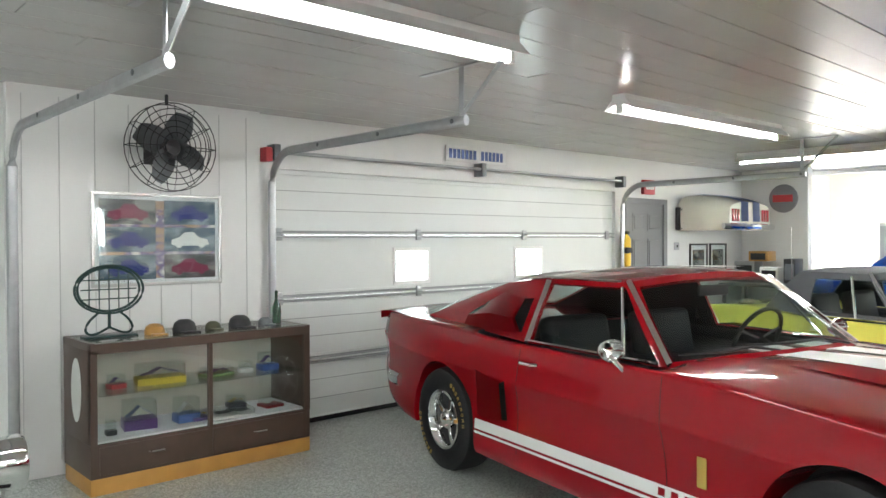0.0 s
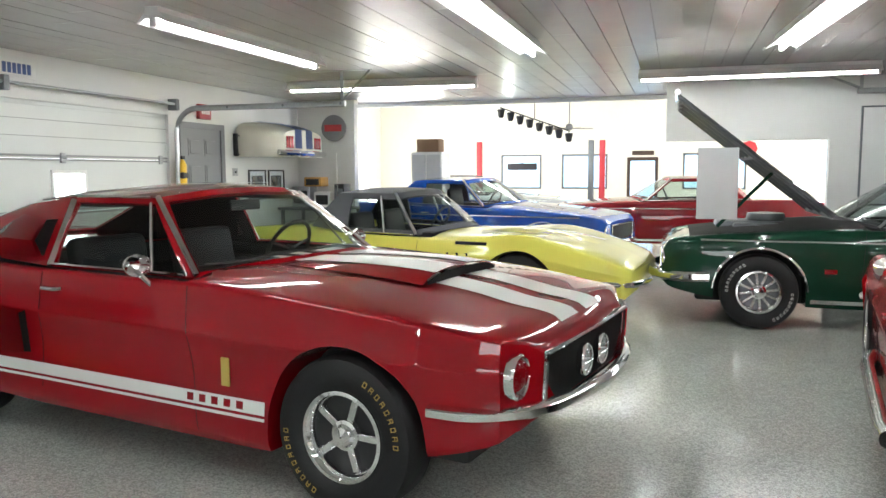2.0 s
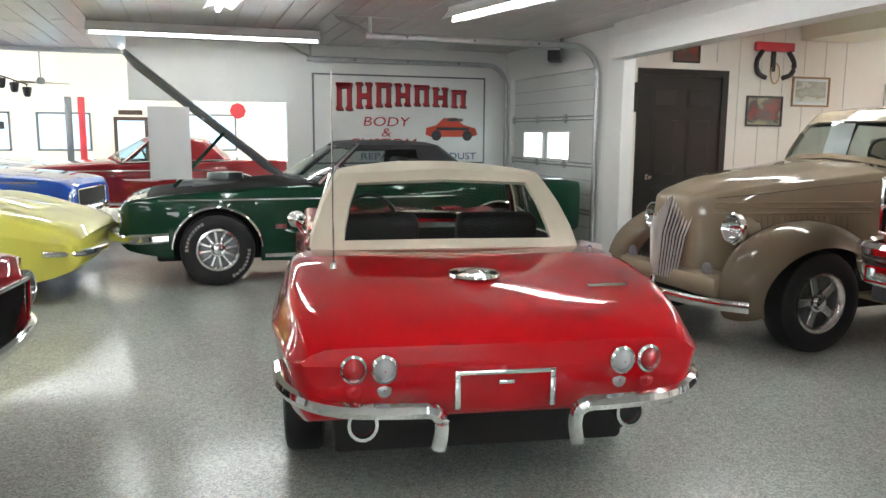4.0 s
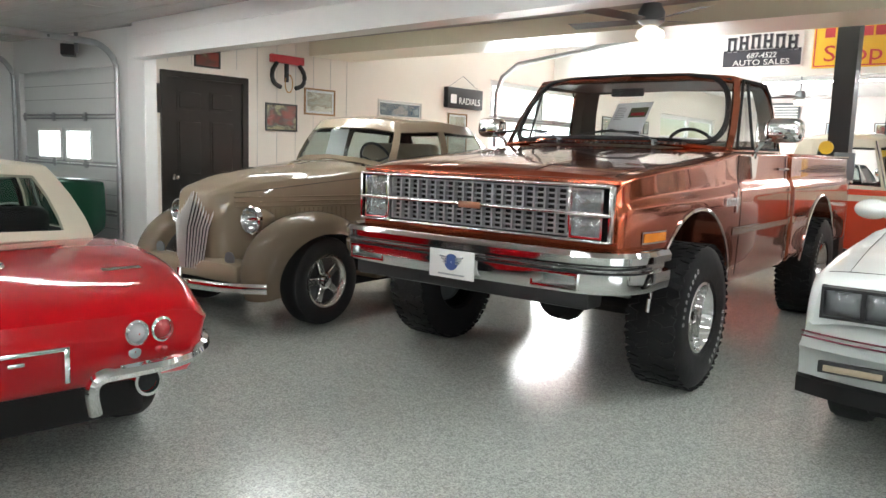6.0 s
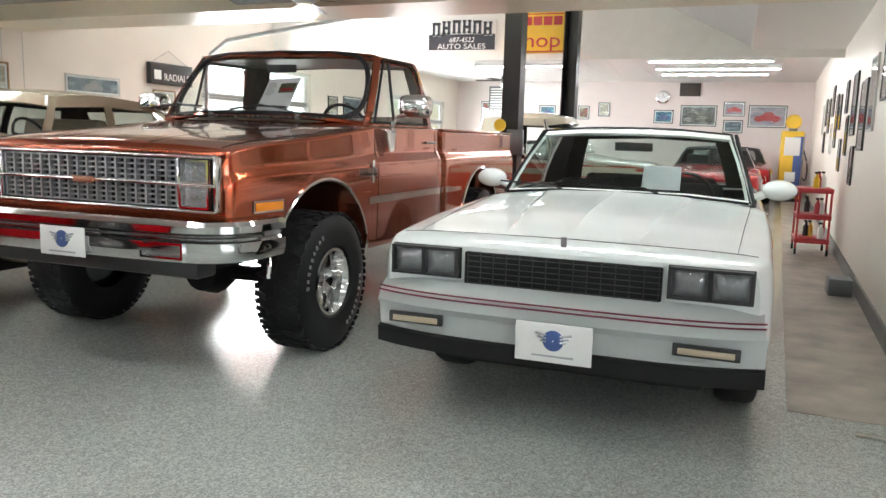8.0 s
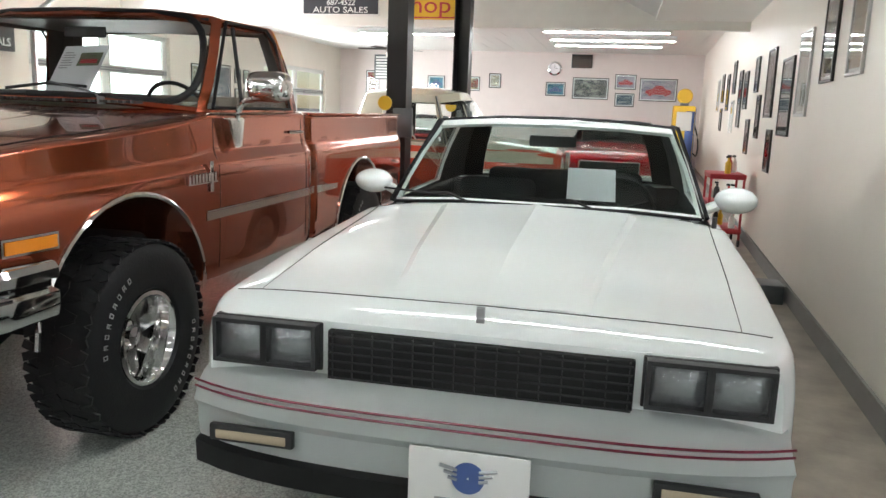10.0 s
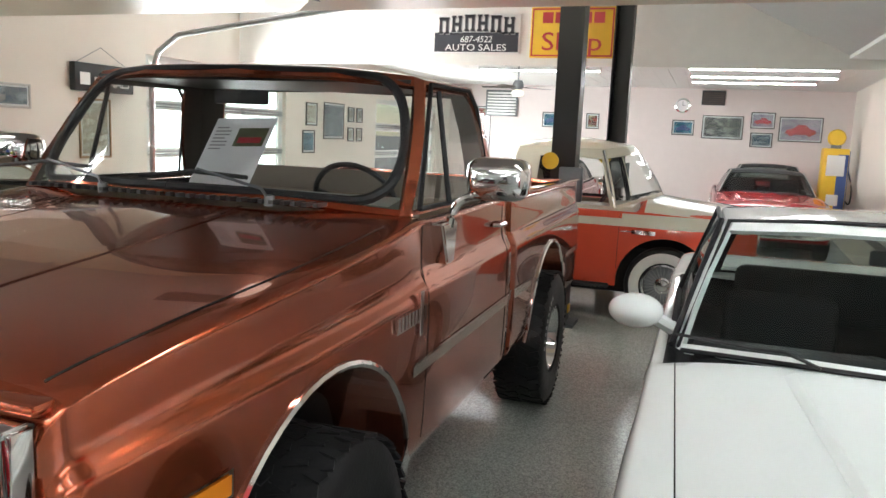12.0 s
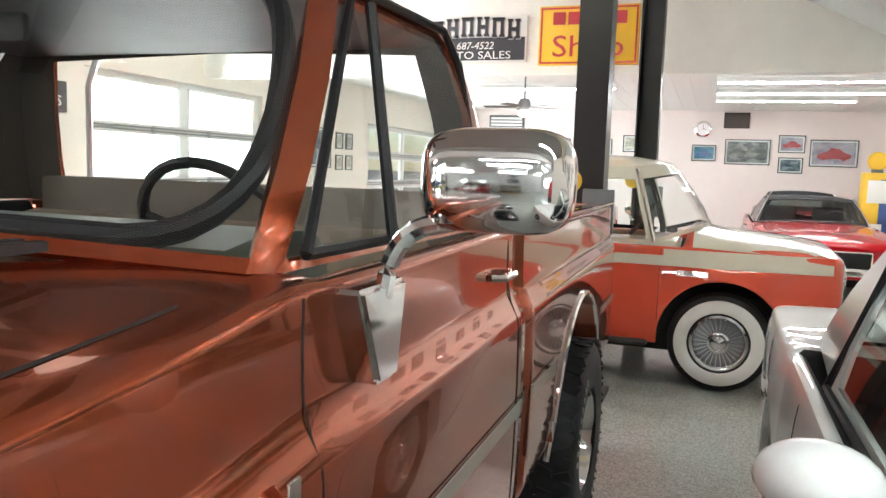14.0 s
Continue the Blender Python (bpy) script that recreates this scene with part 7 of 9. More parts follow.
def picture_mat(seed, a, b, c):
    """A printed scene: soft bands and blots of three colours."""
    m = bpy.data.materials.new("print")
    m.use_nodes = True
    nt = m.node_tree
    p = nt.nodes["Principled BSDF"]
    p.inputs["Roughness"].default_value = 0.25
    tc, mp = nt.nodes.new("ShaderNodeTexCoord"), nt.nodes.new("ShaderNodeMapping")
    mp.inputs["Location"].default_value = (seed * 1.7, seed * 0.9, seed * 0.37)
    mp.inputs["Scale"].default_value = (1, 1, 1.8)
    n = nt.nodes.new("ShaderNodeTexNoise")
    n.inputs["Scale"].default_value = 5
    n.inputs["Detail"].default_value = 6
    r = nt.nodes.new("ShaderNodeValToRGB")
    r.color_ramp.elements[0].position, r.color_ramp.elements[0].color = 0.40, (*a, 1)
    r.color_ramp.elements[1].position, r.color_ramp.elements[1].color = 0.60, (*b, 1)
    e = r.color_ramp.elements.new(0.5)
    e.color = (*c, 1)
    nt.links.new(tc.outputs["Object"], mp.inputs["Vector"])
    nt.links.new(mp.outputs[0], n.inputs["Vector"])
    nt.links.new(n.outputs["Fac"], r.inputs[0])
    nt.links.new(r.outputs[0], p.inputs["Base Color"])
    return m


def car_shape(bm, cx, cz, w, y, flip=1):
    """A flat side view of a coupe as a raised shape."""
    pts = [(-0.5, 0.08), (-0.49, 0.2), (-0.3, 0.25), (-0.16, 0.38), (0.08, 0.39), (0.22, 0.26), (0.46, 0.2), (0.5, 0.08), (0.38, 0.04), (-0.4, 0.04)]
    f = [bm.verts.new((cx + flip * px * w, y, cz + (pz - 0.2) * w)) for px, pz in pts]
    bm.faces.new(f)
    for wx in (-0.3, 0.3):
        c = [bm.verts.new((cx + flip * wx * w + 0.09 * w * math.cos(t), y + 0.0015, cz + (0.07 - 0.2) * w + 0.09 * w * math.sin(t))) for t in np.linspace(0, 2 * math.pi, 13)[:-1]]
        bm.faces.new(c)


def framed(m, w, h, frame_mat, print_mat, label, matte=0.0, car=None, fw=0.022, category="picture"):
    t = thing("framed_picture", label, category, m)
    bm = bmesh.new()
    for q in ((-w / 2, w / 2, h / 2 - fw, h / 2), (-w / 2, w / 2, -h / 2, -h / 2 + fw), (-w / 2, -w / 2 + fw, -h / 2 + fw, h / 2 - fw), (w / 2 - fw, w / 2, -h / 2 + fw, h / 2 - fw)):
        box(bm, q[0], q[1], 0, 0.022, q[2], q[3], 0.003, 1)
    part("frame", bm, frame_mat, t, smooth=0)
    if matte:
        part("mount", boxm(-w / 2 + fw, w / 2 - fw, 0, 0.008, -h / 2 + fw, h / 2 - fw), PAPER, t, smooth=0)
    a = fw + matte
    part("print", boxm(-w / 2 + a, w / 2 - a, 0, 0.011, -h / 2 + a, h / 2 - a), print_mat, t, smooth=0)
    if car:
        bm = bmesh.new()
        car_shape(bm, 0, -0.02 * h, min(w * 0.7, h * 1.3), 0.013)
        part("printed_car", bm, car, t, smooth=0)
    pane = part("glazing", boxm(-w / 2 + fw, w / 2 - fw, 0.016, 0.018, -h / 2 + fw, h / 2 - fw), GLASSC, t, smooth=0)
    pane.visible_shadow = False
    return t


P1 = picture_mat(1, (0.45, 0.30, 0.22), (0.75, 0.70, 0.66), (0.20, 0.16, 0.30))
P2 = picture_mat(2, (0.05, 0.09, 0.14), (0.25, 0.30, 0.34), (0.10, 0.14, 0.18))
P3 = picture_mat(3, (0.30, 0.05, 0.04), (0.42, 0.33, 0.20), (0.08, 0.05, 0.05))
P4 = picture_mat(4, (0.55, 0.53, 0.46), (0.75, 0.72, 0.64), (0.45, 0.38, 0.30))
P5 = picture_mat(5, (0.03, 0.13, 0.20), (0.10, 0.32, 0.45), (0.06, 0.20, 0.30))
P6 = picture_mat(6, (0.06, 0.07, 0.07), (0.30, 0.30, 0.28), (0.14, 0.13, 0.14))
P7 = picture_mat(7, (0.30, 0.24, 0.34), (0.48, 0.40, 0.50), (0.36, 0.36, 0.42))
FB = mat("black_frame", (0.02, 0.018, 0.016), 0.35)
FG = mat("silver_frame", (0.5, 0.5, 0.48), 0.3, metal=0.8)
FO = mat("oak_frame", (0.30, 0.17, 0.07), 0.45, var=0.25)

# poster of cars over the cabinet: six printed cars
pt = framed(on_wall(WP, -2.71, 1.52), 0.92, 0.64, FG, P1, "framed poster of six racing cars", 0.03)
cols = [paint("poster_blue", (0.04, 0.05, 0.20)), WHITE, paint("poster_pink", (0.22, 0.05, 0.09)), MATS["poster_blue"]]
for k in range(6):
    bm = bmesh.new()
    cx, cz = (-0.22, 0.22)[k % 2], (0.19, 0.0, -0.19)[k // 2]
    bm2 = boxm(cx - 0.19, cx + 0.19, 0.011, 0.0125, cz - 0.085, cz + 0.085)
    part("poster_panel", bm2, (P2, P6, P2)[k % 3], pt, smooth=0)
    car_shape(bm, cx, cz, 0.28, 0.014, 1 if k % 2 else -1)
    part("printed_car", bm, cols[(k * 2 + k // 2) % 4], pt, smooth=0)


def wall_fan(m):
    t = thing("wall_fan", "black wire-caged wall fan with metal blades", "fan", m)
    bm = bmesh.new()
    for r in (0.29, 0.25, 0.21, 0.17, 0.13, 0.09):
        d = 0.10 + 0.05 * (1 - (r / 0.29) ** 2)
        for y in ((d,) if r < 0.28 else (0.10, 0.0)):
            tube(bm, [(r * math.cos(a), y, r * math.sin(a)) for a in np.linspace(0, 2 * math.pi, 37)], 0.0035, 5, caps=False)
    for k in range(12):
        a = 2 * math.pi * k / 12
        tube(bm, [(0.06 * math.cos(a), 0.15, 0.06 * math.sin(a)), (0.20 * math.cos(a), 0.13, 0.20 * math.sin(a)), (0.29 * math.cos(a), 0.10, 0.29 * math.sin(a)), (0.29 * math.cos(a), 0.0, 0.29 * math.sin(a)), (0.1 * math.cos(a), -0.06, 0.1 * math.sin(a))], 0.003, 5)
    part("cage", bm, BLACK, t, "black wire cage")
    for k in range(4):
        a = 2 * math.pi * k / 4 + 0.4
        bm = bmesh.new()
        rows = []
        for i in range(6):
            r = 0.05 + 0.2 * i / 5
            w = 0.05 + 0.10 * math.sin(math.pi * (0.2 + 0.7 * i / 5))
            rows.append([(r * math.cos(a + u * w / r * 0.6), 0.05 + 0.03 * u, r * math.sin(a + u * w / r * 0.6)) for u in (-1, 0, 1)])
        sheet(bm, rows, 0.004)
        part("blade", bm, DSTEEL, t)
    bm = bmesh.new()
    lathe(bm, [(0.004, 0.10), (0.05, 0.09), (0.07, 0.04), (0.075, -0.10), (0.05, -0.14), (0.004, -0.15)], 20)
    part("motor", bm, BLACK, t)
    bm = tubem([(0, -0.12, 0), (0, -0.2, 0), (0, -0.26, 0.0)], 0.02, 8)
    box(bm, -0.06, 0.06, -0.285, -0.25, -0.09, 0.09, 0.008)
    tube(bm, [(0, -0.02, 0.29), (0, -0.02, 0.36)], 0.012, 6)
    part("bracket", bm, BLACK, t)
    return t


wall_fan(on_wall(WP, -2.66, 2.13) @ Matrix.Translation((0, 0.285, 0)))


# glazed display cabinet
def display_case():
    x0, x1, y0, y1, H = -5.44, -4.93, 2.05, 3.55, 0.91
    c = thing("display_case", "dark wood glass-fronted display case on a pine plinth", "display case", Matrix.Translation((x1, y0, 0)))
    D, W = x1 - x0, y1 - y0
    part("plinth", boxm(-D + 0.02, 0.0, 0.0, W, 0, 0.10, 0.004), PINE, c, "varnished pine plinth")
    part("drawer_base", boxm(-D, 0.0, 0, W, 0.10, 0.30, 0.003), WOOD, c)
    part("end_panel", boxm(-D, 0, 0, 0.03, 0.30, 0.86, 0.002), WOOD, c)
    part("end_panel", boxm(-D, 0, W - 0.03, W, 0.30, 0.86, 0.002), WOOD, c)
    for k in range(2):
        d = part("drawer_front", boxm(0.0, 0.012, 0.05 + k * 0.71, 0.73 + k * 0.71, 0.12, 0.285, 0.003), WOOD, c)
        yy = 0.39 + k * 0.71
        part("handle", tubem([(0.012, yy - 0.05, 0.215), (0.03, yy - 0.04, 0.215), (0.03, yy + 0.04, 0.215), (0.012, yy + 0.05, 0.215)], 0.006, 6), CHROME, d)
    bm = bmesh.new()
    for yy in (0.0, W / 2 - 0.012, W - 0.04):
        box(bm, -0.03, 0.004, yy, yy + (0.024 if 0 < yy < W - 0.1 else 0.04), 0.30, 0.86)
    box(bm, -0.03, 0.004, 0, W, 0.84, 0.90)
    part("front_frame", bm, WOOD, c, smooth=0)
    bm = bmesh.new()
    box(bm, -D, 0.0, 0.0, 0.03, 0.86, 0.905)
    box(bm, -D, 0.0, W - 0.03, W, 0.86, 0.905)
    box(bm, -D, -D + 0.02, 0.03, W - 0.03, 0.86, 0.905)
    part("top_frame", bm, WOOD, c, smooth=0)
    part("back_panel", boxm(-D, -D + 0.012, 0.03, W - 0.03, 0.30, 0.86), mat("cream_back", (0.6, 0.58, 0.5), 0.6), c, smooth=0)
    for nm, q in (("glass_top", (-D + 0.02, -0.03, 0.03, W - 0.03, 0.897, 0.905)), ("shelf", (-D + 0.02, -0.04, 0.03, W - 0.03, 0.575, 0.582)), ("front_pane", (-0.016, -0.012, 0.04, W - 0.04, 0.30, 0.84))):
        g = part(nm, boxm(*q), GLASSC, c, smooth=0)
        g.visible_shadow = False
    bm = bmesh.new()
    lathe(bm, [(0.004, -0.003), (0.17, -0.003), (0.17, 0.0)], 32, (-D / 2, 0, 0.60), "y")
    bmesh.ops.scale(bm, vec=(0.55, 1, 1.15), space=Matrix.Translation((D / 2, 0, -0.6)), verts=bm.verts)
    part("oval_panel", bm, mat("pale_oval", (0.6, 0.62, 0.58), 0.3), c, "pale oval inset")
    part("inner_floor", boxm(-D + 0.02, -0.03, 0.03, W - 0.03, 0.30, 0.312), PAPER, c, smooth=0)
    return c


display_case()
rnd = random.Random(8)
BOXC = [mat("toy_" + n, c, 0.35, var=0.35, scale=30) for n, c in (("yellow", (0.55, 0.42, 0.05)), ("purple", (0.10, 0.05, 0.20)), ("blue", (0.05, 0.10, 0.28)), ("white", (0.65, 0.65, 0.62)), ("black", (0.03, 0.03, 0.04)), ("green", (0.12, 0.22, 0.08)), ("red", (0.35, 0.04, 0.04)))]


def toy_box(x, y, z, w, d, h, m, tilt=0.0):
    t = thing("model_box", "small boxed model car in the display case", "toy box", Matrix.Translation((x, y, z)) @ Matrix.Rotation(tilt, 4, "Z"), "boxed models")
    part("carton", boxm(-d / 2, d / 2, -w / 2, w / 2, 0, h * 0.35, 0.003), m, t)
    g = part("clear_cover", boxm(-d / 2 + 0.004, d / 2 - 0.004, -w / 2 + 0.004, w / 2 - 0.004, h * 0.35, h, 0.003), GLASSC, t)
    g.visible_shadow = False
    bm = bmesh.new()
    sheet(bm, [[(xx, yy, h * 0.36 + hh) for yy, hh in ((-w * 0.4, 0.01), (-w * 0.2, h * 0.2), (0, h * 0.42), (w * 0.2, h * 0.25), (w * 0.4, 0.02))] for xx in (-d * 0.25, d * 0.25)], 0.004)
    part("model", bm, BOXC[rnd.randrange(7)], t)
    return t


for y, z, w, d, h, c in ((2.28, 0.582, 0.10, 0.08, 0.09, 6), (2.56, 0.582, 0.30, 0.16, 0.13, 0), (2.95, 0.582, 0.20, 0.14, 0.06, 5), (3.16, 0.582, 0.09, 0.07, 0.08, 3), (3.33, 0.582, 0.13, 0.10, 0.13, 2), (2.22, 0.312, 0.06, 0.06, 0.09, 4), (2.42, 0.312, 0.20, 0.16, 0.18, 1), (2.46, 0.312, 0.0, 0.0, 0.0, 4), (2.72, 0.312, 0.15, 0.12, 0.16, 2), (2.80, 0.312, 0.12, 0.10, 0.06, 1), (3.02, 0.312, 0.28, 0.2, 0.05, 3), (3.06, 0.362, 0.12, 0.1, 0.08, 4), (3.36, 0.312, 0.14, 0.14, 0.06, 6)):
    if w:
        toy_box(-5.14 + rnd.uniform(-0.05, 0.06), y, z, w, d, h, BOXC[c], rnd.uniform(-0.2, 0.2))


# things on top of the cabinet
def table_fan_sign(m):
    """Ring-shaped wire ornament on a scrolled foot."""
    t = thing("wire_ornament", "dark green wire ring ornament on a scrolled foot", "ornament", m)
    bm = bmesh.new()
    for r in (0.21, 0.19):
        tube(bm, [(0.01 * (r > 0.2), r * math.cos(a), 0.30 + 0.72 * r * math.sin(a)) for a in np.linspace(0, 2 * math.pi, 37)], 0.008, 6, caps=False)
    for k in range(5):
        yy = -0.12 + 0.06 * k
        hh = 0.72 * math.sqrt(0.19**2 - yy**2)
        tube(bm, [(0, yy, 0.30 - hh), (0, yy, 0.30 + hh)], 0.004, 5)
    for k in range(3):
        z = 0.24 + 0.06 * k
        tube(bm, [(0, -0.17, z), (0, 0.17, z)], 0.004, 5)
    part("ring", bm, mat("dark_green_wire", (0.02, 0.05, 0.045), 0.4, metal=0.4), t)
    bm = bmesh.new()
    for s in (-1, 1):
        tube(bm, chaikin([(0, s * 0.06, 0.16), (0, s * 0.13, 0.10), (0, s * 0.15, 0.04), (0, s * 0.10, 0.012), (0, 0.0, 0.06)], 2), 0.008, 6)
    tube(bm, [(0, 0, 0.06), (0, 0, 0.17)], 0.01, 6)
    box(bm, -0.06, 0.06, -0.16, 0.16, 0, 0.012, 0.003)
    part("foot", bm, MATS["dark_green_wire"], t)
    return t


table_fan_sign(Matrix.Translation((-5.22, 2.26, 0.905)))
for y, m_, sz in ((2.52, PINE, 0.05), (2.72, BLACK, 0.06), (3.12, BLACK, 0.06), (3.32, DSTEEL, 0.04), (2.92, mat("olive_cap", (0.10, 0.10, 0.06), 0.7), 0.04)):
    t = thing("cap" if sz > 0.05 else "trinket", "small dark keepsake lying on the glass top", "keepsake", Matrix.Translation((-5.15, y, 0.905)))
    bm = bmesh.new()
    lathe(bm, [(sz * 1.25, 0), (sz * 1.3, sz * 0.3), (sz * 1.1, sz), (sz * 0.6, sz * 1.35), (0.003, sz * 1.4)], 18, axis="z", caps=True)
    part("crown", bm, m_, t)
    part("brim", boxm(sz, sz * 2.4, -sz * 0.9, sz * 0.9, 0, 0.012, 0.005), m_, t)
t = thing("bottle", "dark green glass bottle on the display case", "bottle", Matrix.Translation((-5.2, 3.44, 0.905)))
bm = bmesh.new()
lathe(bm, [(0.003, 0), (0.033, 0.002), (0.035, 0.09), (0.033, 0.12), (0.014, 0.17), (0.013, 0.23), (0.016, 0.235), (0.003, 0.24)], 16, axis="z")
part("glass_body", bm, mat("bottle_green", (0.02, 0.06, 0.03), 0.1, coat=1), t)

# chrome lamp on a stand at the edge of the case
t = thing("chrome_lamp", "chrome motor lamp shell on a short stand", "lamp", Matrix.Translation((-3.9, 1.38, 0)))
bm = bmesh.new()
lathe(bm, [(0.003, -0.2), (0.07, -0.16), (0.11, -0.05), (0.12, 0.05), (0.11, 0.07), (0.09, 0.04), (0.003, 0.03)], 24, (0, 0, 0.56), "y")
part("shell", bm, CHROME, t)
part("stand", tubem([(0, 0, 0.46), (0, -0.05, 0.2), (0, 0.0, 0.01)], 0.02, 8), CHROME, t)
part("base", boxm(-0.12, 0.12, -0.16, 0.1, 0, 0.02, 0.005), BLACK, t)

# signs and fittings on the garage-door wall
t = thing("wall_sign", "white and blue lettered tin sign over the garage door", "sign", on_wall(WA, -5.9, 2.34))
part("plate", boxm(-0.42, 0.42, 0.01, 0.02, -0.075, 0.075, 0.003), WHITE, t)
for k in range(14):
    if k != 7:
        xx = 0.36 - k * 0.054
        bm = boxm(xx - 0.02, xx + 0.02, 0.02, 0.023, -0.045, 0.045)
        part("mark", bm, BLUEP, t, smooth=0)
t = thing("exit_sign", "red exit sign over the grey door", "sign", on_wall(WA, -8.9, 2.16))
part("case", boxm(-0.12, 0.12, 0, 0.05, -0.09, 0.09, 0.006), REDP, t)
for k in range(4):
    part("mark", boxm(-0.085 + k * 0.045, -0.055 + k * 0.045, 0.05, 0.053, -0.03, 0.03), WHITE, t, smooth=0)
t = thing("fire_extinguisher", "yellow fire extinguisher hung beside the garage door", "extinguisher", on_wall(WA, -8.36, 1.38))
bm = bmesh.new()
lathe(bm, [(0.003, -0.2), (0.05, -0.19), (0.055, -0.15), (0.055, 0.13), (0.035, 0.17), (0.018, 0.19), (0.003, 0.2)], 18, (0, 0.07, 0), "z")
part("cylinder", bm, YELP, t)
part("valve", boxm(-0.03, 0.03, 0.05, 0.10, 0.19, 0.23, 0.006), BLACK, t)
part("label_band", boxm(-0.057, 0.057, 0.01, 0.128, -0.04, 0.04, 0.02), BLACK, t)
part("hook", boxm(-0.01, 0.01, 0, 0.07, 0.10, 0.13), BLACK, t)
t = thing("wall_phone", "black wall phone beside the grey door", "phone", on_wall(WA, -9.62, 1.78))
part("body", boxm(-0.05, 0.05, 0, 0.06, -0.15, 0.15, 0.012), BLACK, t)
part("handset", tubem([(0, 0.07, 0.13), (0, 0.10, 0.06), (0, 0.10, -0.06), (0, 0.07, -0.13)], 0.02, 8), BLACK, t)
t = thing("switch_plate", "small steel switch plate on the wall", "switch", on_wall(WA, -9.6, 1.42))
part("plate", boxm(-0.06, 0.06, 0, 0.008, -0.05, 0.05, 0.002), STEEL, t)
part("toggle", boxm(-0.008, 0.008, 0.008, 0.02, -0.015, 0.015, 0.002), BLACK, t)

# cut-off car tail mounted on the wall as a shelf piece
t = thing("wall_car_tail", "cream car tail with blue stripes hung on the wall", "wall decoration", on_wall(WA, -10.35, 1.84))
bm = bmesh.new()
rows = []
for i in range(9):
    y = 0.02 + 0.62 * i / 8
    k = 1 - 0.25 * (i / 8) ** 3
    sec = chaikin([(-0.74 * k, -0.22), (-0.76 * k, 0.0), (-0.72 * k, 0.2 - 0.1 * (i / 8) ** 2), (-0.4 * k, 0.27 - 0.12 * (i / 8) ** 2), (0.4 * k, 0.27 - 0.12 * (i / 8) ** 2), (0.72 * k, 0.2 - 0.1 * (i / 8) ** 2), (0.76 * k, 0.0), (0.74 * k, -0.22)], 2)
    rows.append([(x, y, z) for x, z in sec])
rings(bm, rows, True, True)
part("tail_shell", bm, paint("cream_shell", (0.62, 0.60, 0.52)), t)
for s in (-1, 1):
    bm = bmesh.new()
    sheet(bm, [[(s * 0.06, 0.02 + 0.62 * i / 8, 0.278 - 0.12 * (i / 8) ** 2), (s * 0.26, 0.02 + 0.62 * i / 8, 0.276 - 0.12 * (i / 8) ** 2)] for i in range(9)] + [[(s * 0.06, 0.648, -0.1), (s * 0.26, 0.648, -0.1)]], 0.004)
    part("blue_stripe", bm, BLUEP, t)
    for k in range(3):
        part("tail_lamp", boxm(s * (0.34 + 0.07 * k) - 0.022, s * (0.34 + 0.07 * k) + 0.022, 0.63, 0.66, -0.10, 0.06, 0.006), REDL, t)
part("rear_bar", tubem([(-0.68, 0.62, -0.16), (-0.5, 0.70, -0.17), (0.5, 0.70, -0.17), (0.68, 0.62, -0.16)], 0.04, 8), CHROME, t)
for k, yy in enumerate((-10.15, -10.68)):
    framed(on_wall(WA, yy, 1.24), 0.46, 0.42, FB, P6, "small framed black and white photograph", 0.06)

# end wall: round clock sign, cupboard clutter
t = thing("round_sign", "round grey and red button sign on the end wall", "sign", Matrix.Translation((-4.98, 11.4, 2.08)) @ Matrix.Rotation(math.pi, 4, "Z"))
bm = bmesh.new()
lathe(bm, [(0.20, 0), (0.20, 0.03), (0.185, 0.04), (0.003, 0.042)], 32)
part("disc", bm, GREYM, t)
part("band", boxm(-0.14, 0.14, 0.042, 0.046, -0.05, 0.05), REDP, t, smooth=0)
t = thing("workbench", "grey workbench crowded with boxes and tools", "workbench", Matrix.Translation((-5.3, 10.98, 0)))
part("top", boxm(-0.25, 0.75, -0.35, 0.38, 0.86, 0.90, 0.004), DSTEEL, t)
for x in (-0.22, 0.70):
    for y in (-0.31, 0.34):
        part("leg", boxm(x, x + 0.04, y, y + 0.04, 0, 0.86), DSTEEL, t, smooth=0)
part("lower_shelf", boxm(-0.22, 0.72, -0.3, 0.34, 0.25, 0.27), DSTEEL, t, smooth=0)
for x, w, h, m_, nm in ((-5.35, 0.3, 0.3, STEEL, "toaster_oven"), (-5.0, 0.26, 0.22, WHITE, "storage_box"), (-5.15, 0.28, 0.14, PINE, "storage_box"), (-4.72, 0.16, 0.34, BLACK, "speaker")):
    t = thing(nm, "small appliance or carton stacked on the workbench", "box", Matrix.Translation((x, 11.1, 0.90 if m_ is not PINE else 1.2)))
    part("body", boxm(-w / 2, w / 2, -0.13, 0.13, 0, h, 0.012), m_, t)
    part("front", boxm(-w * 0.38, w * 0.38, -0.136, -0.13, h * 0.15, h * 0.8, 0.003), BLACK if m_ is not BLACK else DSTEEL, t)

# the big painted sign
t = thing("painted_sign", "large white hand-painted body shop sign with a red car", "sign", on_wall(WS, -3.245, 1.58))
part("board", boxm(-1.165, 1.165, 0.0, 0.025, -0.56, 0.56, 0.003), mat("sign_white", (0.70, 0.70, 0.69), 0.45, var=0.08, scale=3), t)
bm = bmesh.new()
for q in ((-1.175, 1.175, 0.555, 0.575), (-1.175, 1.175, -0.575, -0.555), (-1.175, -1.155, -0.56, 0.56), (1.155, 1.175, -0.56, 0.56)):
    box(bm, q[0], q[1], 0, 0.035, q[2], q[3])
part("border", bm, DSTEEL, t, smooth=0)
F = Matrix.Rotation(math.pi / 2, 4, "X")
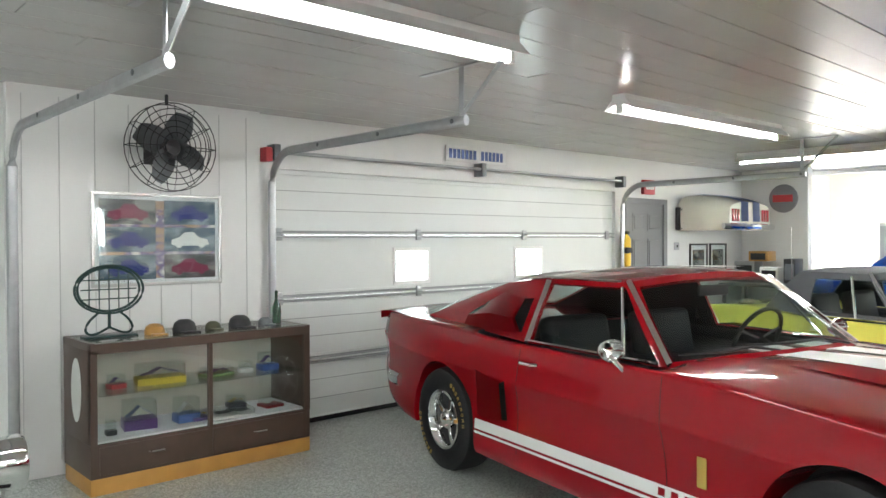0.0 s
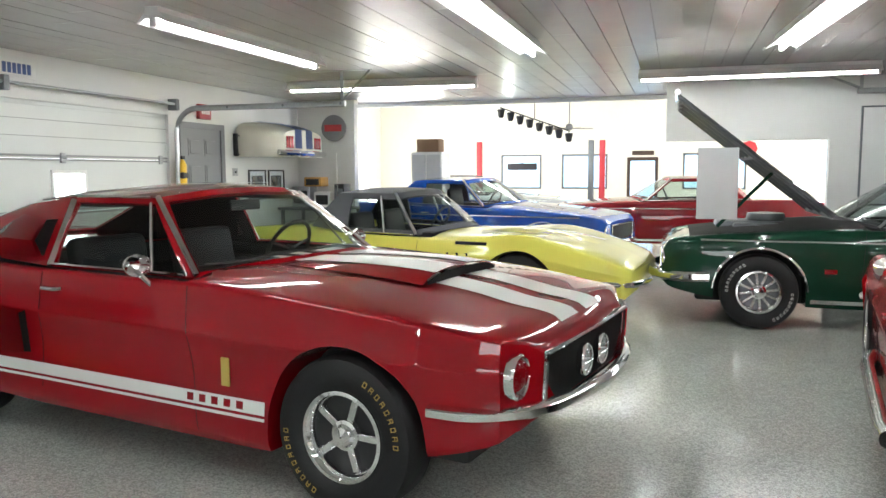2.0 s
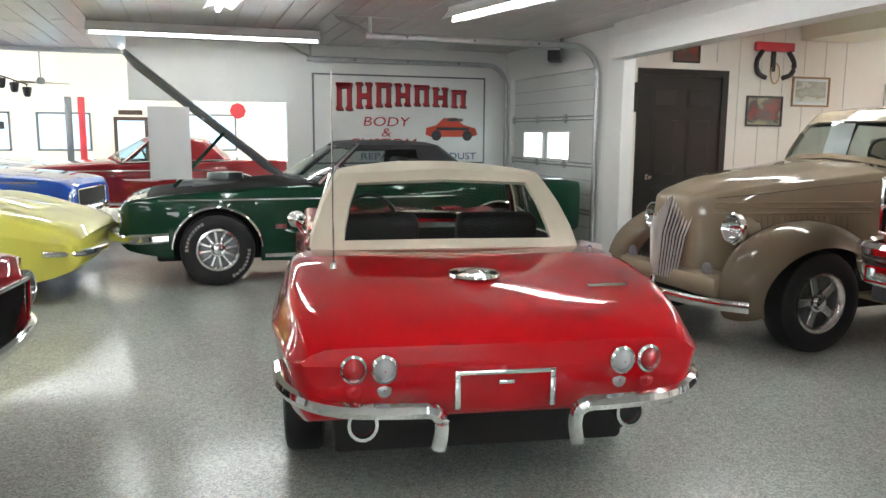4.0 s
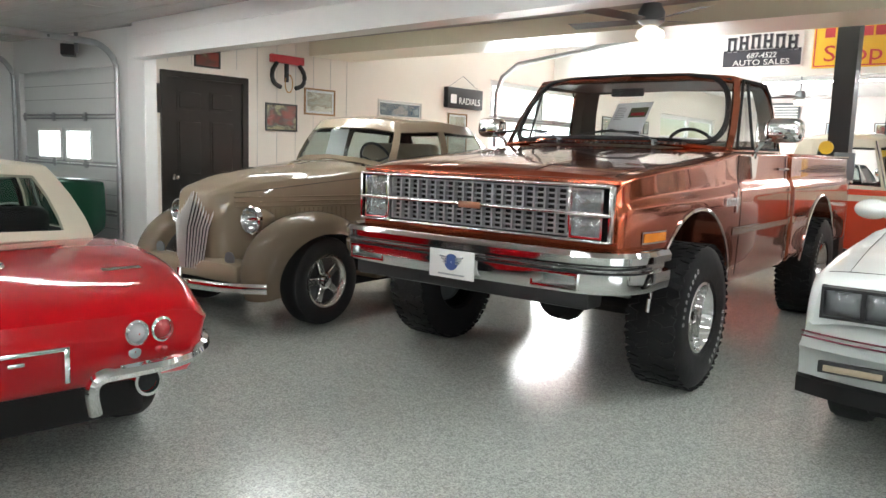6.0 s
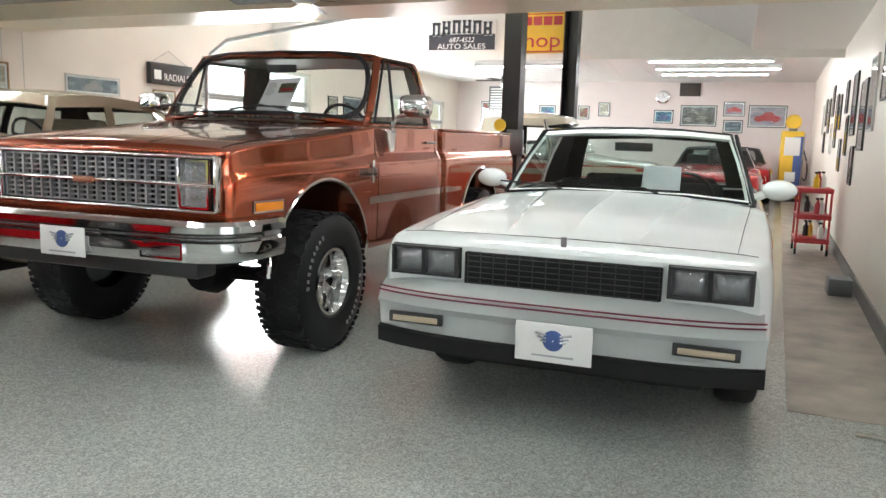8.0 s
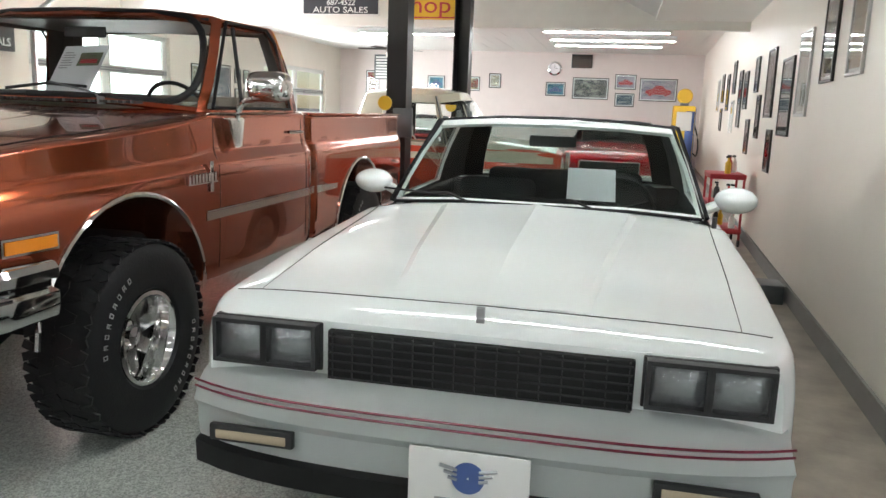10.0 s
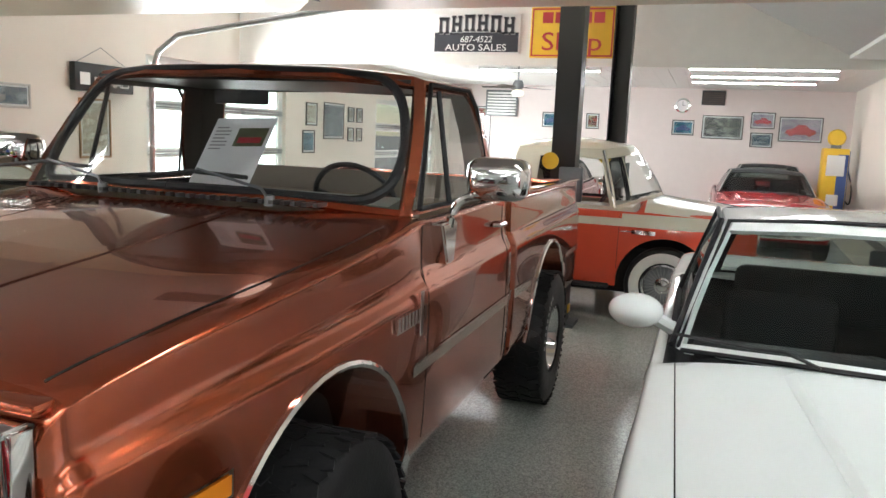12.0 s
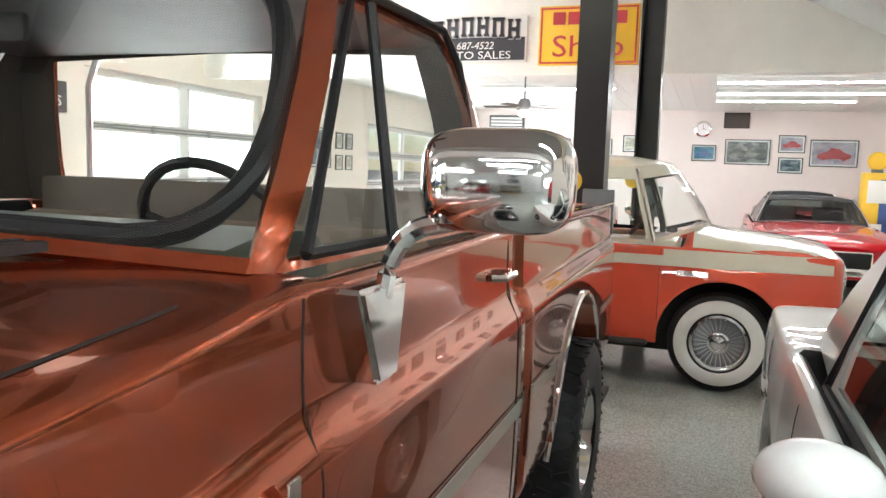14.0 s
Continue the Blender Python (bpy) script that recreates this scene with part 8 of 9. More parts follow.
LET = Matrix.Translation((0, 0.026, 0)) @ Matrix.Rotation(math.pi, 4, "Z") @ F


def slab_row(parent, n, x0, x1, z, h0, h1, m_, shade, y=0.026):
    """A row of slab-serif shapes for a name."""
    for k in range(n):
        u = (k + 0.5) / n
        cx = x0 + (x1 - x0) * u
        w = abs(x1 - x0) / n * 0.84
        h = h0 + (h1 - h0) * u
        zz = z + 0.05 * math.sin(math.pi * u)
        for dx, dz, mm, dy in ((-0.012, -0.014, shade, 0.0), (0, 0, m_, 0.003)):
            bm = bmesh.new()
            q = y + dy
            for sx in (-1, 1):
                box(bm, cx + dx + sx * w * 0.30 - w * 0.13, cx + dx + sx * w * 0.30 + w * 0.13, q, q + 0.003, zz + dz - h / 2, zz + dz + h / 2)
            box(bm, cx + dx - w * 0.28, cx + dx + w * 0.28, q, q + 0.003, zz + dz - h * (0.12 if k % 2 else -0.30), zz + dz - h * (0.12 if k % 2 else -0.30) + h * 0.2)
            for sz in (-1, 1):
                box(bm, cx + dx - w * 0.49, cx + dx - w * 0.08, q, q + 0.003, zz + dz + sz * h * 0.44 - h * 0.06, zz + dz + sz * h * 0.44 + h * 0.06)
                box(bm, cx + dx + w * 0.08, cx + dx + w * 0.49, q, q + 0.003, zz + dz + sz * h * 0.44 - h * 0.06, zz + dz + sz * h * 0.44 + h * 0.06)
            part("sign_letter", bm, mm, parent, smooth=0)


slab_row(t, 7, 0.90, -0.92, 0.28, 0.36, 0.22, REDP, INK)
for body, z, x, sz in (("BODY", -0.03, 0.22, 0.17), ("&", -0.17, 0.22, 0.16), ("CUSTOM", -0.31, 0.27, 0.17)):
    text("sign_text", body, sz, Matrix.Translation((x, 0, z)) @ LET, REDP, t, 0.002, xs=1.35, shear=0.15)
text("sign_text", "DUST", 0.13, Matrix.Translation((-0.86, 0, -0.48)) @ LET, BLUEP, t, 0.002, xs=1.2)
text("sign_text", "REPAIR", 0.12, Matrix.Translation((0.3, 0, -0.48)) @ LET, BLUEP, t, 0.002, xs=1.4)
bm = bmesh.new()
car_shape(bm, -0.70, -0.10, 0.74, 0.030, -1)
part("painted_car", bm, mat("painted_car_red", (0.55, 0.05, 0.02), 0.4, var=0.3, scale=10), t, "red painted coupe", smooth=0)
bm = bmesh.new()
for wx in (-0.92, -0.48):
    lathe(bm, [(0.07, 0), (0.07, 0.003), (0.003, 0.003)], 20, (wx, 0.0325, -0.20), "y")
box(bm, -0.95, -0.48, 0.0305, 0.0325, -0.13, -0.09)
part("painted_underside", bm, INK, t, smooth=0)
bm = bmesh.new()
box(bm, -0.86, -0.62, 0.0305, 0.033, -0.01, 0.03)
part("painted_glass", bm, P6, t, smooth=0)

# loudspeaker at the ceiling corner
t = thing("wall_speaker", "black loudspeaker under the ceiling", "speaker", Matrix.Translation((4.62, 8.9, 2.30)) @ Matrix.Rotation(2.6, 4, "Z"))
part("case", boxm(-0.07, 0.07, -0.12, 0.12, -0.06, 0.06, 0.01), BLACK, t)
part("bracket", boxm(-0.1, -0.06, -0.02, 0.02, -0.02, 0.2, 0.004), DSTEEL, t)

# cream wall: box clock, pictures, horns, shop sign
t = thing("wall_clock", "narrow black framed brass instrument on the wall", "clock", on_wall(WK, -4.99, 1.80))
part("case", boxm(-0.10, 0.10, 0, 0.05, -0.155, 0.155, 0.008), FB, t)
for z in (-0.07, 0.07):
    bm = bmesh.new()
    lathe(bm, [(0.05, 0.05), (0.05, 0.06), (0.035, 0.064), (0.003, 0.064)], 20, (0, 0, z), "y")
    part("dial", bm, mat("brass", (0.55, 0.42, 0.18), 0.3, metal=1.0), t)
framed(on_wall(WK, -6.77, 1.68), 0.5, 0.34, FB, P3, "framed red and brown advertising print", 0.0)
framed(on_wall(WK, -7.41, 1.91), 0.54, 0.34, FO, P4, "framed pale print with small drawings", 0.03)
framed(on_wall(WK, -5.70, 2.28), 0.34, 0.2, FB, P3, "small framed red print over the black door", 0.0)
framed(on_wall(WK, -9.0, 1.9), 0.96, 0.26, FG, P2, "long framed print of a grey car", 0.02, GREYM)
t = thing("ox_yoke", "black hook-shaped yoke with a red top bar on the wall", "wall decoration", on_wall(WK, -6.84, 2.22))
for s in (-1, 1):
    part("hook", tubem(chaikin([(s * 0.18, 0.05, 0.12), (s * 0.27, 0.06, 0.0), (s * 0.24, 0.06, -0.13), (s * 0.12, 0.05, -0.17)], 2), 0.028, 8), BLACK, t)
part("bar", boxm(-0.26, 0.26, 0, 0.06, 0.12, 0.22, 0.012), REDP, t)
part("loop", tubem([(0.06 * math.cos(a) - 0.03, 0.03, -0.12 + 0.11 * math.sin(a)) for a in np.linspace(0, 2 * math.pi, 21)], 0.007, 5), PINE, t)
part("mount_strip", boxm(-0.02, 0.02, 0, 0.04, -0.1, 0.12), BLACK, t)
t = thing("tyre_sign", "black light-box sign with white lettering hung on a cord", "sign", on_wall(WK, -10.5, 2.17))
part("box", boxm(-0.47, 0.47, 0, 0.09, -0.16, 0.16, 0.01), BLACK, t)
text("sign_text", "RADIALS", 0.15, Matrix.Translation((-0.10, 0.066, -0.05)) @ LET, WHITE, t, 0.002)
part("mark", boxm(0.25, 0.40, 0.09, 0.094, -0.09, 0.05), WHITE, t, smooth=0)
part("cord", tubem([(-0.4, 0.04, 0.16), (0, 0.02, 0.36), (0.4, 0.04, 0.16)], 0.004, 4), DSTEEL, t)
framed(on_wall(WK, -10.4, 1.58), 0.5, 0.7, FO, P4, "tall framed print under the black sign", 0.03)
for x, z, w, h, p in ((15.7, 1.95, 0.42, 0.42, P4), (16.6, 1.85, 0.85, 0.7, P2), (17.35, 2.0, 0.28, 0.3, P4), (17.75, 2.0, 0.28, 0.3, P4), (17.35, 1.6, 0.28, 0.28, P4), (17.75, 1.6, 0.28, 0.28, P4), (15.6, 1.45, 0.45, 0.42, P5)):
    framed(on_wall(WK, -x, z), w, h, FB, p, "framed print on the cream wall", 0.03)
t = thing("vent_grille", "black slatted wall vent", "vent", Matrix.Translation((23.69, 6.4, 2.6)) @ Matrix.Rotation(math.pi / 2, 4, "Z"))
part("frame", boxm(-0.45, 0.45, 0, 0.04, -0.35, 0.35, 0.006), DSTEEL, t)
for k in range(8):
    part("slat", boxm(-0.4, 0.4, 0.04, 0.055, -0.31 + k * 0.08, -0.265 + k * 0.08), WHITE, t, smooth=0)

# far wall pictures, clock, vent
for y, z, w, h, p, lab in ((1.60, 2.12, 0.54, 0.38, P5, "small framed blue car print"), (0.65, 2.16, 0.98, 0.58, P6, "large framed dark car print"), (-0.28, 2.36, 0.56, 0.40, P7, "framed lilac car print"), (-0.28, 1.88, 0.52, 0.36, P2, "framed blue car print"), (-1.15, 2.17, 0.98, 0.60, P7, "large framed red and blue car print"), (3.3, 2.3, 0.34, 0.4, P4, "small framed print"), (3.9, 2.2, 0.34, 0.4, P3, "small framed print"), (5.0, 2.2, 0.5, 0.4, P5, "framed blue print"), (6.9, 1.9, 0.4, 1.2, P3, "tall framed print")):
    framed(on_wall(WF, y, z), w, h, FB, p, lab + " on the pale far wall", 0.03, {id(P5): BLUEP, id(P7): REDP}.get(id(p)))
t = thing("wall_clock", "round chrome-rimmed wall clock", "clock", on_wall(WF, 1.65, 2.67))
bm = bmesh.new()
lathe(bm, [(0.19, 0), (0.19, 0.05), (0.15, 0.06), (0.145, 0.04), (0.003, 0.04)], 32)
part("rim", bm, CHROME, t)
bm = bmesh.new()
lathe(bm, [(0.14, 0.042), (0.003, 0.043)], 28)
part("dial", bm, PAPER, t)
part("hand", boxm(-0.005, 0.005, 0.044, 0.047, 0, 0.11), BLACK, t, smooth=0)
part("hand", boxm(-0.08, 0, 0.044, 0.047, -0.005, 0.005), BLACK, t, smooth=0)
t = thing("vent_grille", "dark louvred wall vent", "vent", on_wall(WF, 0.92, 2.88))
part("frame", boxm(-0.28, 0.28, 0, 0.04, -0.18, 0.18, 0.006), BLACK, t)
for k in range(6):
    part("slat", boxm(-0.25, 0.25, 0.04, 0.055, -0.15 + k * 0.05, -0.125 + k * 0.05), WOOD, t, smooth=0)


# signs on the header wall
t = thing("painted_sign", "black and white auto sales sign", "sign", on_wall(WH, 4.10, 3.07))
part("board", boxm(-0.62, 0.62, 0, 0.03, -0.26, 0.26, 0.004), WHITE, t)
part("field", boxm(-0.60, 0.60, 0.03, 0.033, -0.24, 0.02), INK, t, smooth=0)
slab_row(t, 6, 0.56, -0.56, 0.10, 0.22, 0.22, INK, mat("sign_grey", (0.4, 0.4, 0.4), 0.5), 0.034)
text("sign_text", "687-4522", 0.12, Matrix.Translation((0, 0.009, -0.075)) @ LET, WHITE, t, 0.002, shear=0.2)
text("sign_text", "AUTO SALES", 0.125, Matrix.Translation((0, 0.009, -0.185)) @ LET, WHITE, t, 0.002, xs=1.25)
t = thing("painted_sign", "yellow and red body shop sign with rounded corners", "sign", on_wall(WH, 2.78, 3.09))
part("board", boxm(-0.56, 0.56, 0, 0.03, -0.33, 0.33, 0.012), YELP, t)
bm = bmesh.new()
for q in ((-0.54, 0.54, 0.29, 0.31), (-0.54, 0.54, -0.31, -0.29), (-0.54, -0.52, -0.29, 0.29), (0.52, 0.54, -0.29, 0.29)):
    box(bm, q[0], q[1], 0.03, 0.034, q[2], q[3])
part("border", bm, REDP, t, smooth=0)
text("sign_text", "Shop", 0.34, Matrix.Translation((0, 0.009, -0.13)) @ LET, REDP, t, 0.002, xs=1.2)
for k in range(5):
    part("mark", boxm(-0.42 + k * 0.17, -0.28 + k * 0.17, 0.03, 0.034, 0.12, 0.26), REDP, t, smooth=0)


# two-post lift round the vintage pickup
def lift_post(x, y, face):
    t = thing("lift_post", "black steel two-post car lift column", "car lift", Matrix.Translation((x, y, 0)), "car lift columns")
    part("base_plate", boxm(-0.16, 0.16, -0.19, 0.19, 0, 0.028), DSTEEL, t, smooth=0)
    lb = mat("lift_black", (0.02, 0.02, 0.022), 0.4, metal=0.3)
    part("flange", boxm(-0.12, 0.12, -0.108, -0.095, 0.028, 3.75), lb, t, smooth=0)
    part("flange", boxm(-0.12, 0.12, 0.095, 0.108, 0.028, 3.75), lb, t, smooth=0)
    part("web", boxm(-0.12 if face > 0 else 0.105, -0.105 if face > 0 else 0.12, -0.095, 0.095, 0.028, 3.75), lb, t, smooth=0)
    part("carriage", boxm(-0.09, 0.15, -0.09, 0.09, 0.15, 0.95, 0.01), BLACK, t)
    part("control_box", boxm(-0.17, -0.12, -0.19, 0.02, 1.15, 1.45, 0.008), DSTEEL, t)
    bm = bmesh.new()
    lathe(bm, [(0.003, 0), (0.075, 0.002), (0.075, 0.02), (0.003, 0.022)], 18, (-0.18 - 0.02, 0.1, 1.5), "x")
    part("round_tag", bm, YELP, t, "yellow round tag")
    part("arm", boxm(-0.1 if face < 0 else 0.0, 0.0 if face < 0 else 0.1, -0.12, 1.0, 0.10, 0.18, 0.01), YELP, t, "yellow swing arm")
    return t


lift_post(9.95, 2.16, 1)
lift_post(12.5, 2.0, -1)


# ceiling fans
def ceiling_fan(x, y, z, top, lit=True, n=5, L=0.55):
    t = thing("ceiling_fan", "dark ceiling fan with wooden blades and a glass lamp", "ceiling fan", Matrix.Translation((x, y, z)))
    part("rod", tubem([(0, 0, 0.08), (0, 0, top - z)], 0.014, 8), DSTEEL, t)
    bm = bmesh.new()
    lathe(bm, [(0.003, 0.12), (0.07, 0.11), (0.10, 0.05), (0.10, -0.02), (0.06, -0.05), (0.003, -0.06)], 22, axis="z")
    part("motor", bm, DSTEEL, t)
    for k in range(n):
        a = 2 * math.pi * k / n + 0.35
        bm = bmesh.new()
        rows = [[(0.12 + L * i / 5, w * (0.045 + 0.025 * math.sin(math.pi * min(1, i / 4) * 0.5)), -0.015 + 0.012 * w) for w in (-1, 1)] for i in range(6)]
        sheet(bm, rows, 0.008)
        bmesh.ops.rotate(bm, matrix=Matrix.Rotation(a, 3, "Z"), verts=bm.verts)
        part("blade", bm, WOOD, t)
    if lit:
        bm = bmesh.new()
        lathe(bm, [(0.05, -0.06), (0.10, -0.09), (0.11, -0.13), (0.07, -0.17), (0.003, -0.18)], 20, axis="z")
        part("shade", bm, emit("lamp_globe", (1, 0.93, 0.8), 1.6) if "lamp_globe" not in MATS else MATS["lamp_globe"], t, "lit frosted glass shade")
    return t


ceiling_fan(6.12, 2.80, 2.385, C2)
ceiling_fan(16.8, 4.3, 2.6, 3.1)
ceiling_fan(-2.83, 22.0, 2.6, 3.8, False)


# fuel pump and tool cart along the picture wall
def fuel_pump(m):
    t = thing("fuel_pump", "yellow and blue vintage fuel pump with a round globe", "fuel pump", m)
    part("cabinet", boxm(-0.22, 0.22, -0.26, 0.26, 0.08, 1.75, 0.03), YELP, t)
    part("base", boxm(-0.25, 0.25, -0.29, 0.29, 0, 0.08, 0.01), BLACK, t)
    part("side_panel", boxm(-0.2, 0.2, -0.275, -0.262, 0.12, 1.7, 0.004), BLUEP, t)
    part("front_panel", boxm(-0.229, -0.2205, -0.245, -0.04, 0.12, 1.62, 0.004), BLUEP, t, "blue front panel")
    part("dial_window", boxm(-0.235, -0.222, -0.18, 0.18, 1.15, 1.6, 0.01), WHITE, t)
    part("badge", boxm(-0.235, -0.222, -0.12, 0.12, 0.5, 0.74, 0.01), WHITE, t)
    bm = bmesh.new()
    lathe(bm, [(0.003, -0.07), (0.16, -0.06), (0.19, 0), (0.16, 0.06), (0.003, 0.07)], 24, (0, 0, 1.98), "x")
    part("globe", bm, YELP, t, "round yellow globe")
    part("globe_neck", boxm(-0.06, 0.06, -0.1, 0.1, 1.75, 1.82, 0.01), DSTEEL, t)
    part("hose", tubem(chaikin([(0.0, -0.28, 1.3), (-0.1, -0.4, 0.9), (-0.1, -0.38, 0.5), (0.0, -0.3, 0.6)], 2), 0.018, 8), BLACK, t)
    return t


fuel_pump(Matrix.Translation((21.9, -1.72, 0)) @ Matrix.Rotation(0, 4, "Z"))
t = thing("tool_cart", "red rolling tool cart stacked with bottles and rags", "tool cart", Matrix.Translation((11.5, -1.42, 0)))
for z in (0.15, 0.45, 0.78):
    part("tray", boxm(-0.3, 0.3, -0.2, 0.2, z, z + 0.06, 0.01), REDP, t)
for x in (-0.28, 0.28):
    for y in (-0.18, 0.18):
        part("post", tubem([(x, y, 0.08), (x, y, 0.8)], 0.015, 6), REDP, t)
        bm = bmesh.new()
        lathe(bm, [(0.003, -0.015), (0.045, -0.012), (0.045, 0.012), (0.003, 0.015)], 14, (x, y, 0.045))
        part("caster", bm, BLACK, t)
for k in range(9):
    z = (0.21, 0.51, 0.84)[k % 3]
    b = thing("spray_bottle", "small bottle standing on the red tool cart", "bottle", Matrix.Translation((11.5 - 0.2 + 0.13 * (k // 3 + k % 2), -1.42 - 0.1 + 0.05 * (k % 4), z)), "bottles on the cart")
    bm = bmesh.new()
    lathe(bm, [(0.003, 0), (0.035, 0.002), (0.035, 0.12), (0.014, 0.15), (0.014, 0.18), (0.003, 0.185)], 12, axis="z")
    part("bottle_body", bm, (WHITE, REDP, YELP, BLACK)[k % 4], b)
    part("cap", boxm(-0.016, 0.016, -0.012, 0.03, 0.18, 0.205, 0.004), BLACK, b)
t = thing("floor_block", "dark wooden wheel block on the floor by the wall", "block", Matrix.Translation((8.5, -1.44, 0)))
part("block", boxm(-0.14, 0.14, -0.1, 0.1, 0, 0.16, 0.012), DSTEEL, t)
t = thing("banner_stand", "tall black and red roll-up banner with a silver foot", "banner", Matrix.Translation((4.66, -1.34, 0)) @ Matrix.Rotation(3.045, 4, "Z"))
part("panel", boxm(0.03, 0.85, -0.004, 0.002, 0.08, 1.55), INK, t, "black banner sheet", smooth=0)
part("red_print", boxm(0.06, 0.85, -0.008, -0.005, 0.95, 1.55), REDP, t, "red upper banner print", smooth=0)
part("base", boxm(0.0, 0.88, -0.05, 0.04, 0.012, 0.08, 0.012), ALU, t, "silver base housing")
part("foot", boxm(0.06, 0.11, -0.24, 0.04, 0.0, 0.014, 0.004), ALU, t, "silver swivel foot")
part("top_rail", boxm(0.02, 0.86, -0.012, 0.012, 1.55, 1.58, 0.006), ALU, t)
part("pole", boxm(0.43, 0.45, 0.01, 0.03, 0.08, 1.56, 0.006), ALU, t)
for k in range(3):
    part("mark", boxm(0.22, 0.36, -0.009, -0.0055, 0.24 + 0.22 * k, 0.40 + 0.22 * k), WHITE, t, "white lettering mark", smooth=0)
RWP = RW
rnd = random.Random(11)
for x, z, w, h, p in ((9.7, 1.68, 0.62, 0.72, P6), (10.8, 1.85, 0.55, 0.72, P6), (8.9, 1.85, 0.5, 0.7, P4), (8.0, 2.05, 0.42, 0.62, P3), (11.6, 1.5, 0.3, 0.5, P6), (12.0, 2.0, 0.34, 0.42, P2), (13.1, 1.85, 0.42, 0.5, P6), (13.8, 1.75, 0.4, 0.8, P2), (14.8, 2.1, 0.4, 0.5, P6), (14.8, 1.5, 0.4, 0.5, P4), (15.8, 1.9, 0.4, 0.6, P3), (16.8, 2.0, 0.4, 0.5, P6), (16.8, 1.45, 0.35, 0.4, P2), (17.8, 1.9, 0.4, 0.6, P6), (10.5, 1.15, 0.36, 0.44, P3), (12.5, 1.25, 0.36, 0.44, P6), (7.2, 2.1, 0.4, 0.7, FO)):
    framed(RWP @ Matrix.Translation((x - 5.0 + 0.0, 0, z)) @ Matrix.Rotation(0, 4, "Z"), w, h, FB if rnd.random() < 0.7 else FG, p, "framed car print in a row along the white wall", 0.025)

# ---- back room furnishings ----
for x, m_ in ((-5.0, REDP), (-2.06, DSTEEL), (-1.78, REDP)):
    t = thing("lift_post", "slim upright lift column in the bright room", "car lift", Matrix.Translation((x, 20.5, 0)))
    part("column", boxm(-0.07, 0.07, -0.07, 0.07, 0, 2.2, 0.01), m_, t)
    part("base_plate", boxm(-0.2, 0.2, -0.2, 0.2, 0, 0.02), m_, t)
t = thing("glazed_door", "dark framed glass door to the daylight", "door", Matrix.Translation((-1.31, 23.0, 0)), "", "structure")
bm = bmesh.new()
for q in ((0, 0.09, 0, 1.8), (0.76, 0.85, 0, 1.8), (0.09, 0.76, 1.7, 1.8), (0.09, 0.76, 0, 0.15)):
    box(bm, q[0], q[1], -0.02, 0.04, q[2], q[3])
part("door_frame", bm, WOOD, t, smooth=0)
t = thing("door_plaque", "small dark plaque over the glass door", "sign", Matrix.Translation((-0.88, 22.98, 1.92)))
part("plaque", boxm(-0.3, 0.3, -0.02, 0.0, -0.06, 0.06, 0.004), WOOD, t)
for x0, x1 in ((-4.96, -3.76), (-3.16, -1.86), (0.2, 1.85)):
    w = thing("window_1", "dark framed window full of daylight", "window", Matrix.Translation((x0, 23.0, 0.9)), "", "structure")
    bm = bmesh.new()
    W_ = x1 - x0
    for q in ((0, 0.05, 0, 1.0), (W_ - 0.05, W_, 0, 1.0), (0, W_, 0.95, 1.0), (0, W_, 0, 0.05)):
        box(bm, q[0], q[1], -0.03, 0.05, q[2], q[3])
    part("window_frame", bm, DSTEEL, w, smooth=0)
    g = part("pane", boxm(0.05, W_ - 0.05, 0.0, 0.005, 0.05, 0.95), GLASSC, w, smooth=0)
    g.visible_shadow = False
t = thing("track_lights", "row of black spot lights on a ceiling track", "track light", Matrix.Translation((-2.36, 14.0, 2.42)))
part("rail", tubem([(-0.62, 0, 0.12), (0.62, 0, -0.32)], 0.012, 6), BLACK, t)
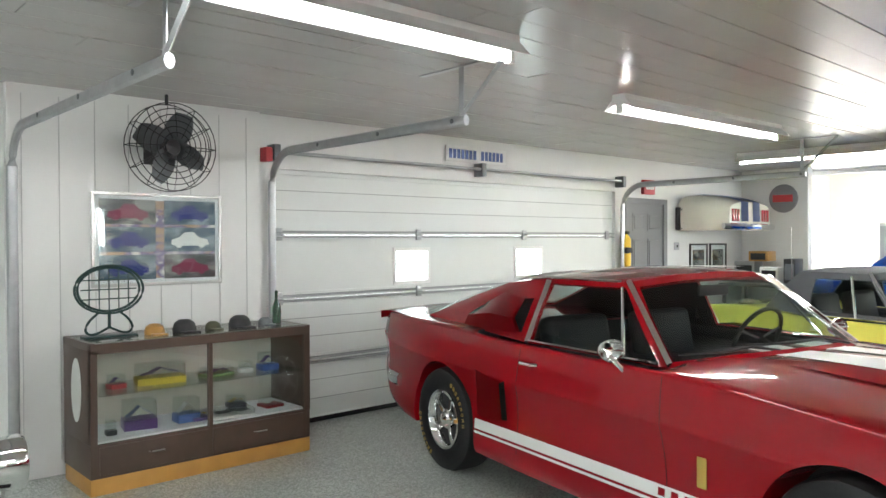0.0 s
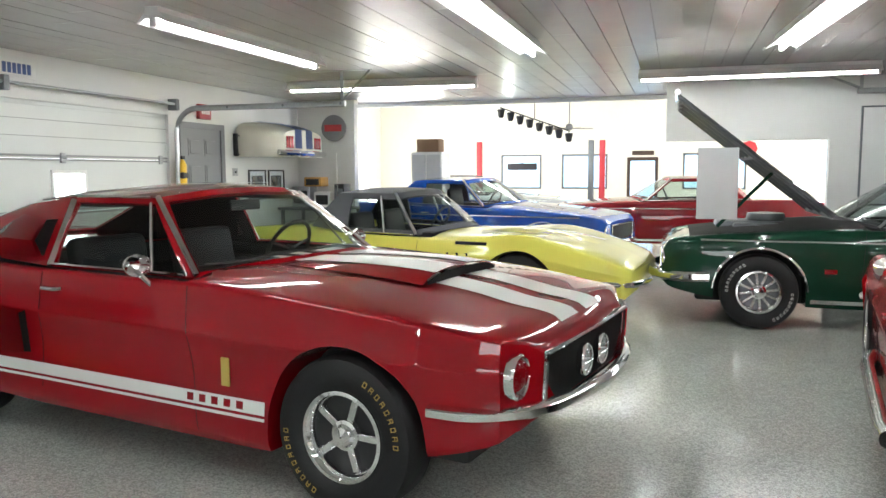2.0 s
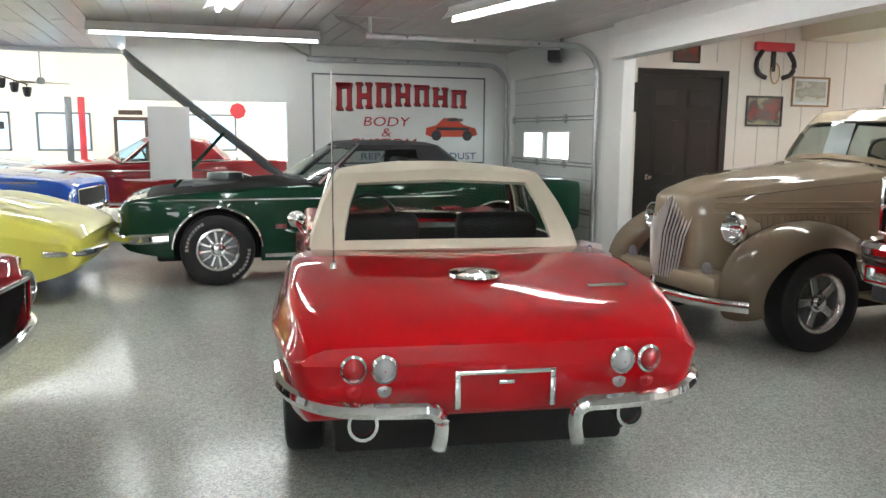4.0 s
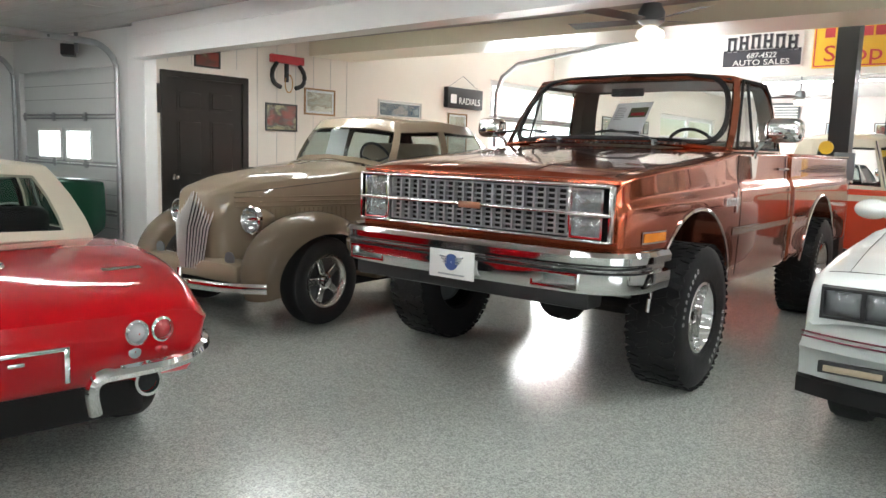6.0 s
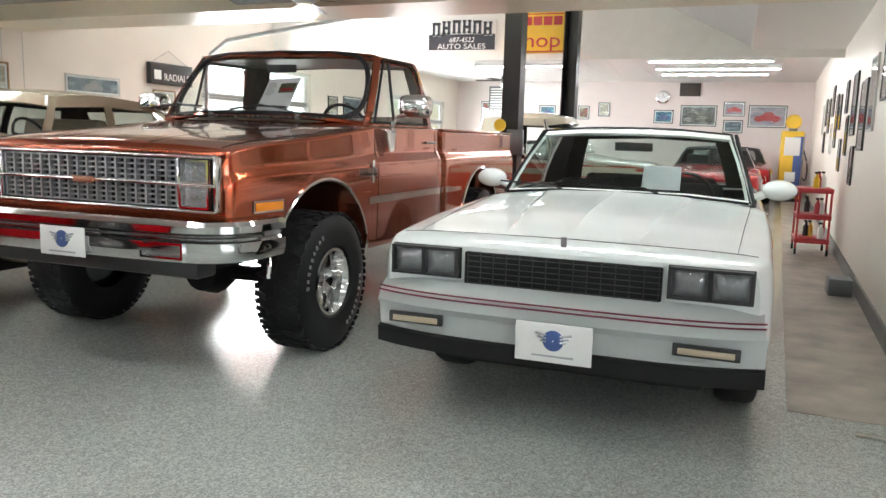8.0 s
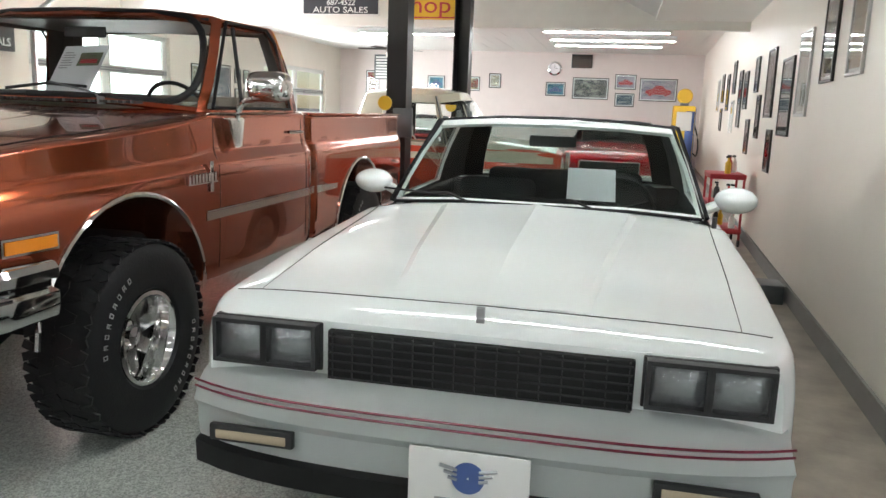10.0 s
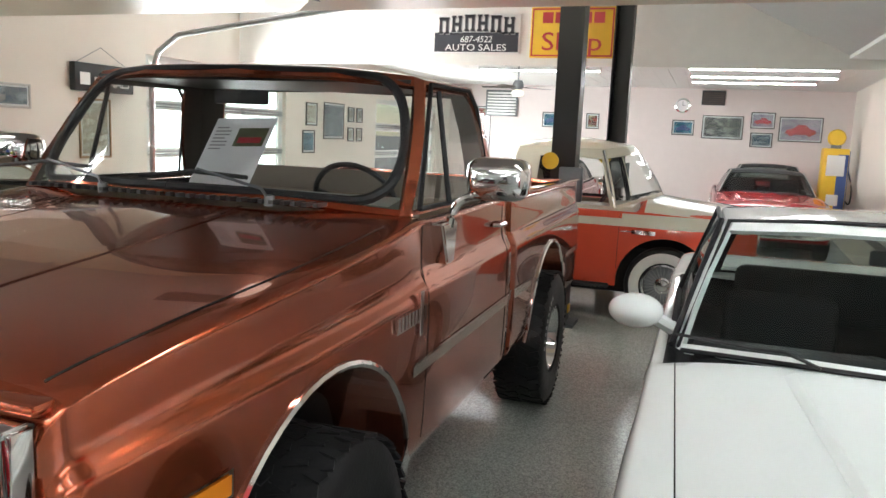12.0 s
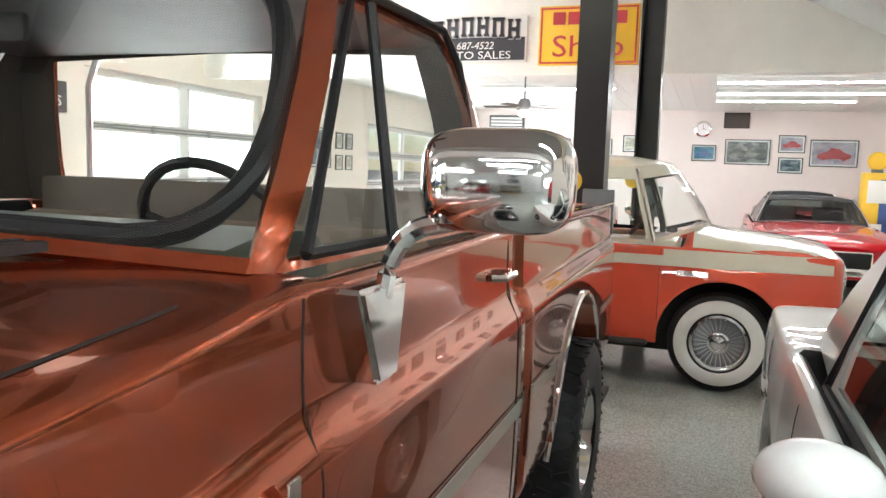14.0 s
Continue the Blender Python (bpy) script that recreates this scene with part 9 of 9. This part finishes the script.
for k in range(8):
    u = k / 7
    bm = bmesh.new()
    lathe(bm, [(0.03, 0), (0.05, 0.02), (0.07, 0.14), (0.06, 0.15), (0.003, 0.1)], 14, (-0.6 + 1.2 * u, 0, -0.06 - 0.44 * u), "z")
    tube(bm, [(-0.6 + 1.2 * u, 0, 0.08 - 0.44 * u), (-0.6 + 1.2 * u, 0, 0.12 - 0.44 * u)], 0.008, 5)
    part("spot", bm, BLACK, t)
part("drop_rod", tubem([(0, 0, -0.1), (0, 0, 1.38)], 0.008, 6), BLACK, t)
t = thing("side_table", "wooden side table with orange toys in the bright room", "table", Matrix.Translation((0.1, 19.2, 0)))
part("top", boxm(-0.6, 0.6, -0.3, 0.3, 0.72, 0.76, 0.006), PINE, t)
for x in (-0.55, 0.51):
    for y in (-0.26, 0.22):
        part("leg", boxm(x, x + 0.05, y, y + 0.05, 0, 0.72), PINE, t, smooth=0)
t = thing("wall_signs", "small red and white enamel sign by the glass door", "sign", Matrix.Translation((1.9, 22.95, 2.0)))
bm = bmesh.new()
lathe(bm, [(0.22, 0), (0.22, -0.02), (0.003, -0.022)], 8)
part("disc", bm, REDP, t)


# corner shelf unit, boxes and dark items by the passage to the bright room
t = thing("metal_cabinet", "pale metal cabinet in the corner by the passage", "cabinet", Matrix.Translation((-3.95, 12.0, 0)))
part("body", boxm(0, 0.5, 0, 0.45, 0.0, 1.72, 0.01), WHITE, t)
part("door", boxm(0.02, 0.24, -0.02, -0.002, 0.06, 1.68, 0.006), mat("pale_grey_enamel", (0.55, 0.56, 0.56), 0.4), t)
part("door", boxm(0.26, 0.48, -0.02, -0.002, 0.06, 1.68, 0.006), MATS["pale_grey_enamel"], t)
t = thing("storage_box", "brown cardboard box on the metal cabinet", "box", Matrix.Translation((-3.70, 12.22, 1.722)))
part("body", boxm(-0.18, 0.18, -0.15, 0.15, 0, 0.2, 0.006), mat("cardboard", (0.20, 0.12, 0.07), 0.8, var=0.15), t)
part("flap", boxm(-0.18, 0.18, -0.004, 0.004, 0.2, 0.206), MATS["cardboard"], t)
t = thing("wall_sign", "dark narrow sign on the cream back wall", "sign", Matrix.Translation((-4.32, 22.99, 1.55)))
part("board", boxm(-0.44, 0.44, -0.09, -0.06, -0.1, 0.1, 0.004), INK, t)
part("standoff", boxm(-0.02, 0.02, -0.06, 0.02, 0.1, 0.14), DSTEEL, t)
